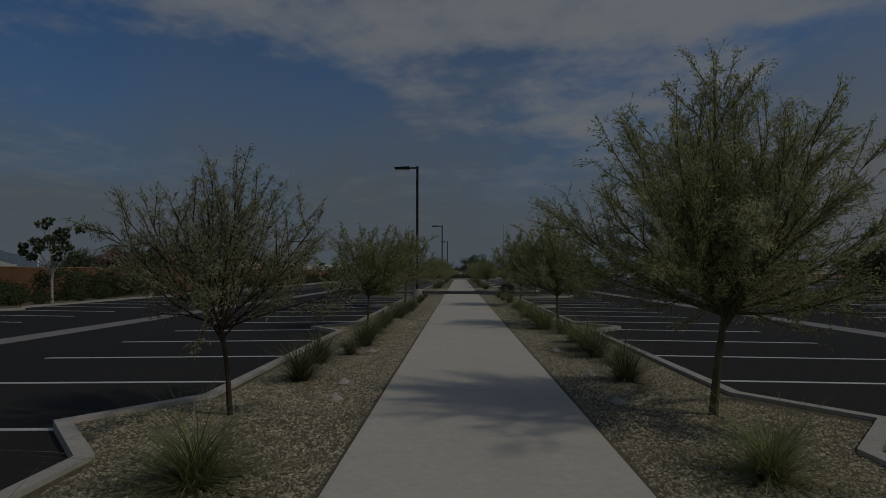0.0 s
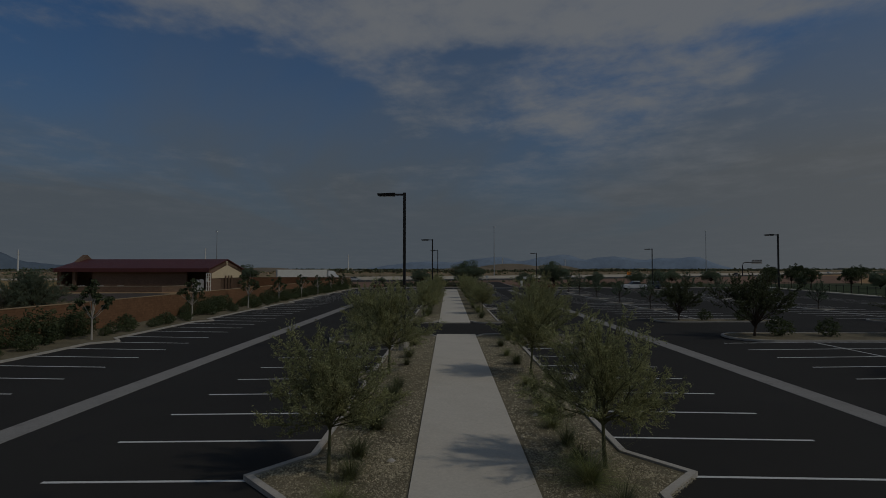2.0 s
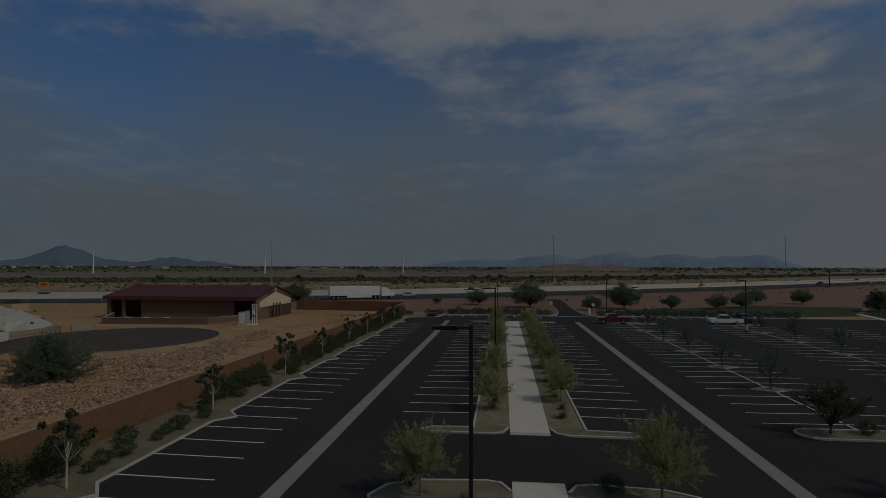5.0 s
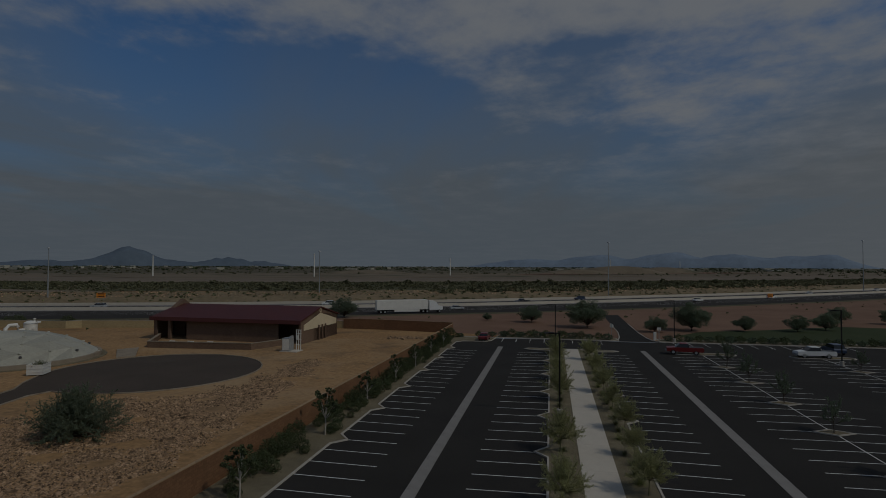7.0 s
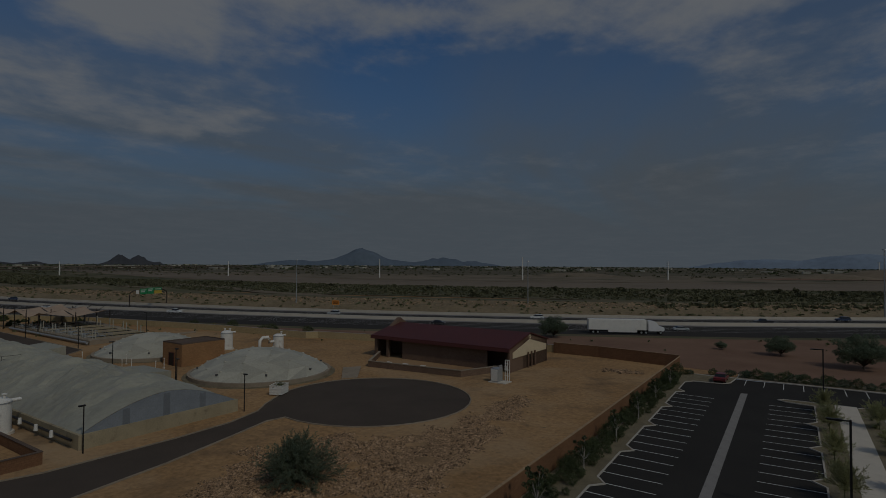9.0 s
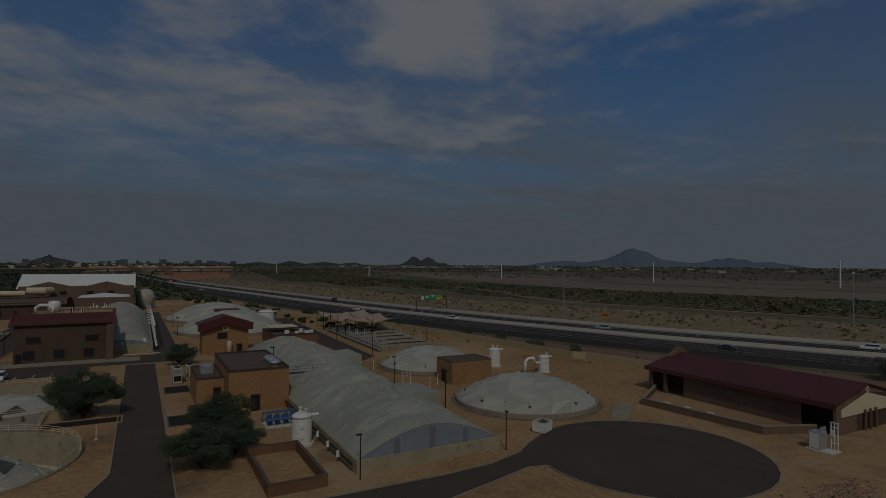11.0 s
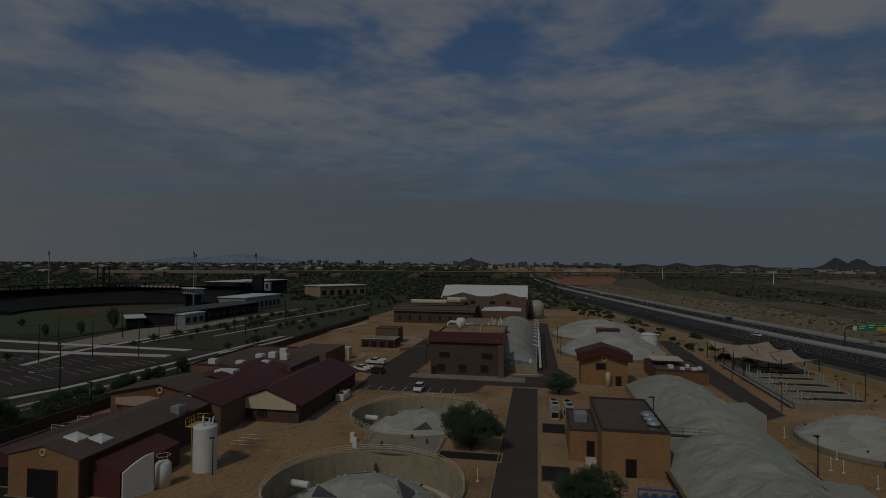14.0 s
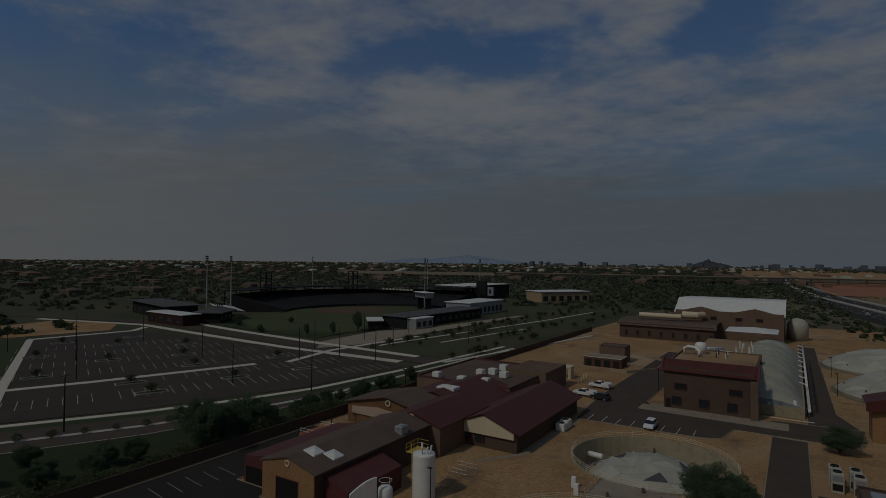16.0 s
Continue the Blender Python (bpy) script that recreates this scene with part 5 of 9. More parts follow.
part("gable_panel", Sh().add([(x, y, z) for x in (-118.15, -117.9) for y, z in ((-44.0, 2.0), (-33.6, 2.0), (-33.6, 3.6), (-37.2, 4.0), (-44.0, 3.4))],
     [(5, 6, 7, 8, 9), (0, 1, 6, 5), (1, 2, 7, 6), (2, 3, 8, 7), (3, 4, 9, 8), (4, 0, 5, 9)]), "tan_panel", g2, "pale tan siding")
part("round_vent", Sh().lathe(0, 0, [(0.45, 0), (0.65, 0), (0.65, 0.15), (0.45, 0.15), (0.45, 0)], 20), "cream", g2).matrix_basis = pose(-118.1, -34.6, 5.2, 0, 90, 0)
g4 = gable("workshop", -128.4, -110.9, -29.6, -17.6, 4.9, 6.7, "brown_block", "red_roof", "small brown gabled link with a round vent and red roof", over=0.35)
part("round_vent", Sh().lathe(0, 0, [(0.42, 0), (0.6, 0), (0.6, 0.15), (0.42, 0.15), (0.42, 0)], 20), "cream", g4).matrix_basis = pose(-110.8, -23.6, 6.0, 0, 90, 0)
g3 = gable("workshop", -150, -128.5, -40, -21, 3.6, 6.0, "dark_block", "red_roof", "brown workshop with a dark red metal roof", over=0.6)
fb = flat("admin_building", -176, -146, -47, -21, 4.3, "brown_block", "flat-roofed brown block building with rooftop air units")
part("upper_room", Sh().box(-178, -30, G, -163, -19, 5.6), "brown_block", fb)
for x, y in ((-148, -42.6), (-147, -34.8), (-148.5, -29), (-157, -35), (-160, -33), (-166.5, -33), (-158, -28.8)):
    part("air_unit", Sh().box(x, y, 4.5, x + 1.7, y + 1.9, 6.0, 0.08), "white_metal", fb, "white rooftop air unit")
part("roof_unit", Sh().box(-135.4, -32.4, 5.0, -132.6, -28.0, 6.3, 0.08), "white_metal", g3, "long white roof unit")
s1 = gable("maintenance_shed", -110.6, -83.5, -30.2, -20, 5.2, 6.5, "dark_block", "brown_roof", "long brown maintenance shed with skylights in its shingled roof", over=0.5)
part("front", Sh().add([(x, y, z) for x, dz in ((-83.45, 0.0), (-83.2, 0.04)) for y, z in ((-30.2, G), (-20, G), (-20, 5.2 + dz), (-25.1, 6.52 + dz), (-30.2, 5.2 + dz))],
     [(5, 6, 7, 8, 9), (0, 1, 6, 5), (1, 2, 7, 6), (2, 3, 8, 7), (3, 4, 9, 8), (4, 0, 5, 9)]), "orange_block", s1, "orange-tan block front")
opening(s1, "door", -83.2, -25.1, G, 4.2, 3.6, "+x", "dark_metal")
part("round_vent", Sh().lathe(0, 0, [(0.3, 0), (0.45, 0), (0.45, 0.12), (0.3, 0.12), (0.3, 0)], 20), "cream", s1).matrix_basis = pose(-83.2, -25.1, 5.75, 0, 90, 0)
for sx_, sy_, sz_ in ((-87.2, -24.0, 6.42), (-88.9, -21.8, 5.84)):
    sky_l = part("skylight", Sh().add([(x * 1.15, y * 1.15, 0.0) for x, y in ((-1, -1), (1, -1), (1, 1), (-1, 1))] + [(x * 1.05, y * 1.05, 0.22) for x, y in ((-1, -1), (1, -1), (1, 1), (-1, 1))] + [(0, 0, 0.5)],
                                     [(0, 1, 5, 4), (1, 2, 6, 5), (2, 3, 7, 6), (3, 0, 4, 7), (4, 5, 8), (5, 6, 8), (6, 7, 8), (7, 4, 8)]), "white_metal", s1, "white pyramid skylight")
    sky_l.matrix_basis = pose(sx_, sy_, sz_, -14, 0, 0)
part("roof_unit", Sh().box(-104.6, -21.4, 5.3, -102.8, -19.9, 6.7, 0.06).box(-104.3, -21.1, 6.7, -103.1, -20.2, 6.8), "grey_metal", s1, "grey roof fan unit")
part("lean_to", Sh().add([(-97, -19.9, 4.6), (-85, -19.9, 4.6), (-85, -15.6, 3.2), (-97, -15.6, 3.2), (-97, -19.9, G), (-85, -19.9, G), (-85, -15.6, G), (-97, -15.6, G)], [(0, 3, 2, 1), (5, 1, 2, 6), (6, 2, 3, 7), (7, 3, 0, 4)]), "red_trim", s1, "dark red lean-to")
part("lean_to", Sh().add([(-106, -37, 3.9), (-85.5, -37, 3.9), (-85.5, -30.3, 4.9), (-106, -30.3, 4.9), (-106, -37, G), (-85.5, -37, G), (-85.5, -30.3, G), (-106, -30.3, G)], [(0, 1, 2, 3), (5, 2, 1), (5, 6, 2), (4, 5, 1, 0), (7, 4, 0, 3)]), "red_trim", s1, "dark red lean-to")
opening(s1, "door", -85.45, -34.4, G, 4.0, 2.6, "+x", "dark_metal")

big = thing("process_hall", "large brown block hall with a white metal roof", "building", at(0, 0, 0))
part("wall", Sh().prism([(-355, -12), (-306, -12), (-306, 31), (-355, 31)], G, 12.2), "brown_block", big)
for y0, y1 in ((-12, 9.5), (9.5, 31)):
    c = (y0 + y1) / 2
    part("front_gable", Sh().add([(-306, y0, G), (-306, y1, G), (-306, y1, 11.5), (-306, c, 14.2), (-306, y0, 11.5), (-305.4, y0, G), (-305.4, y1, G), (-305.4, y1, 11.5), (-305.4, c, 14.2), (-305.4, y0, 11.5)],
         [(5, 6, 7, 8, 9), (2, 3, 8, 7), (3, 4, 9, 8), (4, 0, 5, 9), (1, 2, 7, 6)]), "brown_block", big)
part("roof", Sh().add([(-306.3, -12.8, 11.4), (-306.3, 31.6, 11.4), (-320, 31.6, 17.2), (-320, -12.8, 17.2), (-356, 31.6, 16), (-356, -12.8, 16), (-306.3, -12.8, 11.1), (-306.3, 31.6, 11.1)], [(0, 1, 2, 3), (3, 2, 4, 5), (6, 7, 1, 0)]), "white_metal", big, "white metal roof")
part("wing", Sh().prism([(-304, -33), (-288, -33), (-288, 6), (-304, 6)], G, 6.5), "dark_block", big)
part("wing_roof", Sh().add([(-287, -34, 5.6), (-287, 7, 5.6), (-291, 7, 7.6), (-291, -34, 7.6), (-305, -34, 7.9), (-305, 7, 7.9)], [(0, 1, 2, 3), (3, 2, 5, 4)]), "brown_roof", big)
for y in range(-30, 6, 5):
    opening(big, "window", -287.95, y, 1.2, 1.2, 2.2, "+x")
for y in (-4, 4, 14, 22):
    opening(big, "window", -305.35, y, 8.6, 2.4, 1.3, "+x", "dark_metal")
part("duct", Sh().tube([(-296, -26, 9.8), (-296, -8, 9.8)], 1.1, 12), "cream", big)
part("duct", Sh().tube([(-299, -8, 10.6), (-299, -2, 10.6), (-303, 0, 10.6)], 1.5, 12), "cream", big)
wt = solid("white_tank", Sh().lathe(0, 0, [(0, 0), (4.2, 0), (4.2, 6.4), (3.6, 8.2), (2.0, 9.4), (0, 9.8)], 28), "dome", "pale grey round storage tank beside the hall", "tank", at(-325, 35.9), smooth=True)

# dark yard south of the maintenance shed
yard_road = road("road_5", [(-56.2, -49), (-56.2, -12), (-64.2, -12), (-76, -14), (-83.0, -20), (-83.0, -30.3), (-85.3, -30.5), (-85.3, -38.2), (-104, -38.4), (-107, -41), (-112, -44), (-112, -49)][::-1], "asphalt", "dark asphalt yard beside the maintenance shed", z=0.05)
for x, y in ((-86.5, -42.5), (-83.8, -42.8), (-81.0, -43.1), (-78.2, -43.4), (-75.4, -43.7)):
    part("stall_line", Sh().box(-0.06, -2.6, G + 0.05, 0.06, 2.6, G + 0.056), "ribbon", yard_road).matrix_basis = at(x, y, 0, -8)
# small red roof built as a low deck; sunlight is put into its orange
pad_r = thing("loading_pad", "low red roof deck in a sunlit tone with pale guard rails", "pad", at(-107, -41.0))
part("deck", Sh().box(-3.2, -4.2, 0, 2.6, 4.0, 1.0, 0.03), "sunlit_red", pad_r)
pad_rail = Sh()
for px_ in (-3.0, 2.4):
    for z_ in (1.5, 2.0):
        pad_rail.tube([(px_, -4, z_), (px_, 3.8, z_)], 0.04, 5)
    for j in range(5):
        pad_rail.tube([(px_, -4 + 1.95 * j, 1.0), (px_, -4 + 1.95 * j, 2.0)], 0.04, 5)
part("rail", pad_rail, "white_metal", pad_r, "pale tube rails")
hatch = thing("hatch_house", "low dark red hatch house between the domes", "hatch", at(-238, 62.5))
part("body", Sh().box(-2.6, -4, 0, 2.6, 4, 5.2), "brown_block", hatch)
part("roof", Sh().box(-2.9, -4.3, 5.2, 2.9, 4.3, 5.55, 0.08), "red_trim", hatch)
part("door", Sh().box(2.6, -1, 0.1, 2.68, 1, 2.4), "dark_metal", hatch)


# ---- plants ----
def quads(V, material):
    """A mesh of loose quads from an array of n x 4 corners."""
    V = np.asarray(V, np.float32).reshape(-1, 3)
    n = len(V) // 4
    me = bpy.data.meshes.new("leaves")
    me.vertices.add(len(V))
    me.vertices.foreach_set("co", V.ravel())
    me.loops.add(len(V))
    me.loops.foreach_set("vertex_index", np.arange(len(V), dtype=np.int32))
    me.polygons.add(n)
    me.polygons.foreach_set("loop_start", np.arange(0, len(V), 4, dtype=np.int32))
    me.polygons.foreach_set("loop_total", np.full(n, 4, np.int32))
    me.materials.append(M[material])
    me.update(calc_edges=True)
    me.validate()
    return me


def leaf_set(rng, C, length, width, ways=None, spread=1.0):
    """Corners of leaf blades at the centres C, lying roughly along ways."""
    n = len(C)
    d = rng.normal(size=(n, 3)) * spread
    if ways is not None:
        d = d + ways
    d /= np.linalg.norm(d, axis=1)[:, None] + 1e-9
    e = np.cross(d, rng.normal(size=(n, 3)))
    e /= np.linalg.norm(e, axis=1)[:, None] + 1e-9
    s = rng.uniform(0.6, 1.3, (n, 1))
    L, W = d * length * s / 2, e * width * s / 2
    return np.stack([C - L, C - L * 0.1 + W, C + L, C - L * 0.1 - W], 1)


def spray_tree(seed, h, r, trunk, limbs, boughs, twigs, leaves, ll, lw, trunk_r=0.06, low=5, curl=0.2, stray=0.32, bare=0.15):
    """A desert tree of fine sprays: limbs carry boughs, boughs carry leafy twigs, all bending upwards."""
    rng = np.random.default_rng(seed)
    wood, C, Wy = Sh(), [], []
    top = Vector((rng.normal() * 0.05, rng.normal() * 0.05, trunk))
    wood.tube([(0, 0, 0), (top.x * 0.2, top.y * 0.7, trunk * 0.5), top, top + Vector((0.02, -0.03, 0.35 * (h - trunk)))], trunk_r, 8, trunk_r * 0.4)
    for i in range(limbs):
        az = 2 * math.pi * (i * 0.618 + rng.uniform(-0.07, 0.07))
        el = radians(low + (86 - low) * ((i + 0.5) / limbs) ** 0.9) + rng.normal() * 0.07
        reach = 1 / math.sqrt((math.cos(el) / r) ** 2 + (math.sin(el) / (h - trunk)) ** 2) * rng.uniform(0.7, 1.08)
        d = Vector((math.cos(az) * math.cos(el), math.sin(az) * math.cos(el), math.sin(el)))
        p0 = top + Vector((0, 0, rng.uniform(-0.2, 0.25) * (h - trunk) * 0.6 * max(0.2, math.sin(el))))
        wob = Vector((rng.normal(), rng.normal(), rng.normal() * 0.4)) * 0.04 * reach
        pts = [p0 + d * reach * q + wob * math.sin(q * 4) + Vector((0, 0, 0.10 * reach * q * q)) for q in (0, 0.25, 0.5, 0.75, 1.0)]
        wood.tube(pts, 0.022 * (trunk_r / 0.06), 5, 0.004)
        for k in range(boughs):
            q = bare + (0.98 - bare) * (k + rng.uniform(0, 0.9)) / boughs
            seg = min(int(q * 4), 3)
            base = pts[seg].lerp(pts[seg + 1], min(q * 4 - seg, 1))
            bd = (d + Vector(rng.normal(size=3)) * stray + Vector((0, 0, curl))).normalized()
            bl = reach * rng.uniform(0.22, 0.45) * (1.15 - 0.6 * q) + 0.1
            mid = base + bd * bl * 0.55
            tip = base + bd * bl + Vector((0, 0, bl * curl * 0.4))
            wood.tube([base, mid, tip], 0.007, 4, 0.002)
            for j in range(twigs):
                u = 0.12 + 0.88 * (j + rng.uniform()) / twigs
                b2 = base.lerp(mid, u * 2) if u < 0.5 else mid.lerp(tip, u * 2 - 1)
                td = (bd + Vector(rng.normal(size=3)) * stray * 1.3).normalized()
                t2 = b2 + td * rng.uniform(0.1, 0.3) * (h / 4)
                wood.tube([b2, t2], 0.003, 3, 0.0012)
                for _ in range(leaves):
                    C.append(b2.lerp(t2, rng.uniform(0, 1.1)))
                    Wy.append(td)
    C = np.array([tuple(c) for c in C]) + rng.normal(size=(len(C), 3)) * 0.022
    return wood, leaf_set(rng, C, ll, lw, np.array([tuple(w) for w in Wy]), 0.55)


def crown_tree(seed, h, r, trunk, clumps, per, ll, lw, trunk_r, flat_=1.0):
    """A fuller tree: limbs that end in many leaf clumps, with gaps between."""
    rng = np.random.default_rng(seed)
    wood, Vs = Sh(), []
    cz = (h + trunk) / 2 + 0.1
    wood.tube([(0, 0, 0), (0.05 * h * rng.normal() * 0.3, 0.03, trunk * 0.6), (0, 0, trunk)], trunk_r, 8, trunk_r * 0.7)
    lobes = []
    for k in range(7):
        w = 2 * math.pi * (k * 0.618 + rng.uniform(-0.08, 0.08))
        q = 0.0 if k == 0 else rng.uniform(0.4, 0.62)
        lobes.append((np.array([math.cos(w) * q * r, math.sin(w) * q * r, cz + (h - trunk) * (0.2 if k == 0 else rng.uniform(-0.24, 0.14))]), rng.uniform(0.42, 0.58)))
    for i in range(clumps):
        lc, lr = lobes[i % 7]
        d = rng.normal(size=3)
        d /= np.linalg.norm(d)
        q = rng.uniform(0.35, 1.0) ** 0.6
        c = lc + d * np.array([r, r, (h - trunk) * 0.5 * flat_]) * lr * q
        c[2] = max(c[2], trunk * 0.7)
        if i % 2 == 0:
            m_ = c * np.array([0.45, 0.45, 1]) * np.array([1, 1, 0.75])
            m_[2] = max(m_[2], trunk)
            wood.tube([(0, 0, trunk * 0.85), tuple(m_), tuple(c)], trunk_r * 0.4, 5, 0.01)
        cr = r * rng.uniform(0.14, 0.25)
        P = rng.normal(size=(per, 3))
        P = P / np.linalg.norm(P, axis=1)[:, None] * rng.uniform(0.3, 1.0, (per, 1)) ** 0.5 * cr * np.array([1, 1, 0.75])
        Vs.append(leaf_set(rng, P + c, ll, lw))
    return wood, np.concatenate(Vs)


def tree_thing(name, label, wood, V, bark, leaf, group, m):
    t = thing(name, label, "tree", m, group)
    part("trunk", wood, bark, t)
    part("crown", quads(V, leaf), None, t)
    return t


def shrub_mesh(seed, r, h, n, ll, lw, leaf, stemmy=True):
    rng = np.random.default_rng(seed)
    P = rng.normal(size=(n, 3))
    P /= np.linalg.norm(P, axis=1)[:, None]
    lump = np.array([1 + 0.5 * noise.noise(Vector((p[0] * 2.0, p[1] * 2.0, p[2] * 2.0 + seed))) for p in P])
    q = rng.uniform(0.35, 1.0, n) ** 0.5
    P = P * (q * lump)[:, None] * np.array([r, r, h * 0.55]) + np.array([0, 0, h * 0.5])
    P[:, 2] = np.maximum(P[:, 2], 0.03)
    return quads(leaf_set(rng, P, ll, lw), leaf)


def grass_clump(seed, n, h, w, leaf, droop=0.5, flat_=28):
    rng = np.random.default_rng(seed)
    V = []
    for i in range(n):
        az, el = rng.uniform(0, 6.283), radians(rng.uniform(flat_, 88))
        L = h * rng.uniform(0.55, 1.15) * (1.5 if i % 12 == 0 else 1.0)
        d = np.array([math.cos(az) * math.cos(el), math.sin(az) * math.cos(el), math.sin(el)])
        s_ = np.array([-math.sin(az), math.cos(az), 0]) * w * rng.uniform(0.6, 1.2)
        p = np.array([rng.normal() * 0.05, rng.normal() * 0.05, 0])
        pts = []
        for k in range(4):
            q = k / 3
            pts.append(p + d * L * q + np.array([math.cos(az), math.sin(az), 0]) * L * 0.38 * q * q * droop - np.array([0, 0, 1]) * L * 0.30 * q * q * droop * (1.25 - d[2]))
            pts[-1][2] = max(pts[-1][2], 0.03 * q)
        for k in range(3):
            a, b = 1 - k / 3.2, 1 - (k + 1) / 3.2
            V.append([pts[k] - s_ * a, pts[k] + s_ * a, pts[k + 1] + s_ * b, pts[k + 1] - s_ * b])
    return quads(np.array(V), leaf)


# trees along the footpath
AVENUE = "desert trees along the footpath"
lab_p = "slender desert tree with airy yellow-green foliage in gravel"
w0, v0 = spray_tree(3, 3.5, 2.15, 1.25, 50, 13, 10, 19, 0.046, 0.012, 0.058, low=6, stray=0.44)
w1, v1 = spray_tree(8, 2.78, 1.55, 1.05, 26, 10, 8, 17, 0.046, 0.012, 0.038, low=12, stray=0.46)
w2, v2 = spray_tree(12, 3.0, 1.75, 1.05, 34, 10, 8, 13, 0.066, 0.02, 0.055, low=2, stray=0.45)
w3, v3 = spray_tree(21, 2.9, 1.6, 1.0, 32, 10, 8, 12, 0.066, 0.02, 0.046, low=2, stray=0.45)
palo_a = tree_thing("desert_tree", "full desert tree with airy yellow-green foliage beside the path", w0, v0, "bark_green", "palo", AVENUE, pose(2.88, 7.62, 0))
palo_b = tree_thing("desert_tree", "young thin desert tree with sparse upswept branches", w1, v1, "bark", "palo_grey", AVENUE, pose(-3.0, 7.44, 0))
palo_c = tree_thing("desert_tree", lab_p, w2, v2, "bark_green", "palo", AVENUE, pose(2.95, 18.58, 0, 0, 0, 40))
palo_d = tree_thing("desert_tree", lab_p, w3, v3, "bark_green", "palo", AVENUE, pose(-3.1, 18.25, 0))
rr = random.Random(5)
for k, (x, y, s) in enumerate(((-3.0, 29.42, 1.14), (2.9, 29.5, 1.18), (-2.8, 57.5, 0.95), (2.8, 60.5, 1.0), (-2.75, 68.1, 1.0), (3.1, 75.0, 0.95), (-2.6, 85.6, 1.05), (2.7, 90.5, 1.05), (-2.7, 97.0, 0.95), (2.7, 102.0, 1.0), (-2.6, 108.5, 1.0), (2.6, 113.2, 1.1), (-2.7, 119.0, 0.95), (3.0, 68.0, 0.8), (2.8, 82.5, 0.85), (-5.6, 41.6, 1.1), (5.4, 41.8, 1.2), (-2.9, -4, 1.0), (3.0, -4.5, 1.0))):
    c = copy_thing((palo_c, palo_d)[k % 2], pose(x, y, 0, 0, 0, rr.uniform(0, 360)))
    c.scale = (s, s, s)

# grass tufts
TUFT = "grass tufts along the footpath"
tuft_a = solid("grass_tuft", grass_clump(1, 640, 0.78, 0.0062, "grass_blade", 1.5, 12), None, "spiky tuft of dry green desert grass in gravel", "grass tuft", pose(-2.36, 5.2, 0), TUFT)
tuft_b = solid("grass_tuft", grass_clump(2, 560, 0.68, 0.0062, "grass_blade", 1.5, 12), None, "spiky tuft of dry green desert grass in gravel", "grass tuft", pose(2.4, 5.5, 0), TUFT)
tuft_c = solid("grass_tuft", grass_clump(3, 380, 0.72, 0.009, "grass_dark", 1.0, 24), None, "dark green grass tuft in gravel", "grass tuft", pose(-2.75, 9.6, 0), TUFT)
tuft_d = solid("grass_tuft", grass_clump(4, 380, 0.72, 0.009, "grass_dark", 1.1, 22), None, "dark green grass tuft in gravel", "grass tuft", pose(2.45, 9.7, 0), TUFT)
spots_ = [(2.45, 12.0), (-2.4, 12.3), (2.5, 13.3), (2.5, 14.6), (-2.5, 13.9), (2.55, 16.2), (-2.45, 16.6), (-2.6, 18.2), (2.5, 18.7), (-2.5, 21.4), (2.5, 21.6), (-2.5, 24.0), (2.6, 24.8), (-2.45, 26.5), (2.5, 27.3), (-2.5, 31.5), (2.5, 32.2), (-2.6, 34), (2.5, 34.6), (-2.4, 38.2), (2.6, 37.6), (-3.4, 41), (3.2, 40.8), (-2.9, 11.1), (2.7, 11.3), (-2.5, 15.2), (2.4, 17.4), (-2.6, 19.2), (2.5, 20.2), (-2.6, 22.8), (2.6, 23.3), (-2.5, 25.2), (2.5, 26.1), (-2.4, -1), (2.5, 0.5), (2.5, 3.2), (-2.5, 2.6)]
spots_ += [(sx * (2.35 + 0.25 * (k % 2)), 56.0 + 2.05 * k) for k in range(33) for sx in (-1, 1) if (k * 7 + (sx > 0)) % 5]
for k, (x, y) in enumerate(spots_):
    c = copy_thing((tuft_c, tuft_d, tuft_a, tuft_c)[k % 4], pose(x + rr.uniform(-0.15, 0.15), y + rr.uniform(-0.3, 0.3), 0, 0, 0, rr.uniform(0, 360)))
    s = rr.uniform(0.65, 1.15)
    c.scale = (s, s, s)

# clipped shrubs and the hedge
sm1 = shrub_mesh(4, 1.05, 1.6, 1700, 0.15, 0.07, "olive_leaf")
sm2 = shrub_mesh(9, 0.8, 0.9, 900, 0.14, 0.08, "shrub_leaf")
sm3 = shrub_mesh(15, 0.75, 1.1, 900, 0.13, 0.08, "olive_leaf")


def shrub(me, x, y, s, label, z=0.0, group="", name="shrub", sz=1.0):
    ob = tagged(new(name, me), label, "shrub", group)
    ob.matrix_basis = pose(x, y, z, 0, 0, rr.uniform(0, 360))
    ob.scale = (s, s, s * sz)
    return ob


HEDGE = "shrubs along the block wall"
y = -16.0
while y < 136:
    low_ = 0.78 if 44 < y < 92 else 1.0
    if rr.random() < 0.93 * low_:
        shrub((sm1, sm1, sm3)[rr.randrange(3)], -24.6 + rr.uniform(-0.5, 0.5) + (y - 40) * 0.004, y, rr.uniform(0.65, 1.3) * low_, "dense dark green shrub beside the block wall", 0, HEDGE)
    if rr.random() < 0.6:
        shrub(sm3, -23.0 + rr.uniform(-0.4, 0.4), y + 0.6, rr.uniform(0.5, 0.9), "low olive green shrub in gravel", 0, HEDGE)
    y += rr.uniform(0.9, 1.7)
for k in range(13):
    shrub((sm2, sm3)[k % 2], -13.2 + 1.75 * k, 139.4 + rr.uniform(-0.2, 0.2), rr.uniform(1.1, 1.5), "rounded green shrub at the end of the car park", 0, "shrubs at the end of the car park")
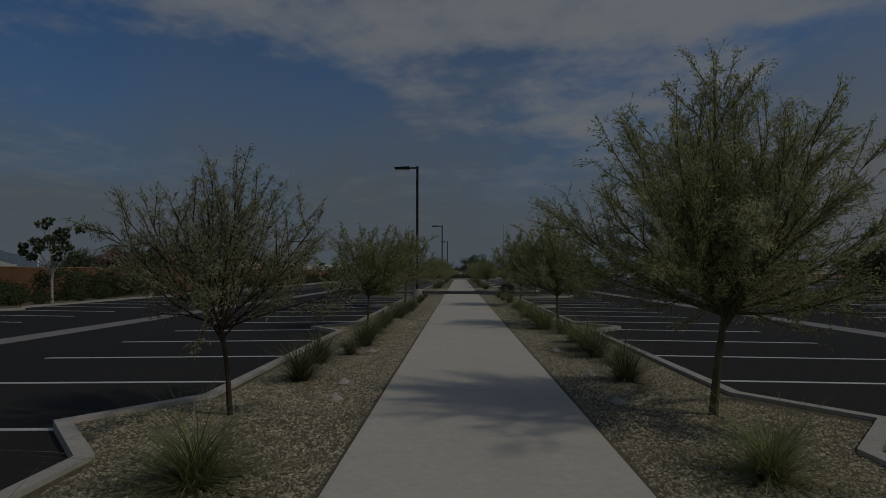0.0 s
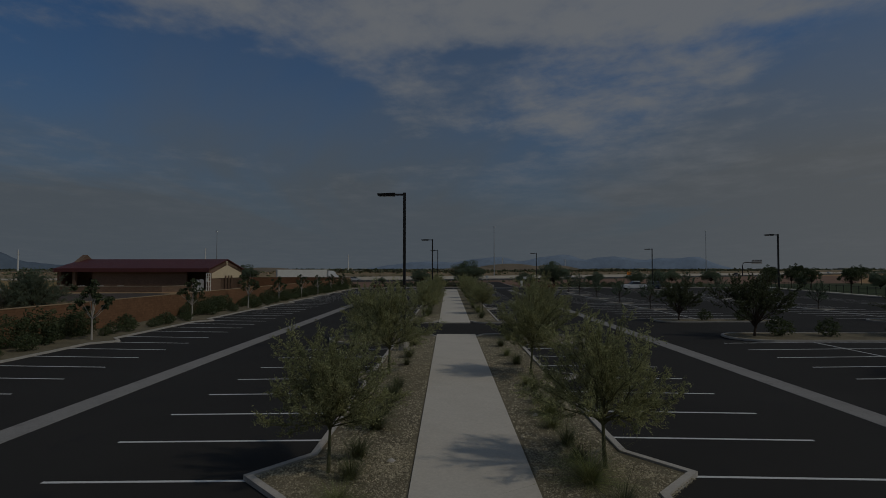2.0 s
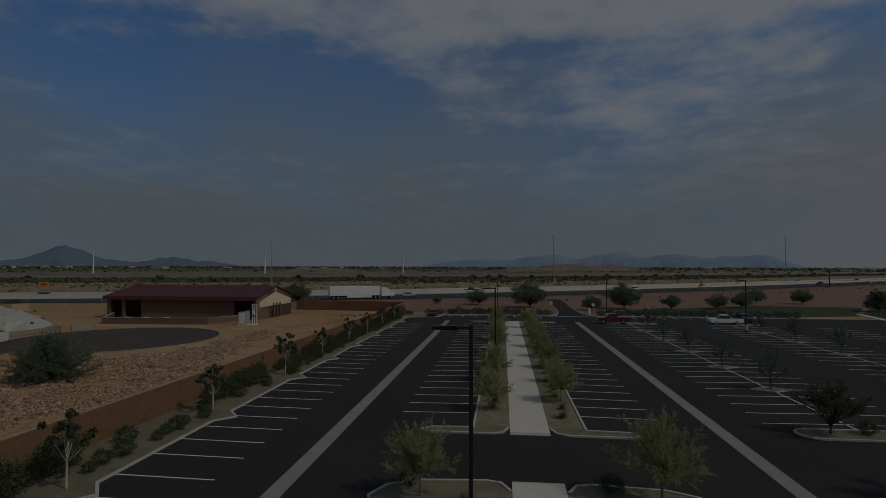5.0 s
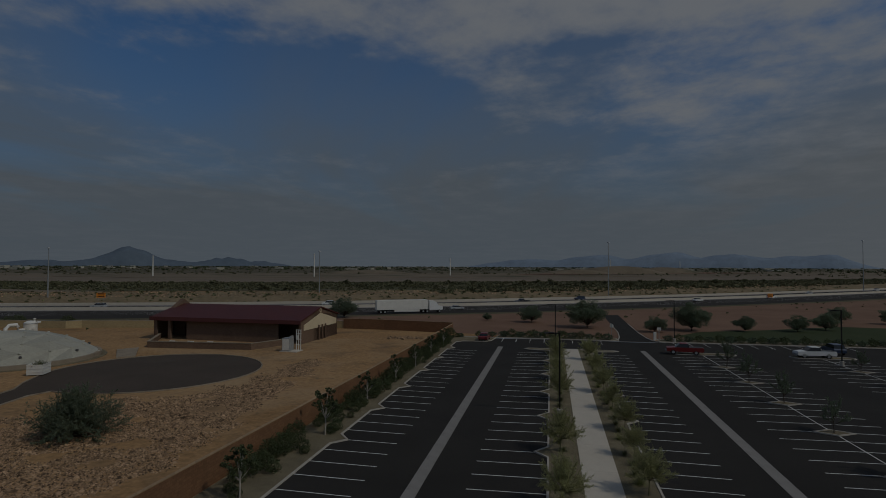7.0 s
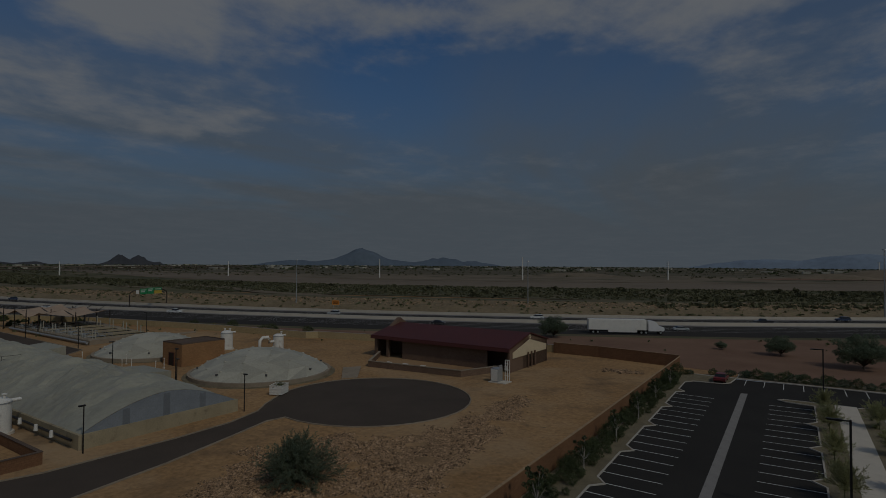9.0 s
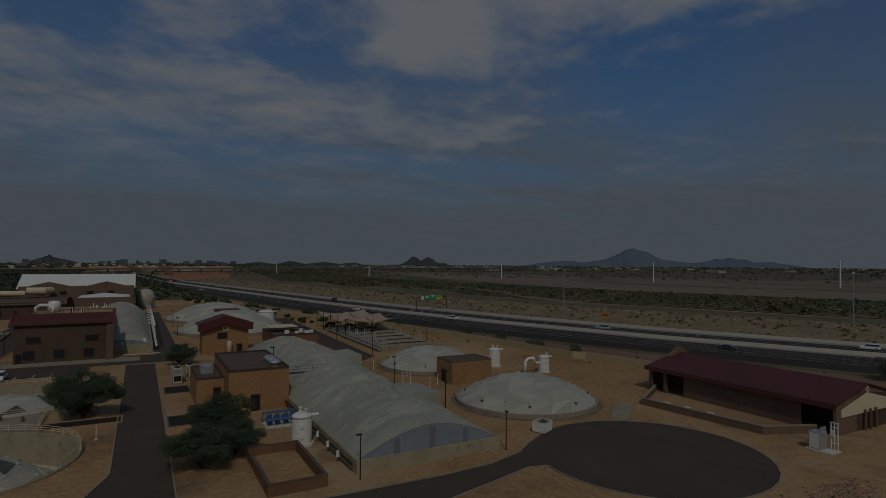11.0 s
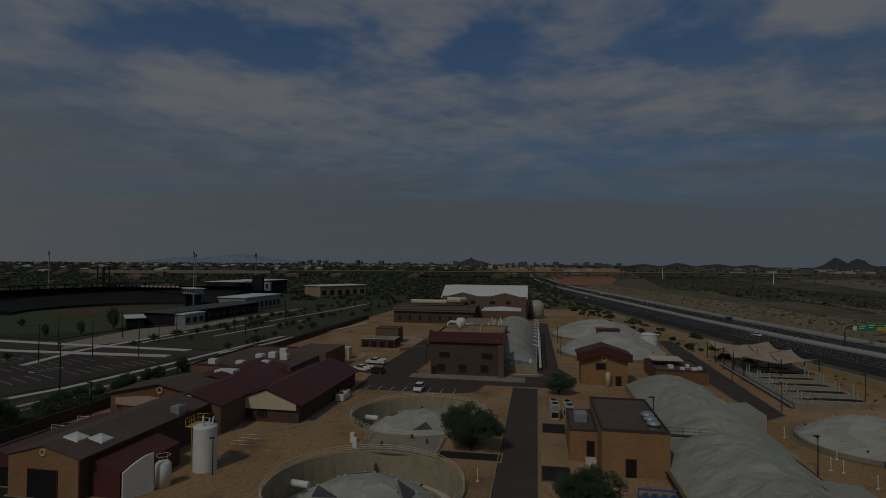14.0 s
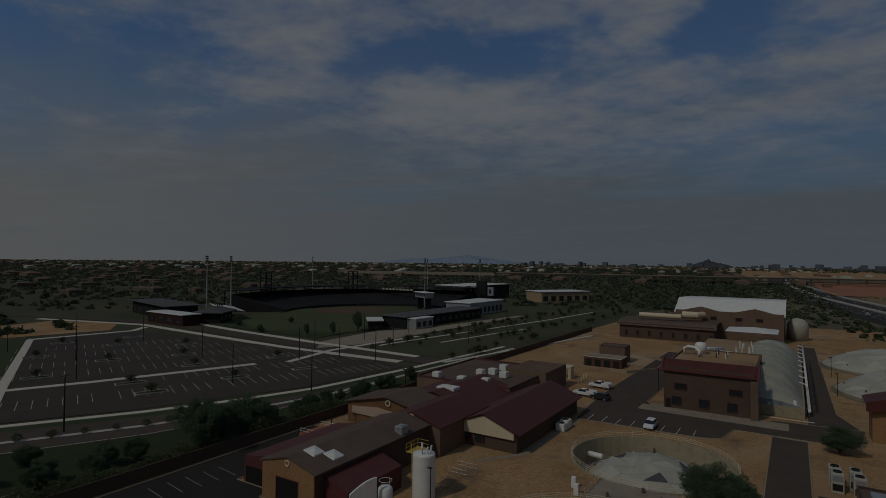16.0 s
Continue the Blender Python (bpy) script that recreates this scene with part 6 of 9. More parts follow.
for k in range(22):
    shrub((sm2, sm3)[k % 2], 19.5 + 1.9 * k, 139.5 + rr.uniform(-0.2, 0.2), rr.uniform(1.0, 1.5), "rounded green shrub at the end of the car park", 0, "shrubs at the end of the car park")
for x, y, s in ((21.3, 43.1, 1.1), (24.4, 43.0, 1.0), (29, 42.8, 1.0), (33.5, 42.6, 0.9), (21.5, 54.2, 0.8), (24.6, 54.1, 0.9), (-6.3, 43.0, 0.7), (3.4, 43.0, 0.8)):
    shrub(sm3, x, y, s, "round olive shrub on a kerbed island", 0, "shrubs on the islands")

# saplings in the outer bed
w4, v4 = crown_tree(31, 3.6, 1.25, 1.5, 22, 42, 0.2, 0.13, 0.06)
sap = tree_thing("sapling", "young broad-leaved tree with a pale stem in the bed", w4, v4, "kerb", "dark_leaf", "saplings along the block wall", pose(-22.6, 40.5, 0))
for k, (y, s) in enumerate(((-1, 1.0), (13, 1.05), (31.4, 1.28), (54.6, 0.95), (68.5, 1.1), (80.2, 0.9), (91, 0.95), (102, 0.9), (113, 0.9), (123, 0.9))):
    c = copy_thing(sap, pose(-22.9 - 0.1 * (k % 3), y, 0, 0, 0, 70 * k))
    c.scale = (s, s, s)

# dark trees on the islands
w5, v5 = spray_tree(44, 3.6, 3.3, 0.7, 30, 10, 6, 8, 0.15, 0.055, 0.1, low=20, stray=0.55, bare=0.4)
mes = tree_thing("mesquite_tree", "dark spreading tree with several leaning stems on an island", w5, v5, "bark", "mesquite", "trees on the car park islands", pose(19.6, 43.0, 0))
for k, (x, y, s) in enumerate(((19.2, 54.1, 0.8), (30.6, 42.8, 0.8), (39.5, 54.0, 0.85), (21.6, 29, 0.8), (21.6, 18, 0.85), (21.6, 7, 0.85), (39.8, 29, 0.9), (39.8, 18, 0.9))):
    c = copy_thing(mes, pose(x, y, 0, 0, 0, 50 * k))
    c.scale = (s, s, s)

# thin young trees on the far islands
w5b, v5b = spray_tree(46, 3.2, 1.5, 0.9, 12, 8, 5, 7, 0.15, 0.045, 0.06, low=20, stray=0.5, bare=0.3)
young = tree_thing("young_tree", "thin grey-green young tree on a kerbed island", w5b, v5b, "bark", "verge_leaf", "young trees on the far islands", pose(21.6, 67.3, 0))
for k, (x, y) in enumerate([(21.6, 78.3), (21.6, 89.2), (21.6, 100.2), (22.1, 111.2)] + [(39.8, 67.3 + 11 * j) for j in range(5)]):
    c = copy_thing(young, pose(x, y, 0, 0, 0, 70 * k))
    s = 0.85 + 0.08 * (k % 4)
    c.scale = (s, s, s)

# larger trees
w6, v6 = crown_tree(61, 7.7, 4.7, 0.25, 200, 330, 0.2, 0.085, 0.22, 1.12)
big_a = tree_thing("shade_tree", "dense dark green shade tree", w6, v6, "bark", "shade_leaf", "shade trees", at(-111.5, 26.0))
w7, v7 = crown_tree(67, 7.2, 4.0, 0.5, 160, 300, 0.19, 0.08, 0.2)
big_b = tree_thing("shade_tree", "dense dark green shade tree", w7, v7, "bark", "shade_leaf", "shade trees", at(-88.5, 42.8))
for k, (x, y, h_) in enumerate(((-81.5, 39.6, 0.85), (-84.5, 43.8, 0.75), (-153.5, 41.5, 0.8))):
    c = copy_thing(big_b, at(x, y, G, 60 * k))
    c.scale = (h_ * 1.15, h_ * 1.15, h_ * 0.85)
w8, v8 = crown_tree(83, 6.2, 3.9, 0.7, 130, 130, 0.26, 0.1, 0.15, 1.1)
big_c = tree_thing("verge_tree", "bushy olive green tree on the highway verge", w8, v8, "bark", "verge_leaf", "trees along the highway", pose(-8.4, 171, G))
big_c.scale = (0.8, 0.8, 0.72)
FAR = ((5.3, 161, 1.3), (28.6, 160, 1.25), (19.6, 155, 0.7), (40.3, 161, 0.7), (73, 190, 0.8), (-61, 172, 1.1), (-20.5, 174, 0.38), (52, 163, 0.75), (60, 168, 0.8), (84, 186, 0.85), (88, 146, 0.7), (84, 104, 0.7), (80, 70, 0.7), (88, 160, 0.8), (95, 130, 0.8))
for k, (x, y, s) in enumerate(FAR):
    c = copy_thing(big_c, pose(x, y, G, 0, 0, 77 * k))
    c.scale = (s * 0.95, s * 0.95, s * 0.85)
wb, vb_ = spray_tree(77, 3.45, 4.0, 0.12, 110, 12, 8, 22, 0.095, 0.021, 0.1, low=0, stray=0.7, curl=0.1, bare=0.3)
desert_bush = thing("desert_bush", "big grey-green desert bush on stony ground", "bush", pose(-44.1, 63.6, G))
part("stem", wb, "bark", desert_bush, "thin brown stems")
part("foliage", quads(vb_, "bush_leaf"), None, desert_bush, "fine grey-green foliage")


# low round shrubs along the far edge of the car park
for k, (x, y) in enumerate(((-22.1, 137.4), (-18.4, 138.8), (-15.7, 139.8), (-13.0, 140.8), (-9.8, 141.7), (-7.1, 142.6), (-5.0, 143.4), (-1.5, 143.6))):
    shrub((sm2, sm3)[k % 2], x, y, 0.95 + 0.12 * (k % 3), "low round grey-green shrub beside the car park", G, "shrubs at the car park end")

# round-headed trees along the east path
w9, v9 = crown_tree(91, 4.6, 1.9, 1.9, 60, 60, 0.2, 0.12, 0.08)
street_tree = tree_thing("street_tree", "small round-headed tree on a bare stem beside the path", w9, v9, "bark", "olive_leaf", "trees along the east path", pose(70.9, 105.5, 0))
for k, (x, y, s) in enumerate(((77.0, 134.0, 1.0), (73.2, 121, 1.0), (68.5, 92, 1.0), (66.8, 78, 0.95), (65.2, 62, 1.0), (86, 158, 1.2), (98, 165, 1.3), (112, 160, 1.2), (95, 140, 1.1), (105, 128, 1.0))):
    c = copy_thing(street_tree, pose(x + 0.8, y, 0, 0, 0, 50 * k))
    c.scale = (s, s, s)


def scatter(name, pts, size, leaf, label, per=12, seed=1, kind="stuff", cat="brush", tall=0.7):
    """Loose brush: a little heap of leaf blades at each place (x, y, z, scale)."""
    rng = np.random.default_rng(seed)
    P = np.asarray(pts, float)
    n = len(P)
    off = rng.normal(size=(n, per, 3))
    off /= np.linalg.norm(off, axis=2)[..., None]
    off *= rng.uniform(0.4, 1.0, (n, per, 1))
    off[..., 2] = np.abs(off[..., 2]) * tall
    C = P[:, None, :3] + off * (size * P[:, None, 3:4])
    V = leaf_set(rng, C.reshape(-1, 3), size * 1.1, size * 0.75)
    s_ = np.repeat(P[:, 3], per)[:, None, None]
    cen = C.reshape(-1, 1, 3)
    V = cen + (V - cen) * s_
    ob = new(name, quads(V, leaf))
    return tagged(ob, label, cat, kind=kind)


# ---- lamps, vessels and small works ----
def car_park_lamp(x, y, h, turn=90, arm=1.3, label="dark bronze car park lamp on a square pole"):
    t = thing("street_lamp", label, "street lamp", pose(x, y, 0, 0, 0, turn), "car park lamps")
    part("base", Sh().cyl(0, 0, G, 0.65, 0.3, 0.3, 16), "kerb", t, "round concrete base")
    part("pole", Sh().box(-0.075, -0.075, 0.65, 0.075, 0.075, h, 0.02), "dark_metal", t)
    part("arm", Sh().box(-0.04, 0.07, h - 0.16, 0.04, arm * 0.5, h - 0.06), "dark_metal", t)
    head = part("head", Sh().add([(-0.17, arm * 0.4, h - 0.02), (0.17, arm * 0.4, h - 0.02), (0.17, arm + 0.2, h - 0.06), (-0.17, arm + 0.2, h - 0.06), (-0.13, arm * 0.4, h - 0.2), (0.13, arm * 0.4, h - 0.2), (0.15, arm + 0.15, h - 0.17), (-0.15, arm + 0.15, h - 0.17)],
                            [(0, 1, 2, 3), (7, 6, 5, 4), (0, 4, 5, 1), (1, 5, 6, 2), (2, 6, 7, 3), (3, 7, 4, 0)]), "dark_metal", t)
    part("lens", Sh().box(-0.1, arm * 0.5, h - 0.2, 0.1, arm + 0.1, h - 0.185), "white_metal", head)
    return t


for x, y, h in ((-2.9, 36.3, 8.55), (-2.6, 79.1, 8.3), (-2.7, 120.5, 8.3), (37.3, 70.2, 8.4), (39.8, 25, 8.5), (39.8, 116.5, 8.4), (20.5, 139, 8.2)):
    car_park_lamp(x, y, h)

lamp0 = thing("yard_lamp", "short dark lamp post with a flat head", "lamp", at(-70.0, 54.6), "yard lamps")
part("pole", Sh().cyl(0, 0, 0, 4.9, 0.075, 0.06, 8), "dark_metal", lamp0)
part("head", Sh().box(-0.13, -0.5, 4.85, 0.13, 0.15, 5.0, 0.03), "dark_metal", lamp0)
for x, y, s, a in ((-70.5, 74.3, 1.0, 90), (-88.8, 75.6, 1.0, 90), (-110.2, 76.3, 1.15, 0), (-93.9, 78.4, 1.15, 90), (-124.2, 56.5, 1.4, 0), (-94.3, -8.6, 1.05, 0), (-146.5, 86, 1.2, 0), (-160, 108.5, 1.2, 0), (-176, 86, 1.1, 0), (-235, 44, 1.2, 0), (-206, 44, 1.2, 0), (-185, 4, 1.2, 0), (-141, -47, 1.4, 0), (-113, -45, 1.5, 0)):
    c = copy_thing(lamp0, at(x, y, G, a))
    c.scale = (s, s, s)


def vessel(x, y, r, h, label, pipes=2, elbow=False, z=G):
    t = thing("scrubber_vessel", label, "vessel", at(x, y, z), "white vessels")
    part("foot", Sh().cyl(0, 0, 0, 0.25, r * 1.25, r * 1.2, 24), "concrete", t)
    part("shell", Sh().lathe(0, 0, [(0, 0.25), (r, 0.25), (r, h * 0.86), (r * 0.96, h * 0.9), (r * 0.6, h * 0.97), (0, h)], 40), "white_metal", t)
    for k in range(pipes):
        a = 0.6 + k * 2.6
        px, py = r * 0.55 * math.cos(a), r * 0.55 * math.sin(a)
        part("nozzle", Sh().cyl(px, py, h * 0.9, h + 0.45, 0.16, n=12).cyl(px, py, h + 0.3, h + 0.42, 0.28, n=12), "white_metal", t)
    for z_ in (0.3, 0.62):
        part("hatch", Sh().tube([(r * 0.85, -0.3, h * z_), (r * 1.08, -0.38, h * z_)], 0.27, 14), "white_metal", t)
    part("band", Sh().lathe(0, 0, [(r, h * 0.84), (r + 0.05, h * 0.84), (r + 0.05, h * 0.87), (r, h * 0.87)], 28), "grey_metal", t)
    part("outlet", Sh().tube([(0, r * 0.8, h * 0.86), (0, r + 0.9, h * 0.86)], 0.2, 10), "white_metal", t)
    if elbow:
        part("pipe", Sh().tube([(-0.2, -r * 0.6, h * 0.55), (-0.2, -r - 1.2, h * 0.55), (-0.2, -r - 1.25, h * 0.75), (-0.2, -r - 1.5, h * 0.85), (-0.2, -r - 3.0, h * 0.85), (-0.2, -r - 3.7, h * 0.7), (-0.2, -r - 3.8, 0)], 0.33, 12), "white_metal", t, "", True)
    return t


vessel(-84.9, 52.0, 1.3, 4.2, "white scrubber vessel beside the long cover")
vessel(-119.1, 105.2, 1.3, 4.3, "white scrubber vessel behind the shed")
vessel(-108.3, 110.9, 1.15, 3.8, "white scrubber vessel with a bent pipe", 1, True)
vessel(-232, 76, 3.0, 5.2, "cream storage tank beside the domes", 1)
tank_a = vessel(-214, 14, 2.6, 7.6, "white tank behind the brown building", 2)
silo = thing("silo", "tall pale silo with a yellow ladder cage", "silo", at(-96.0, -10.9))
part("shell", Sh().lathe(0, 0, [(0, 0), (1.65, 0), (1.65, 6.2), (1.5, 6.35), (0.3, 6.6), (0, 6.6)], 40), "white_metal", silo)
part("rim", Sh().lathe(0, 0, [(1.5, 6.1), (1.6, 6.1), (1.6, 6.3), (1.45, 6.3)], 28), "white_metal", silo)
for a in (0.3, 1.1, 2.0, 4.0):
    part("vent_pipe", Sh().tube([(0.9 * math.cos(a), 0.9 * math.sin(a), 6.3), (1.1 * math.cos(a), 1.1 * math.sin(a), 7.5)], 0.14, 8), "white_metal", silo)
cage = Sh()
for k in range(14):
    cage.box(-0.3, -2.05, 0.5 + 0.42 * k, 0.3, -2.0, 0.54 + 0.42 * k)
for x in (-0.3, 0.3):
    cage.tube([(x, -2.0, 0), (x, -2.0, 7.4)], 0.04, 5)
part("ladder", cage, "yellow", silo)
plat = Sh().box(-2.6, -2.9, 6.0, 0.4, -0.9, 6.1)
for x in (-2.6, -1.6, -0.6, 0.4):
    plat.tube([(x, -2.9, 6.1), (x, -2.9, 7.2)], 0.035, 5)
for z_ in (6.65, 7.2):
    plat.tube([(0.4, -2.9, z_), (-2.6, -2.9, z_), (-2.6, -0.9, z_)], 0.035, 5)
part("platform", plat, "yellow", silo, "yellow railed platform")
rack_me = Sh()
for k in range(5):
    rack_me.tube([(0, k * 0.9, 0), (0, k * 0.9, 1.2)], 0.04, 5).tube([(3.2, k * 0.9, 0), (3.2, k * 0.9, 1.2)], 0.04, 5)
for z_ in (0.6, 1.2):
    rack_me.tube([(0, 0, z_), (0, 3.6, z_), (3.2, 3.6, z_)], 0.035, 5).tube([(3.2, 0, z_), (3.2, 3.6, z_)], 0.035, 5)
solid("guard_rail", rack_me, "grey_metal", "grey tube guard rail round a pit", "railing", at(-108.5, -12.5))
def curved_top():
    s = Sh()
    top = [3.4 + 1.6 * math.sin(math.pi / 2 * k / 10) for k in range(11)]
    vs = [(x, 0.38 * k, z) for k in range(11) for x, z in ((0, 0), (0.3, 0), (0.3, top[k]), (0, top[k]))]
    fs = [(4 * k + a, 4 * k + b, 4 * k + 4 + b, 4 * k + 4 + a) for k in range(10) for a, b in ((1, 2), (2, 3), (3, 0))]
    return s.add(vs, fs + [(0, 1, 2, 3), (43, 42, 41, 40)])


solid("curved_screen", curved_top(), "white_metal", "pale screen wall with a curved top beside the shed", "wall", at(-84.6, -15.0, G, 62))
t2_ = thing("small_tank", "small white tank with a railed top", "tank", at(-89.6, -12.9))
part("shell", Sh().lathe(0, 0, [(0, 0), (1.0, 0), (1.0, 3.0), (0.7, 3.3), (0, 3.4)], 20), "white_metal", t2_, "", True)
part("rail", Sh().tube([(0.9 * math.cos(a), 0.9 * math.sin(a), 4.1) for a in np.linspace(0, 6.283, 13)], 0.03, 5).tube([(0.9, 0, 3.0), (0.9, 0, 4.1)], 0.03, 5).tube([(-0.9, 0, 3.0), (-0.9, 0, 4.1)], 0.03, 5), "white_metal", t2_)

pit = thing("open_bin", "open brown block bin holding soil", "bin", at(-77.5, 47.9))
part("wall", Sh().band([(-5, -2.9), (7.4, -2.9), (7.4, 2.8), (-5, 2.8)], -0.25, 0.05, 0, 1.2, True), "blockwall", pit)
part("cap", Sh().band([(-5, -2.9), (7.4, -2.9), (7.4, 2.8), (-5, 2.8)], -0.3, 0.1, 1.2, 1.27, True), "brown_roof", pit)
part("soil", Sh().box(-4.8, -2.7, 0, 7.2, 2.6, 0.25), "dirt", pit)

skid = thing("pump_skid", "blue pumps and pipes on a concrete pad", "pump", at(-95.2, 51.6))
part("pad", Sh().box(-1.8, -2.4, 0, 1.8, 2.4, 0.2, 0.02), "concrete", skid)
for y in (-1.7, -0.6, 0.6, 1.7):
    part("pump", Sh().tube([(-1.2, y, 0.7), (0.2, y, 0.7)], 0.32, 12).cyl(0.6, y, 0.2, 1.2, 0.36, 0.3, 12).cyl(0.6, y, 1.2, 1.8, 0.18, n=10), "blue_paint", skid, "blue pump")
part("header", Sh().tube([(1.4, -2.3, 1.1), (1.4, 2.3, 1.1)], 0.2, 10), "blue_paint", skid)
part("header", Sh().tube([(-1.5, 2.3, 1.5), (-1.5, -2.3, 1.5), (-1.5, -2.3, 0.2)], 0.15, 10), "blue_paint", skid)
for y in (-1.7, -0.6, 0.6, 1.7):
    part("elbow", Sh().tube([(0.6, y, 1.75), (0.9, y, 1.95), (1.4, y, 1.8), (1.4, y, 1.1)], 0.12, 8), "blue_paint", skid)
    part("hand_wheel", Sh().lathe(-0.5, y, [(0.22, 1.25), (0.27, 1.25), (0.27, 1.32), (0.22, 1.32), (0.22, 1.25)], 12).tube([(-0.5, y, 0.9), (-0.5, y, 1.32)], 0.04, 6), "blue_paint", skid)

ac = thing("air_handler", "pale grey air unit on the ground", "air unit", at(-132.2, 39.9), "air units")
part("case", Sh().box(-1.1, -0.8, 0.1, 1.1, 0.8, 3.0, 0.06), "dome", ac)
part("grille", Sh().box(1.1, -0.65, 0.5, 1.14, 0.65, 1.5), "dark_metal", ac)
part("grille", Sh().box(1.1, -0.65, 1.9, 1.14, 0.65, 2.7), "grey_metal", ac)
part("fan", Sh().lathe(0, 0, [(0.6, 3.0), (0.6, 3.15), (0.45, 3.15), (0.45, 3.02), (0, 3.02)], 18), "dark_metal", ac)
copy_thing(ac, at(-134.6, 42.3))
copy_thing(ac, at(-134.9, 39.7))
copy_thing(ac, at(-131.6, 42.6))
pv = thing("pavement_grate", "dark steel cover over a sunken opening", "cover", at(-125.6, 39.5))
part("frame", Sh().band([(-2.8, -2.0), (2.8, -2.0), (2.8, 2.0), (-2.8, 2.0)], -0.15, 0.05, 0, 0.12, True), "brown_block", pv)
part("plate", Sh().box(-2.8, -2.0, 0, 2.8, 2.0, 0.07), "pit_dark", pv)
copy_thing(pv, at(-103.6, 39.2))
slab_ = tagged(part("paving", Sh().box(-139, 37.1, G, -101, 41.0, G + 0.035), "yard"), "bare hard-packed strip beside the road", "paving", kind="structure")
slab_.matrix_basis = PLANT

hv = thing("electric_cabinet", "pale grey electrical cabinet and pipe rack on a pad", "cabinet", at(-51.6, 110.4))
part("pad", Sh().box(-1.6, -1.2, 0, 1.6, 1.2, 0.15), "concrete", hv)
part("case", Sh().box(-1.3, -0.9, 0.15, 0.1, 0.7, 2.35, 0.05), "grey_metal", hv)
part("case_door", Sh().box(-1.2, -0.94, 0.3, 0.0, -0.9, 2.2, 0.01), "white_metal", hv, "pale cabinet door")
rack = Sh()
for x_ in (0.5, 0.9, 1.3):
    rack.tube([(x_, 0.9, 0.15), (x_, 0.9, 3.6)], 0.07, 6)
for z_ in (1.0, 2.0, 3.0, 3.6):
    rack.tube([(0.4, 0.9, z_), (1.4, 0.9, z_)], 0.06, 6)
part("pipe_rack", rack.box(0.45, 0.75, 1.9, 0.95, 0.85, 2.7, 0.02), "white_metal", hv, "white pipe rack with small boxes")
part("panel_stand", Sh().box(-1.2, 1.5, 0, -1.1, 2.8, 2.4).box(-1.3, 1.5, 0.8, -1.0, 2.7, 2.3), "grey_metal", hv)
sk = thing("white_skip", "white slatted crate full of branches", "crate", at(-74.6, 83.4, G, 25))
part("body", Sh().band([(-0.9, -1.1), (0.9, -1.1), (0.9, 1.1), (-0.9, 1.1)], -0.06, 0.0, 0.15, 1.5, True).box(-0.9, -1.1, 0.15, 0.9, 1.1, 0.25), "white_metal", sk)
for z_ in (0.5, 0.95, 1.4):
    part("slat", Sh().band([(-0.9, -1.1), (0.9, -1.1), (0.9, 1.1), (-0.9, 1.1)], -0.1, -0.06, z_, z_ + 0.12, True), "white_metal", sk)
part("branches", quads(leaf_set(np.random.default_rng(3), np.random.default_rng(4).normal(size=(260, 3)) * np.array([0.4, 0.5, 0.15]) + np.array([0, 0, 1.45]), 0.5, 0.06), "grass_dark"), None, sk)
ramp = tagged(part("ramp", Sh().prism([(-81.5, 104), (-75, 97), (-73.2, 99), (-79.6, 107)], G, G + 0.16), "old_concrete"), "pale concrete slab beside the dome", "paving", kind="structure")
ramp.matrix_basis = PLANT

# side hatch on the long cover, hoses and valves along it
for i, v in enumerate((va,)):
    part("side_hood", Sh().add([(-100, 73.8, G), (-92, 73.8, G), (-92, 76.6, G), (-100, 76.6, G), (-100, 71.2, 2.95), (-92, 71.2, 2.95), (-92, 76.6, 2.5), (-100, 76.6, 2.5)], [(4, 5, 6, 7), (1, 2, 6, 5), (2, 3, 7, 6), (3, 0, 4, 7)]), "vault", v, "grey fibreglass hood")
    part("pipe", Sh().tube([(-72, 54.3, 1.0), (-95, 54.3, 1.0), (-118, 54.4, 1.0)], 0.14, 8), "dark_metal", v)
    part("pipe", Sh().tube([(-72, 74.3, 1.0), (-91, 74.3, 1.0)], 0.12, 8).tube([(-101, 74.6, 1.0), (-120, 74.6, 1.0)], 0.12, 8), "dark_metal", v)
    for x in (-76, -80, -84.5, -89, -105, -112):
        part("valve", Sh().cyl(x, 54.0, 0.7, 1.4, 0.22, 0.16, 10), "white_metal", v)
    part("footbridge", Sh().box(-113.9, 53.6, 3.5, -112.9, 64, 3.62), "dark_metal", v)
    for z_ in (4.1, 4.6):
        part("hand_rail", Sh().tube([(-113.9, 53.6, z_), (-113.9, 64, z_)], 0.03, 6), "dark_metal", v)
    for y in (53.6, 56.2, 58.8, 61.4, 64):
        part("rail_post", Sh().tube([(-113.9, y, 3.6), (-113.9, y, 4.6)], 0.03, 6), "dark_metal", v)
# white pipes along the tall cover
part("pipe", Sh().tube([(-178, 37.4, 1.2), (-255, 37.4, 1.2)], 0.3, 10), "white_metal", vc, "", True)
part("pipe", Sh().tube([(-178, 36.9, 6.6), (-255, 36.9, 6.6)], 0.22, 10), "white_metal", vc, "", True)
for k in range(9):
    x = -180 - 8.4 * k
    part("riser", Sh().tube([(x, 37.2, 1.2), (x, 37.1, 4), (x, 36.7, 6.8), (x, 35.4, 7.2)], 0.16, 8), "white_metal", vc)
for x, y in ((-176.4, 33.0), (-176.4, 34.6), (-176.2, 29.6)):
    part("duct", Sh().tube([(x, y, 0), (x, y, 2.6), (x - 1, y, 3.2)], 0.4, 10), "white_metal", vc)
part("kerb", Sh().box(-173.5, 28.5, G, -173.1, 38.2, G + 0.15), "concrete", vc)
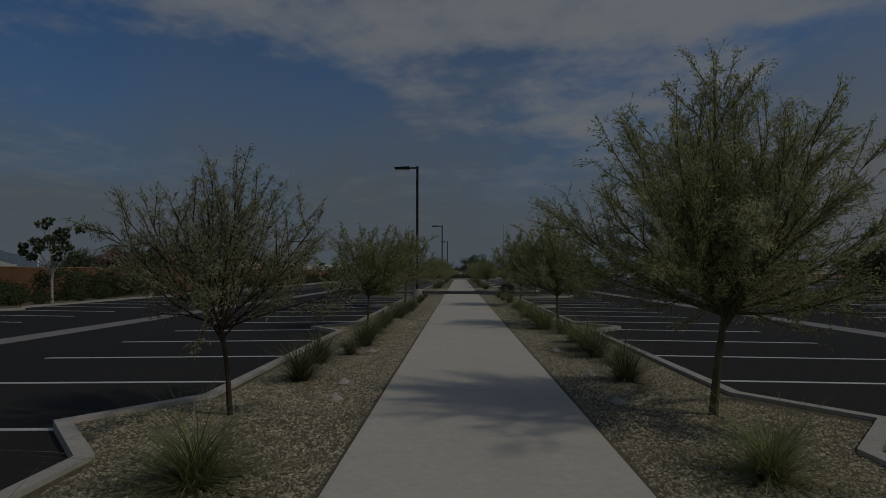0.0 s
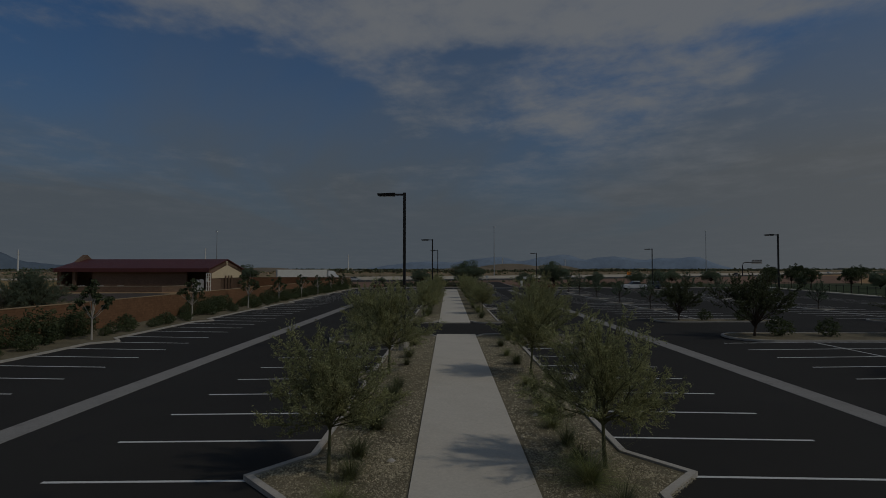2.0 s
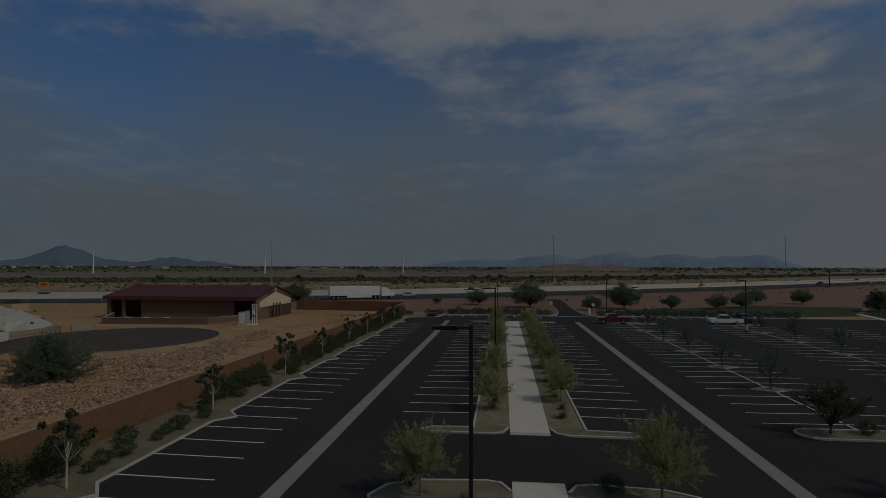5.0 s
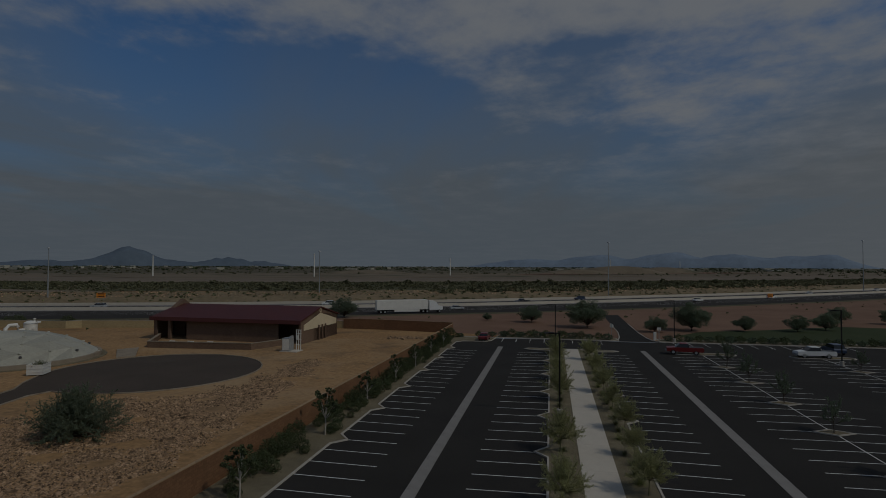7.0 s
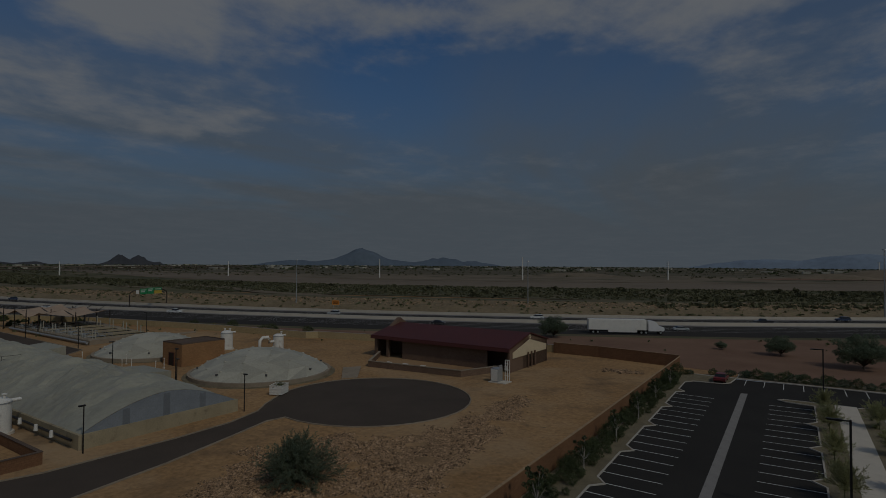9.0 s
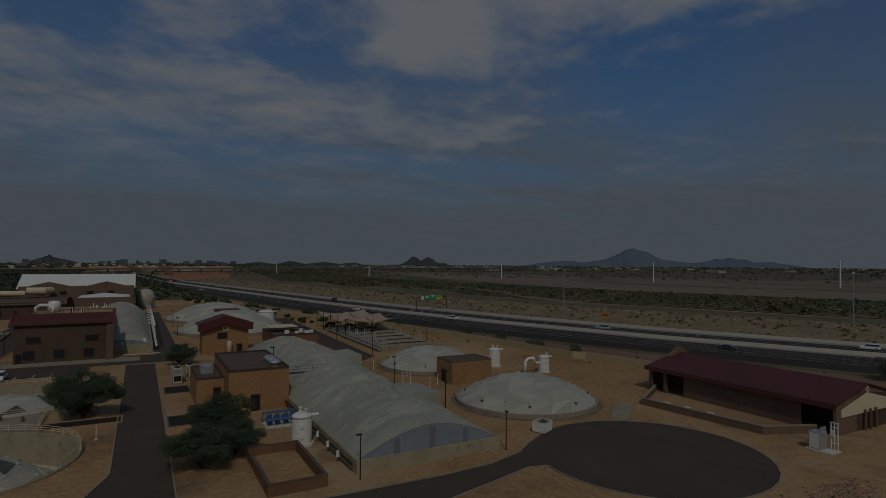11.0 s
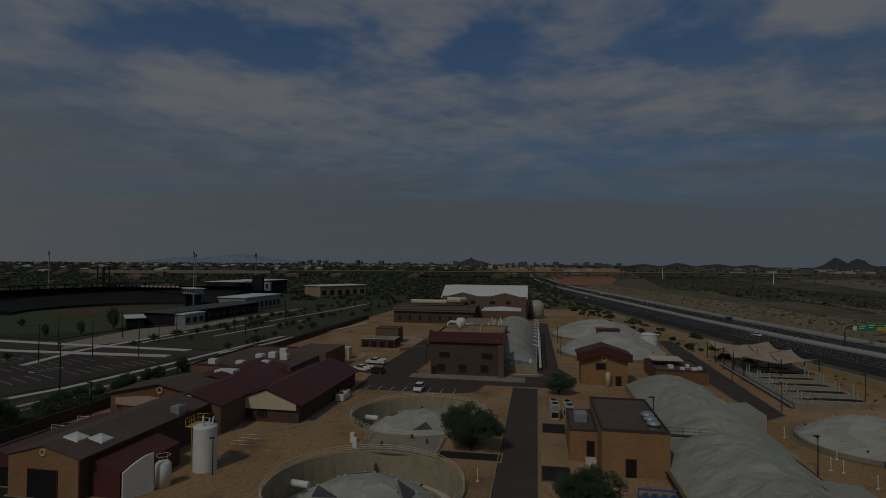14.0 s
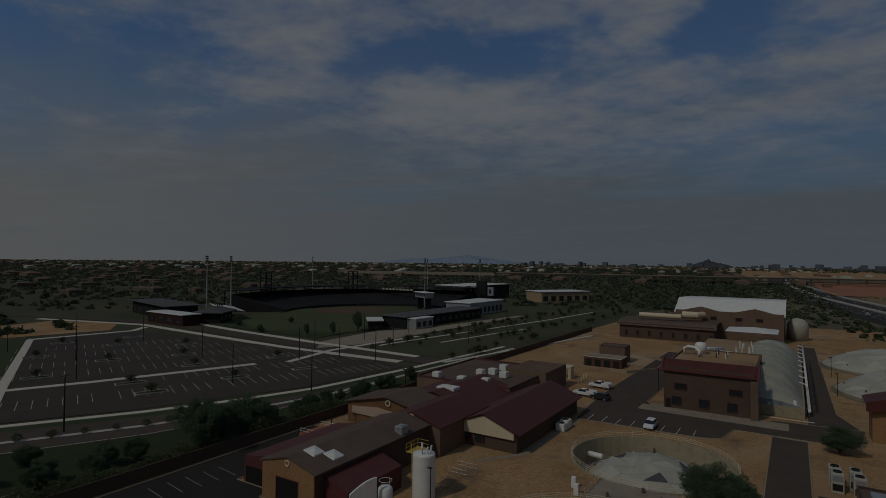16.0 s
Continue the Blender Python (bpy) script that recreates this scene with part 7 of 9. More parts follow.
part("rear_block", Sh().box(-250, 8.6, G, -196.2, 27.2, 7.0), "tanwall", hb)
for k in range(14):
    part("roof_pipe", Sh().tube([(-200 - 2.6 * k, 22 + 2 * math.sin(k), 7.0), (-200 - 2.6 * k, 22 + 2 * math.sin(k), 8.6 + 0.5 * (k % 3))], 0.16, 8), "white_metal", hb)
part("roof_duct", Sh().tube([(-198.5, 12, 7.6), (-205, 12.5, 8.6), (-214, 12.5, 8.2), (-220, 16, 7.6)], 0.6, 12), "white_metal", hb, "", True)
part("roof_plant", Sh().box(-206, 16.5, 7.0, -202, 19.5, 9.2, 0.1), "white_metal", hb)
part("canopy", Sh().add([(-262, 14, 10.4), (-262, 30, 10.4), (-246, 30, 10.4), (-246, 14, 10.4), (-254, 22, 11.6)], [(1, 0, 4), (2, 1, 4), (3, 2, 4), (0, 3, 4), (0, 1, 2, 3)]), "white_metal", hb)
apron_h = tagged(part("apron", Sh().prism([(-171, 5.0), (-164.8, 5.0), (-164.8, 28.6), (-171, 28.6)], G, G + 0.07), "old_concrete"), "pale concrete apron round the brown building", "paving", kind="structure")
apron_h.matrix_basis = PLANT

# things round the sunken tanks
br = thing("tank_bridge", "concrete walkway between the sunken tanks with pale railings", "walkway", at(-111.8, 14.5))
part("deck", Sh().box(-4.6, -6, 0, 4.4, 6.5, 0.2, 0.02), "old_concrete", br)
rl = Sh()
for y in (-6, 6.5):
    for z_ in (0.6, 1.1):
        rl.tube([(-4.4, y, z_), (4.4, y, z_)], 0.035, 5)
    for k in range(6):
        rl.tube([(-4.4 + 1.76 * k, y, 0), (-4.4 + 1.76 * k, y, 1.1)], 0.035, 5)
part("rail", rl, "cream", br, "pale tube railing")
for x, y in ((2.6, -7.2), (0.2, -8.4)):
    part("control_box", Sh().box(x - 0.3, y - 0.35, 0, x + 0.3, y + 0.35, 1.6, 0.04), "white_metal", br)
for x, y in ((-3, 1), (-1, 4), (1.5, -3)):
    part("valve", Sh().cyl(x, y, 0.2, 0.9, 0.25, 0.2, 10), "brown_roof", br)
# a flat dark plate with a raised rim, lying on the ground
og = thing("open_channel", "dark plate in a low frame beside the shade tree", "channel", at(-108.4, 26.2))
part("frame", Sh().band([(-1.7, -4.8), (1.7, -4.8), (1.7, 4.8), (-1.7, 4.8)], -0.25, 0, 0, 0.2, True), "yard", og)
part("grating", Sh().box(-1.7, -4.8, 0, 1.7, 4.8, 0.06), "pit_dark", og)
for (x, y) in ((-94.5, 13.6), (-129.3, 13.8)):
    sw = thing("tank_stair", "concrete stair block and pipe inside the sunken tank", "stair", at(x, y, 0))
    part("block", Sh().box(-13.0, -5.2, -4.15, -11.9, -2.2, -1.6, 0.03).box(-11.9, -5.2, -4.15, -11.2, -2.2, -2.8, 0.03), "old_concrete", sw)
    part("pipe", Sh().tube([(-4.5, -12.8, -2.2), (-4.0, -9.6, -2.2)], 0.5, 12), "white_metal", sw)
hand = solid("stand_pipe", Sh().cyl(0, 0, 0, 0.08, 0.22, n=12).cyl(0, 0, 0.08, 1.9, 0.055, n=8).cyl(0, 0, 1.7, 1.9, 0.09, n=8), "white_metal", "white stand pipe on a small pad", "pipe", at(-99, 28.4))
for x, y in ((-106.5, 82), (-108.2, 84.5), (-140, 96), (-118, 82.5), (-112, 80.5), (-112.8, 79.2), (-128, 79)):
    copy_thing(hand, at(x, y))

# aeration basins and their shade
bs = thing("aeration_basin", "long grey concrete basins with dark slots, railings and pipes", "basin", at(-170, 98))
part("deck", Sh().prism([(-30, -7.4), (20.6, -8.4), (17.6, 7.5), (-28, 13)], 0, 1.1), "old_concrete", bs, "stained concrete basin deck")
part("plinth", Sh().box(17.2, 7.5, 0, 18.4, 20, 0.35, 0.03), "old_concrete", bs)
for k in range(6):
    x = 15.5 - 7.4 * k
    # the deck is solid; a dark plate's colour stands in for each slot's depth
    part("slot", Sh().box(x - 1.4, -5.6, 1.1, x + 1.4, 7.4, 1.13), "pit_dark", bs, "dark plate in place of an open slot")
    part("slot_rim", Sh().box(x - 1.65, -5.8, 1.1, x - 1.4, 7.6, 1.45, 0.02).box(x + 1.4, -5.8, 1.1, x + 1.65, 7.6, 1.25, 0.02), "tank_wall", bs)
    rl = Sh()
    for yy in (-4.6, -2.2):
        for z_ in (1.65, 2.15):
            rl.tube([(x - 2.4, yy, z_), (x + 2.6, yy, z_)], 0.04, 4)
        for j in range(4):
            rl.tube([(x - 2.4 + 1.66 * j, yy, 1.1), (x - 2.4 + 1.66 * j, yy, 2.15)], 0.04, 4)
    part("rail", rl, "grey_metal", bs)
    for j, (dx, dy, hh) in enumerate(((1.7, -6.3, 3.4), (2.5, -6.0, 3.0), (-1.9, 6.2, 3.6), (-0.9, 6.6, 3.0))):
        part("air_pipe", Sh().cyl(x + dx, dy, 1.0, hh + 0.3 * ((k + j) % 3), 0.13, n=8), "dome", bs, "pale upright air pipe")
    part("pump", Sh().cyl(x - 2.0, -6.4, 1.1, 2.0, 0.38, 0.3, 10).box(x - 3.0, -6.8, 1.1, x - 2.5, -6.0, 1.9, 0.04), "grey_metal", bs)
    part("cross_pipe", Sh().tube([(x + 0.2, -6.9, 1.4), (x + 0.2, -3.0, 1.4), (x + 0.2, -2.6, 0.9)], 0.16, 8), "grey_metal", bs)
edge = Sh()
for z_ in (1.6, 2.15):
    edge.tube([(-29.5, -7.2, z_), (20.3, -8.2, z_)], 0.045, 5)
for k in range(26):
    edge.tube([(-29.5 + 1.99 * k, -7.2 - 0.04 * k, 1.1), (-29.5 + 1.99 * k, -7.2 - 0.04 * k, 2.15)], 0.04, 4)
part("edge_rail", edge, "dome", bs, "pale railing along the road")
part("main_pipe", Sh().tube([(-29, -7.9, 0.6), (20.5, -8.9, 0.6)], 0.3, 10), "grey_metal", bs)
sd = thing("shade_canopy", "tan fabric shade sails on dark steel posts", "canopy", at(-197.5, 95))
for k in range(4):
    for j0 in range(2):
        x0, y0 = -14 + 8 * k, -5 + 9 * j0
        hi = [[5.9 if (k + a_ + j0 + b_) % 2 == 0 else 4.3 for b_ in range(2)] for a_ in range(2)]
        sail = Sh()
        n = 8
        for i in range(n + 1):
            for j in range(n + 1):
                u, w = i / n, j / n
                z_ = hi[0][0] * (1 - u) * (1 - w) + hi[1][0] * u * (1 - w) + hi[0][1] * (1 - u) * w + hi[1][1] * u * w
                bow = 0.5 * (math.sin(math.pi * u) * (abs(2 * w - 1) ** 4) + math.sin(math.pi * w) * (abs(2 * u - 1) ** 4))
                sail.v.append((x0 + 8 * (u + (0.5 - u) * 0.08 * math.sin(math.pi * w)), y0 + 9 * (w + (0.5 - w) * 0.06 * math.sin(math.pi * u)), z_ - 0.3 * bow))
        for i in range(n):
            for j in range(n):
                q = i * (n + 1) + j
                sail.f.append((q, q + n + 1, q + n + 2, q + 1))
        part("sail", sail, "fabric", sd, "tan fabric sail", True)
for k in range(5):
    for y in (-5, 4, 13):
        part("post", Sh().cyl(-14 + 8 * k, y, 0, 5.6, 0.13, n=8), "bronze", sd)
        if k < 4 and y != 4:
            part("strut", Sh().tube([(-14 + 8 * k, y, 4.8), (-12 + 8 * k, y * 1.12, 6.6)], 0.08, 6), "dark_metal", sd)

# yard beyond the parked trucks
yd = tagged(part("paving_3", Sh().prism([(-246, -37), (-205, -36), (-203, -9), (-214, -2), (-246, -4)], G, G + 0.04), "yard"), "bare tan yard behind the parked trucks", "paving", kind="structure")
yd.matrix_basis = PLANT
sa = flat("pump_shed", -216.5, -209.5, -24.2, -12, 2.9, "dark_block", "low dark shed with a pale roof edge", roof="old_concrete", cap="cream", par=0.15)
for k in range(4):
    opening(sa, "door", -209.45, -22.6 + 3.0 * k, G, 1.9, 2.3, "+x", "dark_metal")
flat("pump_shed", -227, -219.5, -22, -13.5, 5.2, "brown_block", "dark red-brown shed behind the low shed", cap="red_trim", par=0.25)
low_wall = solid("yard_wall", Sh().band([(-204, -9), (-214, -2), (-232, -2.5), (-236, -10)], -0.15, 0.15, G, 0.75), "old_concrete", "low pale yard wall", "wall", PLANT)
hdr = thing("loading_stand", "cream concrete stand with bollards", "stand", at(-187, -22.5))
part("frame", Sh().box(-1.5, -2.2, 0, 1.5, -1.4, 3.2).box(-1.5, 1.4, 0, 1.5, 2.2, 3.2).box(-1.6, -2.3, 3.2, 1.6, 2.3, 3.6), "cream", hdr)
for k in range(7):
    part("bollard", Sh().cyl(-3 + 1.2 * k, 5.4 + 0.5 * (k % 2), 0, 1.4, 0.14, n=8), "cream", hdr)
for x, y, s in ((-140, -5.4, 1.0), (-137.6, -5.4, 0.9)):
    g_ = thing("condenser", "pale condenser unit on a pad beside the office", "air unit", at(x, y), "condensers")
    part("case", Sh().box(-1.0, -0.9, 0.1, 1.0, 0.9, 1.7 * s, 0.06), "white_metal", g_)
    part("fan", Sh().cyl(0, 0, 1.7 * s, 1.78 * s, 0.6, n=16), "dark_metal", g_)
path_c = tagged(part("paving_2", Sh().band([(-113, -11.5), (-120.5, -6.2), (-147, -5.0)], -0.6, 0.6, G, G + 0.035), "old_concrete"), "pale concrete path across the yard", "paving", kind="structure")
path_c.matrix_basis = PLANT
for k in range(8):
    y = -3.5 + 3.0 * k
    ln = tagged(part("stall_mark_%d" % (k + 1), Sh().box(-153, y - 0.05, G + 0.045, -148.3, y + 0.05, G + 0.055), "paint"), "white painted stall line in the yard", "road marking", kind="structure")
    ln.matrix_basis = PLANT


# ---- vehicles ----
def wheels(t, xs, w, r, z=0.0):
    for x in xs:
        for sgn in (-1, 1):
            wh = part("wheel", Sh().tube([(x, sgn * (w - 0.22), z + r), (x, sgn * w, z + r)], r, 16), "rubber", t)
            part("rim", Sh().tube([(x, sgn * (w - 0.05), z + r), (x, sgn * (w + 0.015), z + r)], r * 0.58, 12), "grey_metal", wh)


PAINTS = {}


def paint_of(name, c):
    if name not in PAINTS:
        PAINTS[name] = mat("car_" + name, c, tuple(v * 0.92 for v in c), 0.8, 10, 0.3, 0.0, speck=0.03)
    return PAINTS[name]


def hull(prof, w, top_w=None):
    """A car body from a side outline; w: half width below, top_w: half width along the roof."""
    s = Sh()
    n = len(prof)
    zmax = max(z for _, z in prof)
    zlow = min(z for _, z in prof)
    for sgn in (-1, 1):
        for x, z in prof:
            k = max(0, (z - (zlow + 0.55 * (zmax - zlow))) / (0.45 * (zmax - zlow)))
            s.v.append((x, sgn * (w + ((top_w or w) - w) * k), z))
    s.f += [tuple(range(n)), tuple(range(2 * n - 1, n - 1, -1))]
    s.f += [(i, n + i, n + (i + 1) % n, (i + 1) % n) for i in range(n)]
    return s


def glass_box(t, x0, x1, w, z0, z1, slope0, slope1):
    s = Sh().add([(x0, -w, z0), (x1, -w, z0), (x1, w, z0), (x0, w, z0), (x0 + slope0, -w * 0.86, z1), (x1 - slope1, -w * 0.86, z1), (x1 - slope1, w * 0.86, z1), (x0 + slope0, w * 0.86, z1)],
                 [(0, 1, 5, 4), (1, 2, 6, 5), (2, 3, 7, 6), (3, 0, 4, 7), (4, 5, 6, 7)])
    return part("window", s, "glass", t)


def car(m, col, label, group=""):
    t = thing("car", label, "car", m, group)
    p = paint_of(*col)
    part("body", hull([(-2.2, 0.35), (2.2, 0.35), (2.28, 0.6), (2.2, 0.78), (1.2, 0.93), (-1.9, 0.98), (-2.25, 0.85), (-2.3, 0.55)], 0.9), p, t)
    glass_box(t, -1.75, 1.15, 0.82, 0.93, 1.4, 0.55, 0.75)
    part("roof", Sh().box(-1.15, -0.68, 1.4, 0.35, 0.68, 1.46, 0.03), p, t)
    wheels(t, (-1.38, 1.4), 0.9, 0.33)
    for y in (-0.65, 0.65):
        part("headlight", Sh().box(2.2, y - 0.18, 0.62, 2.29, y + 0.18, 0.76), "white_metal", t)
        part("tail_light", Sh().box(-2.31, y - 0.16, 0.7, -2.24, y + 0.16, 0.86), "red_trim", t)
    return t


def suv(m, col, label, group=""):
    t = thing("car", label, "car", m, group)
    p = paint_of(*col)
    part("body", hull([(-2.3, 0.4), (2.3, 0.4), (2.35, 0.7), (2.25, 0.95), (1.2, 1.08), (-2.2, 1.1), (-2.35, 0.9)], 0.95), p, t)
    glass_box(t, -2.15, 1.2, 0.88, 1.08, 1.65, 0.3, 0.7)
    part("roof", Sh().box(-1.8, -0.74, 1.65, 0.45, 0.74, 1.73, 0.04), p, t)
    wheels(t, (-1.4, 1.45), 0.95, 0.37)
    return t


def pickup(m, col, label, group="", box_=False):
    t = thing("pickup_truck", label, "truck", m, group)
    p = paint_of(*col)
    part("body", hull([(-2.9, 0.5), (2.8, 0.5), (2.9, 0.8), (2.8, 1.1), (1.5, 1.2), (-0.6, 1.22), (-2.95, 1.2), (-3.0, 0.7)], 0.97), p, t)
    glass_box(t, -0.7, 1.5, 0.9, 1.2, 1.8, 0.2, 0.7)
    part("roof", Sh().box(-0.5, -0.78, 1.8, 0.8, 0.78, 1.88, 0.04), p, t)
    part("bed", Sh().box(-2.85, -0.78, 1.2, -0.75, 0.78, 1.225), "dark_metal", t, "dark bed liner")
    if box_:
        for sgn in (-1, 1):
            part("tool_box", Sh().box(-2.9, sgn * 0.97 - 0.22, 1.0, -0.8, sgn * 0.97 + 0.12, 1.65, 0.03), p, t)
    part("bumper", Sh().box(2.8, -0.9, 0.5, 3.0, 0.9, 0.75, 0.04), "grey_metal", t)
    wheels(t, (-1.75, 1.85), 0.97, 0.4)
    return t


WHITE, RED, SILVER, DARK, BLUE = ("white", (0.72, 0.72, 0.71)), ("red", (0.17, 0.02, 0.02)), ("silver", (0.42, 0.43, 0.44)), ("dark", (0.03, 0.03, 0.035)), ("blue", (0.04, 0.06, 0.11))
pickup(pose(39.0, 123.6, G + 0.02, 0, 0, 182), WHITE, "white pickup truck parked in the car park")
pickup(pose(18.9, 123.4, G + 0.02, 0, 0, 175), RED, "dark red pickup truck parked in the car park")
car(pose(-16.6, 133.9, G + 0.02, 0, 0, 88), RED, "dark red car parked at the end of the lot")
suv(pose(44.5, 129.5, G + 0.02, 0, 0, 90), BLUE, "dark blue car parked in the car park")
suv(at(-149.6, 9.3, G + 0.05, 0), WHITE, "white car parked in a stall of the yard")
pickup(at(-168.4, -10.6, G + 0.05, 262), WHITE, "white utility truck parked in the yard", box_=True)
pickup(at(-179.5, -10.0, G + 0.05, 262), WHITE, "white utility truck parked in the yard", box_=True)
suv(at(-167, -6.2, G + 0.05, 262), DARK, "dark car parked in the yard")


def on_road(s_, w):
    """Place and heading on the highway: metres along from the west end, metres to the left of its middle."""
    for a, b in zip(MID, MID[1:]):
        d = math.dist(a, b)
        if s_ <= d:
            break
        s_ -= d
    ux, uy = (b[0] - a[0]) / d, (b[1] - a[1]) / d
    return (a[0] + ux * s_ - uy * w, a[1] + uy * s_ + ux * w, math.degrees(math.atan2(uy, ux)))


cols = (WHITE, SILVER, DARK, WHITE, SILVER, DARK, BLUE, WHITE)
s_ = 700.0
k = 0
while s_ < 2250:
    w = (-8.0, 7.3, -14.7, 10.9, -18.4, 3.6, 14.3, -11.2)[k % 8]
    x, y, a = on_road(s_, w)
    (car, suv, car, pickup, suv)[k % 5](pose(x, y, G + 0.07, 0, 0, a if w < 0 else a + 180), cols[k % 8], ("%s %s driving on the highway" % (cols[k % 8][0], ("car", "car", "car", "pickup truck", "car")[k % 5])), "highway traffic")
    s_ += rr.uniform(28, 62) if s_ > 1250 else rr.uniform(55, 110)
    k += 1
x, y, a = on_road(1590, -12.9)
semi = thing("semi_truck", "white tractor pulling a long white box trailer on the highway", "truck", pose(-46, 191.5, G + 0.07, 0, 0, 27))
part("trailer", Sh().box(-11.5, -1.3, 1.15, 4.6, 1.3, 4.1, 0.05), "white_metal", semi, "white box trailer")
part("skirt", Sh().box(-6, -1.25, 0.5, 2, -1.2, 1.15), "white_metal", semi)
part("cab", hull([(5.2, 0.9), (9.4, 0.9), (9.6, 1.3), (9.5, 2.0), (8.2, 2.2), (7.5, 3.3), (6.8, 3.7), (5.2, 3.8)], 1.2), paint_of(*WHITE), semi)
part("window", Sh().add([(8.15, -1.05, 2.25), (8.15, 1.05, 2.25), (7.55, 1.0, 3.2), (7.55, -1.0, 3.2)], [(0, 1, 2, 3)]), "glass", semi)
part("chassis", Sh().box(-11.2, -0.5, 0.7, 9.0, 0.5, 1.15), "dark_metal", semi)
wheels(semi, (-10.2, -8.9, 3.2, 4.5, 8.5), 1.25, 0.5)

# ---- signs ----
x, y, a = on_road(1238, 0)
gt = thing("sign_gantry", "highway gantry with green and yellow direction panels", "sign", pose(-247, 166.5, G, 0, 0, a + 90))
gt.scale = (0.64, 1, 1.0)
part("post", Sh().tube([(-14, 0, 0), (-14, 0, 5.4), (-13.2, 0, 6.6), (-11, 0, 7.2)], 0.25, 8), "bronze", gt)
part("post", Sh().tube([(16, 0, 0), (16, 0, 5.4), (15.2, 0, 6.6), (13, 0, 7.2)], 0.25, 8), "bronze", gt)
part("beam", Sh().tube([(-11, 0, 7.2), (13, 0, 7.2)], 0.22, 8).tube([(-11, 0, 6.3), (13, 0, 6.3)], 0.15, 8), "bronze", gt)
for x0, x1, z0, z1, mt_ in ((-6.5, -1.0, 5.6, 8.0, "green_sign"), (-0.6, 4.4, 5.6, 8.3, "green_sign"), (5.0, 11.0, 5.6, 7.0, "yellow"), (5.0, 11.0, 7.05, 8.3, "green_sign"), (-9.5, -7.2, 5.8, 7.4, "white_metal")):
    pn = part("panel", Sh().box(x0, -0.35, z0, x1, -0.25, z1), mt_, gt)
    if mt_ == "green_sign":
        for j in range(2):
            part("lettering", Sh().box(x0 + 0.5, -0.37, z1 - 0.75 - 0.75 * j if z1 - z0 > 1.5 else z0 + 0.4, x1 - 0.6 - 0.9 * j, -0.352, z1 - 0.45 - 0.75 * j if z1 - z0 > 1.5 else z0 + 0.75), "white_metal", pn)
os_ = thing("work_sign", "orange road work sign on two posts", "sign", pose(-163, 196, 1.6, 0, 0, 20), "orange signs")
part("post", Sh().box(-1.0, -0.05, 0, -0.9, 0.05, 1.6), "grey_metal", os_)
part("post", Sh().box(0.9, -0.05, 0, 1.0, 0.05, 1.6), "grey_metal", os_)
part("panel", Sh().box(-1.5, -0.1, 1.2, 1.5, -0.05, 2.9), "orange_sign", os_)
for z_ in (1.5, 2.05, 2.5):
    part("lettering", Sh().box(-1.1, -0.115, z_, 1.1, -0.1, z_ + 0.22), "dark_metal", os_)
copy_thing(os_, pose(92, 292, 0, 0, 0, 30))
st = thing("stop_sign", "red stop sign on a steel post by the exit", "sign", pose(9.0, 143, G, 0, 0, 0))
part("post", Sh().box(-0.04, -0.04, 0, 0.04, 0.04, 2.9), "grey_metal", st)
part("panel", Sh().tube([(0, 0.05, 2.5), (0, 0.09, 2.5)], 0.42, 8), "white_metal", st)
gate = thing("gate_post", "white automatic gate post at the exit", "gate", pose(17.2, 141, G))
part("case", Sh().box(-0.25, -0.3, 0, 0.25, 0.3, 1.6, 0.04), "white_metal", gate)
part("post", Sh().cyl(0.8, 0, 0, 2.6, 0.06, n=8), "grey_metal", gate)
part("plate", Sh().box(0.45, -0.05, 2.0, 1.15, 0.0, 2.6), "white_metal", gate)

# tall masts along the highway and poles by the river
for x, y, h in ((-103.4, 252, 21), (23, 292, 26), (172, 380, 30), (-190, 200, 21)):
    mst = thing("high_mast", "thin tall grey lighting mast beside the highway", "mast", pose(x, y, G), "highway masts")
    part("pole", Sh().cyl(0, 0, 0, h, 0.28, 0.12, 8), "grey_metal", mst)
    part("crown", Sh().cyl(0, 0, h - 0.2, h + 0.2, 0.7, 0.5, 10), "grey_metal", mst)
for x, y, h in ((-876, 402, 19), (-673, 526, 21), (-470, 608, 25), (-284, 652, 28), (-142, 790, 24), (106, 1100, 26), (260, 1250, 26), (-1080, 300, 19)):
    mst = thing("power_pole", "tall pale power pole on the river plain", "pole", pose(x, y, 0.3), "river power poles")
    part("pole", Sh().cyl(0, 0, 0, h, 0.9, 0.5, 8), "white_metal", mst)
    for z_ in (0.78, 0.88, 0.97):
        part("arm", Sh().box(-2.2, -0.15, h * z_, 2.2, 0.15, h * z_ + 0.3), "grey_metal", mst)

# iron fence along the east lawn
fence = thing("lawn_fence", "dark iron picket fence beside the lawn", "fence", None)
FL = [(66.6, 60), (70.2, 95), (77.2, 137.6), (79.6, 150)]
for z_ in (0.25, 1.25):
    part("rail", Sh().band(FL, -0.02, 0.02, z_, z_ + 0.05), "dark_metal", fence)
post_me = mesh(Sh().box(-0.04, -0.04, 0, 0.04, 0.04, 1.5), "dark_metal")
for a_, b_ in zip(FL, FL[1:]):
    n_ = int(math.dist(a_, b_) / 2.4)
    for i in range(n_):
        part("post", post_me, None, fence).location = (a_[0] + (b_[0] - a_[0]) * i / n_, a_[1] + (b_[1] - a_[1]) * i / n_, G)
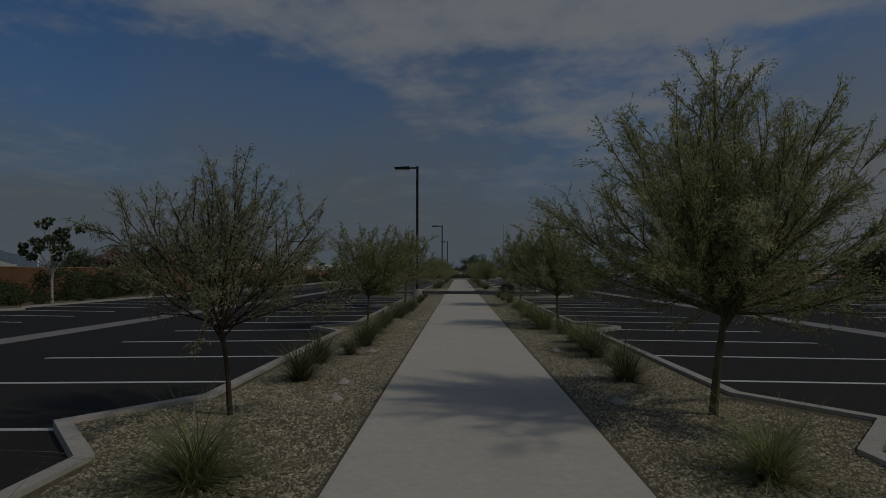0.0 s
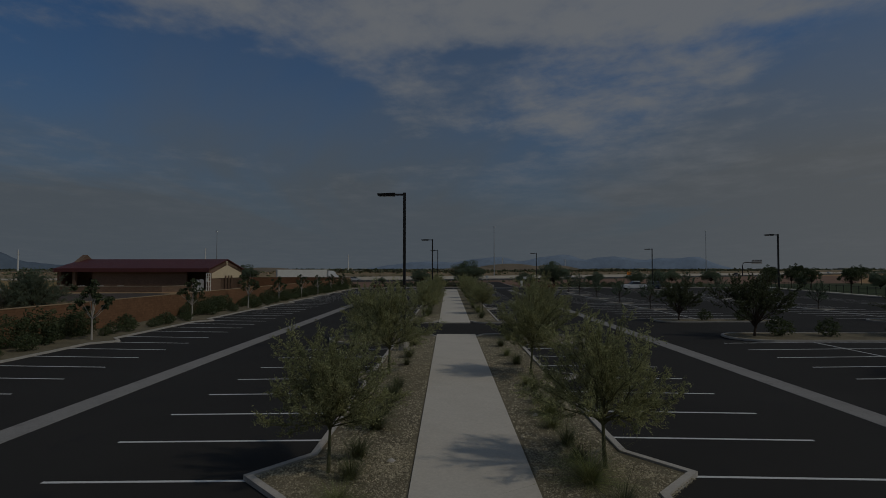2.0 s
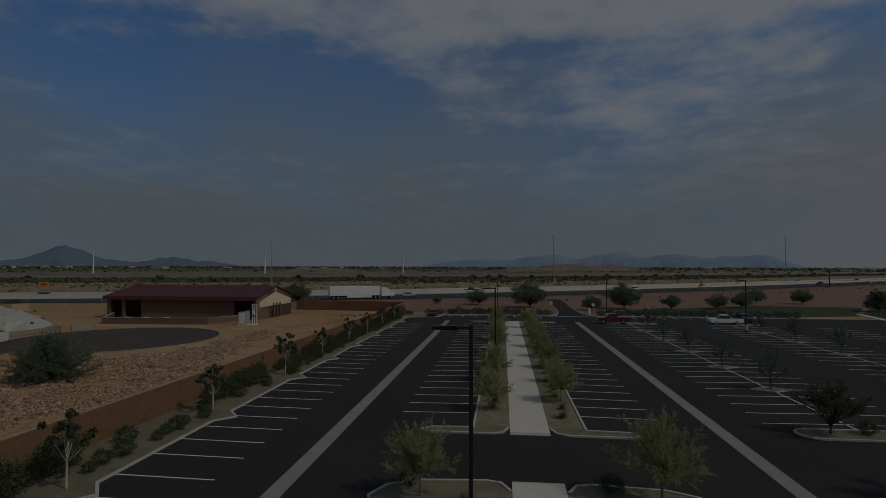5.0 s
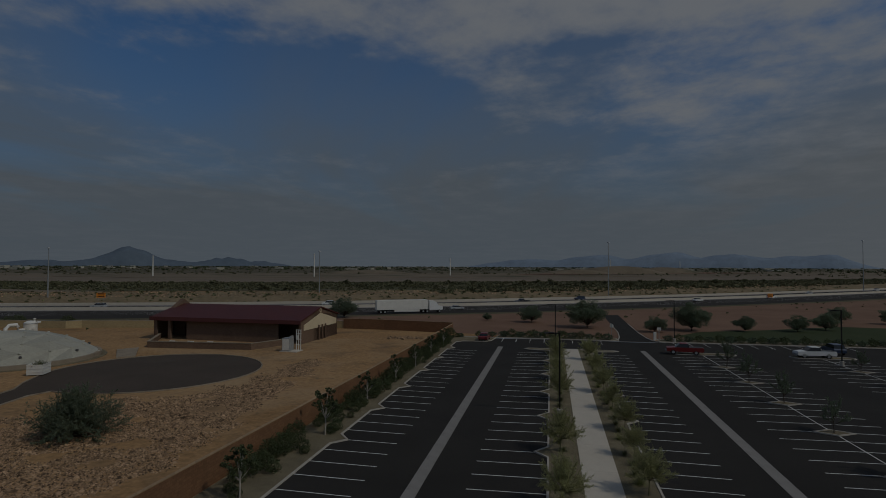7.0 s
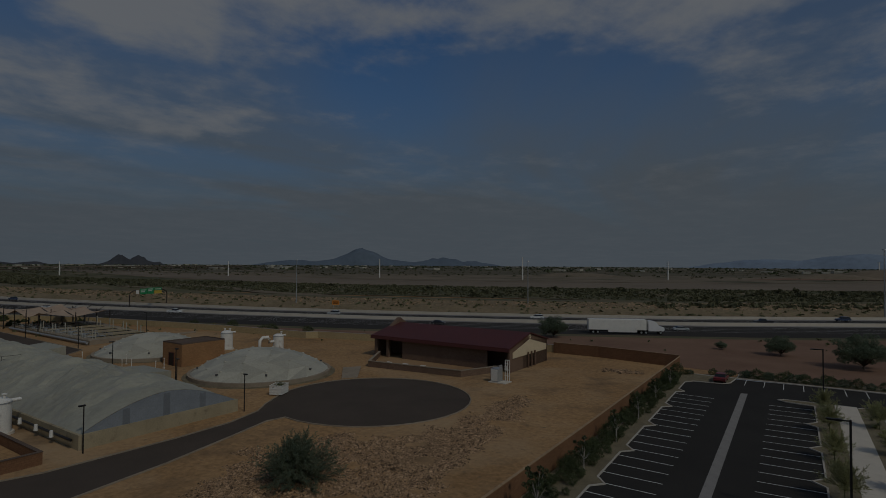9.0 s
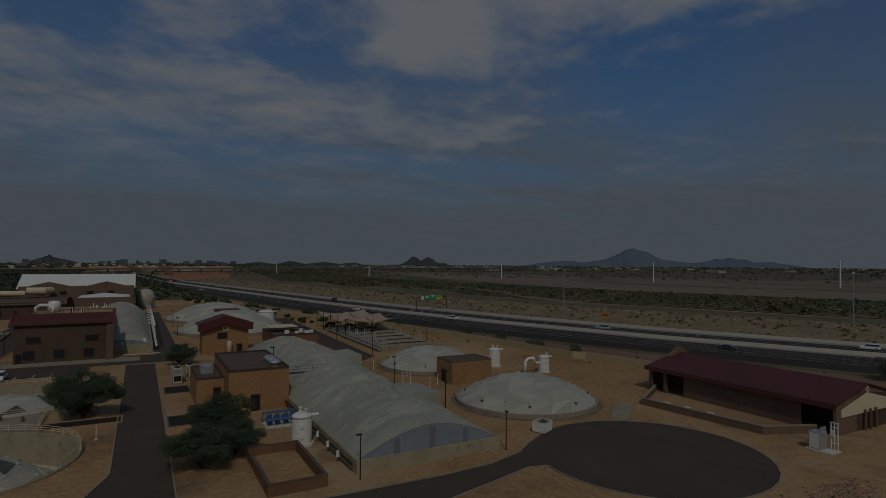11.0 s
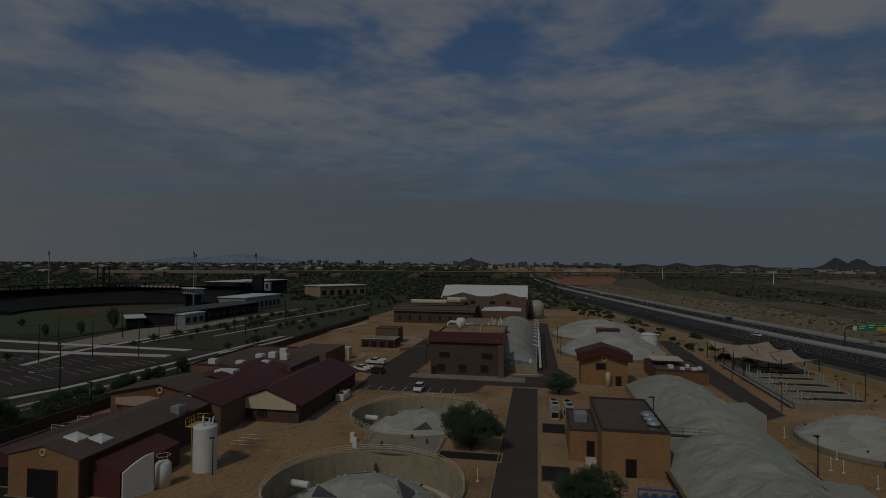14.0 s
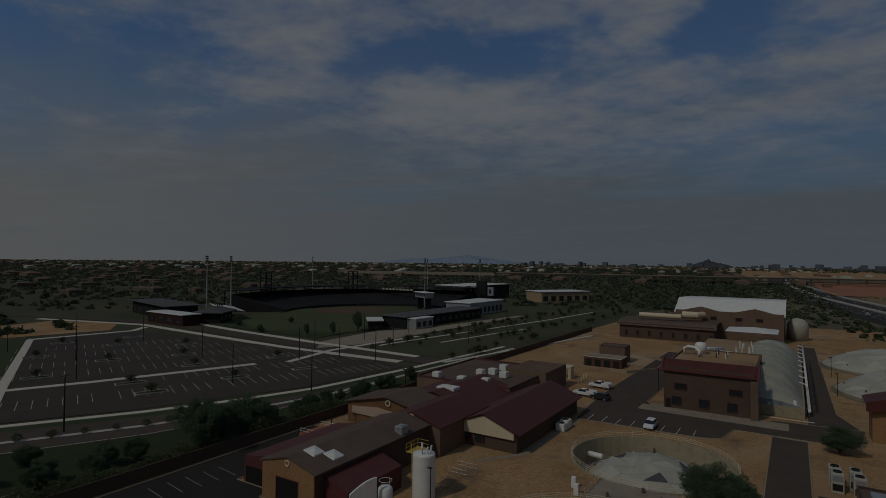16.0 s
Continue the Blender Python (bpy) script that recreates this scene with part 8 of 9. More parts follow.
# sign on a bent mast beyond the car park
ms = thing("cantilever_sign", "bent mast with a dark sign panel over the highway", "sign", pose(172, 334, G, 0, 0, 20), "")
part("mast", Sh().tube([(0, 0, 0), (0, 0, 6.6), (0.6, 0, 7.8), (2, 0, 8.3), (14, 0, 8.3)], 0.28, 8), "dark_metal", ms)
part("panel", Sh().box(7, -0.2, 7.4, 15, -0.1, 9.4), "grey_metal", ms)
for x in (7.6, 9.6, 11.6, 13.4):
    part("lamp", Sh().box(x, -0.7, 9.4, x + 0.9, -0.1, 9.8), "dark_metal", ms)


# ---- south side: street, stadium and its car park ----
def sheet(name, pts, material, label, z, category="ground"):
    return tagged(part(name, Sh().sheet(pts, G + z), material), label, category, kind="structure")


def turned(pts):
    """Makes the outline anticlockwise."""
    a = sum(p[0] * q[1] - q[0] * p[1] for p, q in zip(pts, pts[1:] + pts[:1]))
    return pts if a > 0 else pts[::-1]


sheet("park_ground", turned([(-20, -60), (-60, -49), (-140, -46), (-300, -42), (-450, -30), (-700, 30), (-1300, 20), (-2600, -100), (-3200, -1200), (-2600, -2800), (-900, -3600), (600, -3300), (800, -1200), (200, -300)]), "parkland", "dark brush and parkland south of the works", 0.02)
WALKLINE = [(-20, -142), (-50, -118), (-79.6, -96.6), (-101, -83.4), (-118.8, -74.6), (-137.7, -67.6), (-173.4, -61.7), (-230, -55)]
sheet("lawn_1", turned([(-20, -75), (-62, -52), (-110, -48.5), (-160, -47.5), (-160, -58), (-118, -63), (-95, -69), (-70, -80), (-40, -104), (-20, -120)]), "lawn_bright", "green lawn strip behind the works", 0.06, "lawn")


def beside(offs):
    return [side(WALKLINE, o)[k] for k, o in enumerate(offs)]


ROAD_W = (-20, -20, -20, -18.5, -15, -11, -6, -5.2)
st_ = tagged(part("street", between(beside(ROAD_W), beside((-4.6,) * 8), G + 0.1), "asphalt_old"), "dark two-way street with a planted median", "street", kind="structure")
part("median", between(beside([o * 0.5 - 3.4 for o in ROAD_W]), beside([o * 0.5 - 2.0 for o in ROAD_W]), G + 0.16), "kerb", st_)
part("lane_line", between(beside([o + 0.3 for o in ROAD_W]), beside([o + 0.55 for o in ROAD_W]), G + 0.13), "kerb", st_)
tagged(part("verge", strip(WALKLINE, -4.6, -1.6, G + 0.12), "lawn"), "grass verge beside the street", "verge", kind="structure")
tagged(part("sidewalk", Sh().band(WALKLINE, -1.6, 0.3, G, G + 0.2), "concrete"), "pale concrete sidewalk beside the stadium car park", "sidewalk", kind="structure")
lot = sheet("stadium_car_park", turned([(-24, -146), (-80, -99), (-101, -86), (-138, -70), (-176, -64), (-181, -124), (-178, -212), (-137, -218), (-93, -133)]), "asphalt_lot", "grey asphalt stadium car park with white stall lines", 0.14, "car park")
sheet("far_lot", turned([(-93, -135), (-137, -221), (-60, -330), (60, -250), (-20, -150)]), "lawn", "dark green park lawn", 0.1, "lawn")
for k, (nm, pts, w) in enumerate((("footpath_1", [(-88, -132), (-110, -122), (-135, -112.5), (-152, -106.2)], 1.4), ("footpath_2", [(-78, -100), (-93.5, -132), (-137.2, -219)], 1.2), ("footpath_3", [(-137, -220), (-176, -214), (-187, -222)], 1.5), ("footpath_4", [(-181, -70), (-181, -124), (-186, -175), (-192, -233), (-176, -300)], 1.6), ("footpath_6", [(-160, -100), (-185, -104), (-235, -98)], 1.2), ("footpath_7", [(-192, -70), (-196, -118), (-202, -170), (-212, -225)], 1.6),
                   ("footpath_8", [(-188, -57), (-230, -46.5), (-282, -33.5)], 0.8), ("footpath_9", [(-205, -96), (-222, -93.5), (-333, -73), (-400, -64)], 0.7), ("footpath_10", [(-225, -80), (-262, -73.5), (-290, -67)], 0.6))):
    tagged(part(nm, Sh().band(pts, -w, w, G, G + 0.23 + 0.012 * k), "concrete"), "pale concrete path across the grounds", "path", kind="structure")
tagged(part("street_2", strip([(-187, -60), (-189, -118), (-196, -175), (-204, -228), (-180, -330)], -5, 5, G + 0.16), "asphalt_old"), "dark street in front of the stadium", "street", kind="structure")
sheet("plaza", turned([(-186, -112), (-200, -122), (-240, -124), (-255, -112), (-345, -97), (-350, -92), (-240, -101), (-205, -103)]), "old_concrete", "pale paved plaza before the stadium", 0.22, "plaza")
sheet("north_lot", turned([(-195, -94), (-240, -96), (-345, -88), (-440, -78), (-440, -50), (-290, -46), (-195, -54)]), "parkland", "dark car park with planted beds", 0.14, "car park")
sheet("dirt_field", turned([(-125, -235), (-172, -225), (-190, -250), (-176, -285), (-110, -270)]), "dirt", "bare tan field", 0.14, "field")
stall = mesh(Sh().box(-4.6, -0.07, G + 0.15, 4.6, 0.07, G + 0.16), "kerb")
for j in range(6):
    for i in range(44):
        # rows lie across the aisles, stalls at a slant to the street
        v, u = -138.5 - 17.8 * j, 22 + 2.9 * i
        x, y = 0.438 * v - 0.899 * u, 0.899 * v + 0.438 * u
        held = (x < -90 - (-y - 133) * 0.5 if y < -133 else True) and -177 < x < -84 and -212 < y < -70 and (y < -80 - (x + 138) * 0.43)
        if held and not (abs((y + 129) - (x + 94) * -0.385) < 4) and (i + 3 * j) % 9:
            part("stall_line", stall, None, lot).matrix_basis = pose(x, y, 0, 0, 0, 64)
isl = mesh(Sh().prism([(-3.5, -1.2), (3.5, -1.2), (3.5, 1.2), (-3.5, 1.2)], G + 0.1, G + 0.3), "lawn")
isl_kerb = mesh(Sh().band([(-3.5, -1.2), (3.5, -1.2), (3.5, 1.2), (-3.5, 1.2)], -0.2, 0.0, G + 0.1, G + 0.34, True), "kerb")
for k, (x, y) in enumerate(((-105, -140), (-115, -112), (-130, -150), (-140, -120), (-120, -175), (-150, -180), (-150, -140), (-165, -160), (-165, -110), (-135, -95), (-112, -98), (-140, -200), (-165, -195), (-155, -88))):
    o = tagged(new("lot_island_%d" % (k + 1), isl), "small planted island in the stadium car park", "island", kind="structure")
    o.matrix_basis = pose(x, y, 0, 0, 0, -22)
    part("kerb", isl_kerb, None, o)

# ball field
fld = sheet("ball_field", turned([(-212, -172), (-228, -130), (-262, -132), (-330, -148), (-352, -185), (-335, -215), (-300, -234), (-258, -230), (-225, -204)]), "ball_grass", "green ball field inside the stadium", 0.25, "field")
part("infield", Sh().sheet([(-312 + 24 * math.cos(a), -200 + 22 * math.sin(a)) for a in np.linspace(0, 6.283, 25)[:-1]], G + 0.32), "infield", fld, "red-brown infield dirt")
sheet("outfield_lawn", turned([(-205, -130), (-232, -132), (-232, -215), (-212, -215)]), "lawn", "grass berm with dark shrubs", 0.24, "lawn")
stand = thing("grandstand", "dark seating bowl of a ball park with a roof", "grandstand", None)
arc = [(-308 + r_ * math.cos(a), -175 + r_ * math.sin(a)) for r_, a in [(80, w) for w in np.linspace(radians(165), radians(300), 15)]]
for k in range(len(arc) - 1):
    (x0, y0), (x1, y1) = arc[k], arc[k + 1]
    cx, cy = -308, -175

    def pr(x, y, q):
        return (cx + (x - cx) * q, cy + (y - cy) * q)
    a_, b_, c_, d_ = pr(x0, y0, 0.72), pr(x1, y1, 0.72), pr(x1, y1, 1.15), pr(x0, y0, 1.15)
    part("seating", Sh().prism([a_, b_, c_, d_], G, [1.5, 1.5, 10.5, 10.5]), "stadium_dark", stand, "dark rows of seats")
    e_, f_ = pr(x0, y0, 1.2), pr(x1, y1, 1.2)
    g_, h_ = pr(x0, y0, 0.98), pr(x1, y1, 0.98)
    part("roof", Sh().prism([g_, h_, f_, e_], 13.0, 13.5), "stadium_dark", stand)
    part("column", Sh().cyl(f_[0], f_[1], G, 13.2, 0.4, n=8), "dark_metal", stand)
for x, y in ((-295, -260), (-375, -250)):
    tw = thing("frame_tower", "dark open steel tower of the stadium", "tower", pose(x, y, G), "stadium towers")
    for dx in (-2.5, 2.5):
        for dy in (-2.5, 2.5):
            part("leg", Sh().box(dx - 0.35, dy - 0.35, 0, dx + 0.35, dy + 0.35, 24), "dark_metal", tw)
    for z_ in (8, 14, 20, 24):
        part("brace", Sh().band([(-2.5, -2.5), (2.5, -2.5), (2.5, 2.5), (-2.5, 2.5)], -0.2, 0.2, z_ - 0.5, z_, True), "dark_metal", tw)
for x, y in ((-218, -219), (-247, -236), (-356, -275), (-362, -174), (-480, -245), (-415, -157)):
    fl = thing("floodlight_tower", "tall stadium floodlight mast with a lamp rack", "floodlight", pose(x, y, G, 0, 0, 40), "stadium floodlights")
    part("pole", Sh().cyl(0, 0, 0, 34.5, 0.42, 0.2, 10), "grey_metal", fl)
    for z_ in (31.6, 32.8, 34.0):
        part("rack", Sh().box(-2.2, -0.15, z_, 2.2, 0.15, z_ + 0.18), "dark_metal", fl)
        for k in range(5):
            part("lamp", Sh().box(-2.1 + 0.95 * k, -0.5, z_ + 0.15, -1.6 + 0.95 * k, 0.1, z_ + 0.75), "dark_metal", fl)


def block(name, x, y, w, d, h, turn, wall, roof, label, windows=0, over=0.6):
    b = thing(name, label, "building", pose(x, y, G, 0, 0, turn))
    part("wall", Sh().box(-w / 2, -d / 2, 0, w / 2, d / 2, h), wall, b)
    part("roof", Sh().box(-w / 2 - over, -d / 2 - over, h, w / 2 + over, d / 2 + over, h + 0.4, 0.05), roof, b)
    for k in range(windows):
        for sgn in (-1, 1):
            opening(b, "window", -w / 2 + (k + 0.5) * w / windows, sgn * (d / 2 + 0.005), 1.2, w / windows * 0.55, h * 0.45, "+y" if sgn > 0 else "-y", "glass", "dark_metal")
    return b


block("ticket_house", -204, -226, 32, 9, 5.4, 86, "red_brick", "white_metal", "dark red brick ticket house with a flat pale roof", 4)
block("entry_hall", -226, -268, 60, 16, 7.2, 75, "stadium_dark", "dome_dark", "long low dark hall with a pale sloping roof", 6, 2.0)
club = block("clubhouse", -220, -215, 16, 12, 5.5, 30, "stadium_dark", "dome_dark", "grey pavilion with a peaked roof", 3, 2.0)
block("kiosk", -246, -130, 14, 6, 4.6, 40, "stadium_dark", "white_metal", "small dark kiosk with a white flat roof", 3, 1.0)
off = block("club_office", -290, -122, 70, 16, 5.5, -5, "stadium_dark", "dome_dark", "long low grey stadium office", 12, 1.0)
block("club_office", -262, -117, 14, 12, 5.0, -5, "grey_metal", "white_metal", "pale cube entrance building", 3, 0.4)
block("club_office", -350, -128, 40, 18, 7.5, -5, "grey_metal", "white_metal", "pale two-storey stadium building", 8, 0.8)
cn = thing("entry_canopy", "white slanted canopy on leaning struts before the stadium", "canopy", pose(-238, -229, G, 0, 0, 62))
part("roof", Sh().add([(x, y, z) for x in (-17, 17) for y, z in ((-6, 6.6), (7, 4.6), (7, 4.85), (-6, 6.9))], [(0, 1, 2, 3), (7, 6, 5, 4), (0, 4, 5, 1), (1, 5, 6, 2), (2, 6, 7, 3), (3, 7, 4, 0)]), "white_metal", cn, "thin white canopy roof")
for k in range(5):
    part("strut", Sh().tube([(-15 + 7.5 * k, -2, 0), (-14 + 7.5 * k, -5.2, 9.0)], 0.3, 8), "dark_metal", cn, "dark leaning strut")
pb = block("press_box", -350, -167, 17, 6, 3.4, 56, "grey_metal", "white_metal", "small white press box above the seats", 5, 0.8)
pb.location.z = 8.0
part("stilt", Sh().box(-7, -2, -8.0, -6, 2, 0).box(6, -2, -8.0, 7, 2, 0), "stadium_dark", pb)
hip = Sh()
hip.add([(-10, -8, 5.9), (10, -8, 5.9), (10, 8, 5.9), (-10, 8, 5.9), (-4, 0, 8.4), (4, 0, 8.4)], [(0, 1, 5, 4), (1, 2, 5), (2, 3, 4, 5), (3, 0, 4), (3, 2, 1, 0)])
part("hip_roof", hip, "dome_dark", club, "grey hipped roof")
rim = thing("rim_panels", "row of pale panels along the stadium rim", "panels", pose(-373, -210, G, 0, 0, 90))
for k in range(12):
    part("panel", Sh().box(-19 + 3.2 * k, -0.2, 10.6, -16.8 + 3.2 * k, 0.2, 11.8), "dome", rim)
part("beam", Sh().box(-20, 0.2, 0, -19, 0.8, 12).box(19, 0.2, 0, 20, 0.8, 12).box(-20, 0.2, 10.4, 20, 0.8, 12), "dark_metal", rim)
sc = thing("scoreboard", "tall black scoreboard with white panels beside it", "scoreboard", pose(-396, -146, G, 0, 0, 65))
for x in (-9, -3, 3, 9):
    part("leg", Sh().box(x - 0.5, -0.5, 0, x + 0.5, 0.5, 10), "dark_metal", sc)
part("board", Sh().box(-5.5, -0.8, 8, 5.5, 0.8, 19), "dark_metal", sc)
for x in (-12.5, 7.5):
    pn = part("panel", Sh().box(x, -0.6, 8.5, x + 6, 0.6, 14.5), "grey_metal", sc)
    part("mark", Sh().box(x + 1.8, -0.66, 10, x + 4.2, -0.6, 13), "dark_metal", pn)
block("warehouse", -484, -118, 46, 24, 8.5, -38, "tanwall", "white_metal", "long tan warehouse with a white roof", 6, 0.8)
block("warehouse", -470, -190, 70, 30, 12, -8, "stadium_dark", "white_metal", "large grey hall with a white roof", 8, 0.8)
lamp_s = thing("street_lamp", "tall dark street lamp in the stadium car park", "street lamp", pose(-109.8, -129, G), "stadium car park lamps")
part("pole", Sh().cyl(0, 0, 0, 11, 0.16, 0.1, 8), "dark_metal", lamp_s)
part("head", Sh().box(-0.9, -0.18, 10.9, 0.9, 0.18, 11.05, 0.03), "dark_metal", lamp_s)
for x, y in ((-84.5, -82.5), (-135, -66), (-130, -90), (-150, -130), (-125, -160), (-165, -100), (-160, -180), (-100, -150), (-178, -78), (-176, -92), (-183, -110), (-205, -90), (-240, -80), (-280, -75), (-230, -70), (-150, -210), (-120, -195), (-215, -112), (-240, -106)):
    copy_thing(lamp_s, pose(x, y, G, 0, 0, 30))
for k, (x, y, s) in enumerate(((-91.8, -50.9, 1.35), (-102.5, -51.5, 1.05), (-96.8, -52.0, 1.0), (-98, -57, 0.9), (-105, -53, 0.5), (-116, -52.5, 0.5), (-127, -53.5, 0.5), (-136, -52, 0.45), (-147, -53, 0.5), (-79, -58, 0.55), (-82.4, -55.5, 0.6), (-70, -58, 0.5), (-112, -55, 0.45), (-122, -54, 0.5), (-131, -53, 0.45), (-140, -53, 0.5), (-150, -52, 0.5), (-160, -52, 0.55), (-64, -64, 0.6), (-72, -68, 0.5), (-240, -180, 0.5), (-222, -200, 0.6), (-215, -190, 0.5), (-206, -165, 0.5), (-74.8, -53.5, 0.6), (-68.3, -56.9, 0.5))):
    c = copy_thing((big_b, big_a)[k % 2], pose(x, y, G, 0, 0, 61 * k))
    c.scale = (s * 0.85, s * 0.85, s)
for x, y, s in ((-232, -129, 1.45), (-209, -139, 0.8), (-217, -131, 0.88), (-237, -133, 1.1)):
    c = copy_thing(big_b, pose(x, y, G))
    c.scale = (s * 0.42, s * 0.42, s)
rs = random.Random(11)
for k in range(34):
    x = -62 - 1.9 * k
    c = shrub((sm1, sm3)[k % 2], *pw(x + rs.uniform(-0.5, 0.5), -52.2 + rs.uniform(-0.6, 0.6)), rs.uniform(1.2, 2.2), "dense dark green shrub behind the works wall", G, "hedge behind the works")
for k in range(16):
    x, y = beside([o * 0.5 - 2.7 for o in ROAD_W])[1 + k // 5]
    x2, y2 = beside([o * 0.5 - 2.7 for o in ROAD_W])[2 + k // 5]
    q = (k % 5) / 5
    shrub(sm3, x + (x2 - x) * q, y + (y2 - y) * q, rs.uniform(0.9, 1.3), "low dark shrub on the street median", G + 0.16, "shrubs on the median")
for x, y, s in ((-119, 136.5, 1.5), (-131, 134.5, 1.5), (-134, 134.0, 1.3), (-146, 132.5, 1.7), (-160, 129.5, 1.4)):
    shrub(sm1, x, y + 1.5, s, "dark round shrub behind the sand-coloured wall", G, "shrubs along the highway")
for k in range(90):
    x = rs.uniform(-430, -196)
    y = rs.choice((-88.5, -79, -62, -52)) + rs.gauss(0, 1.4) - (x + 300) * 0.06
    c = copy_thing(mes, pose(x, y, G, 0, 0, 360 * rs.random()))
    s = rs.uniform(0.45, 0.8)
    c.scale = (s, s, s)
for k, (x, y) in enumerate(((-105, -140), (-115, -112), (-130, -150), (-140, -120), (-120, -175), (-150, -180), (-150, -140), (-165, -160), (-165, -110), (-135, -95), (-112, -98), (-140, -200))):
    c = copy_thing(mes, pose(x, y, G + 0.2, 0, 0, 40 * k))
    c.scale = (0.6, 0.6, 0.6)

sheet("verge_land", turned([(-382, 92), (-382, -38), (-450, -31), (-700, 29), (-1300, 19), (-1500, 30), (-1000, 33), (-707, 49), (-455, 83)]), "scrub", "brown scrub beside the highway", 0.035)
sheet("verge_land_2", turned([(-692, 108), (-1000, 90), (-1500, 92), (-1500, 326), (-700, 204)]), "scrub", "brown scrub beyond the highway", 0.26)
# ---- far roads and city ----
vd = thing("viaduct", "long concrete highway viaduct on piers", "bridge", None)
VL = [(-1010, -420), (-1060, -150), (-1110, 60), (-1180, 400), (-1260, 1000)]
part("deck", Sh().band(VL, -9, 9, 8.0, 9.6), "asphalt_old", vd)
part("rail", Sh().band(VL, 8.8, 9.2, 9.6, 10.5), "old_concrete", vd)
part("deck", Sh().band([(x + 60, y) for x, y in VL[1:]], -6, 6, 4.6, 6.0), "asphalt_old", vd, "lower ramp deck")
VL2 = [(-900, -700), (-1010, -420)]
part("deck", Sh().band(VL2, -9, 9, 4.0, 9.0), "old_concrete", vd)
for a, b in zip(VL, VL[1:]):
    n = int(math.dist(a, b) / 35)
    for i in range(n):
        q = i / n
        part("pier", Sh().cyl(a[0] + (b[0] - a[0]) * q, a[1] + (b[1] - a[1]) * q, G, 8, 1.6, n=10), "concrete", vd)
sheet("red_field", turned([(-719, 150), (-745, 96), (-1010, 96), (-1241, 110), (-1318, 243), (-1000, 205)]), "red_soil", "bare red-brown field beside the highway", 0.9, "field")
sheet("sand_patch", turned([(-60, 860), (140, 1000), (420, 1240), (330, 1330), (30, 1120)]), "dirt_red", "bare sandy workings on the far bank", 1.2, "field")


def mound(x, y, r, h, material, name):
    s = Sh()
    n = 16
    for k in range(5):
        q = 1 - k / 5
        for i in range(n):
            a = 2 * math.pi * i / n
            f = 1 + 0.25 * noise.noise(Vector((math.cos(a) * 2, math.sin(a) * 2, x * 0.01)))
            s.v.append((x + r * q * f * math.cos(a), y + r * 0.6 * q * f * math.sin(a), G + 0.5 + h * (1 - q * q)))
    s.v.append((x, y, G + 0.5 + h))
    for k in range(4):
        for i in range(n):
            s.f.append((k * n + i, k * n + (i + 1) % n, (k + 1) * n + (i + 1) % n, (k + 1) * n + i))
    for i in range(n):
        s.f.append((4 * n + i, 4 * n + (i + 1) % n, 5 * n))
    return tagged(part(name, s, material, None, "", True), "low heap of bare earth", "earth mound", kind="structure")


for k, (x, y, r, h) in enumerate(((120, 1080, 90, 14), (210, 1150, 70, 12), (40, 1010, 60, 8), (-300, 900, 80, 6), (-345, 225, 40, 3), (-430, 225, 45, 3))):
    mound(x, y, r, h, "scrub" if k > 3 else "far_bank", "mound_%d" % (k + 1))

# city: houses and halls as many small blocks
rng = np.random.default_rng(5)


def city(name, n, area, size, height, material, label):
    s = Sh()
    for _ in range(n):
        x, y = area()
        w, d, h = rng.uniform(*size), rng.uniform(*size), rng.uniform(*height)
        a = rng.uniform(-0.2, 0.2)
        ca, sa = math.cos(a), math.sin(a)
        c = [(x + ca * px - sa * py, y + sa * px + ca * py) for px, py in ((-w / 2, -d / 2), (w / 2, -d / 2), (w / 2, d / 2), (-w / 2, d / 2))]
        k0 = len(s.v)
        s.prism(c, G, h)
        s.v.append((x, y, h + min(w, d) * (0.16 if max(size) < 30 else 0.02)))
        s.f.remove((k0 + 4, k0 + 5, k0 + 6, k0 + 7)) if (k0 + 4, k0 + 5, k0 + 6, k0 + 7) in s.f[-6:] else None
        s.f += [(k0 + 4 + i, k0 + 4 + (i + 1) % 4, k0 + 8) for i in range(4)]
    ob = part(name, s, material)
    return tagged(ob, label, "houses", kind="stuff")


def polar(r0, r1, b0, b1):
    def pick():
        r = math.sqrt(rng.uniform(r0 * r0, r1 * r1))
        b = radians(rng.uniform(b0, b1))
        return (-25 - math.sin(b) * r, 35 + math.cos(b) * r)
    return pick


city("houses", 150, polar(520, 1700, 118, 175), (9, 19), (3, 4.6), "brown_roof", "brown-roofed houses among trees")
city("houses", 300, polar(900, 3200, 85, 175), (10, 26), (3.5, 6), "brown_block", "tan low buildings of a distant suburb")
city("houses", 190, polar(1300, 3800, 80, 172), (7, 26), (3.5, 7), "dome", "distant white-roofed halls")
# the towers borrow the mountain colour, so haze is part of their tone
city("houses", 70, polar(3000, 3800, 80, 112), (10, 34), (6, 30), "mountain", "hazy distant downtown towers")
city("houses", 150, polar(1500, 4000, -45, 70), (9, 36), (3.5, 7), "dome", "pale low buildings far across the river")


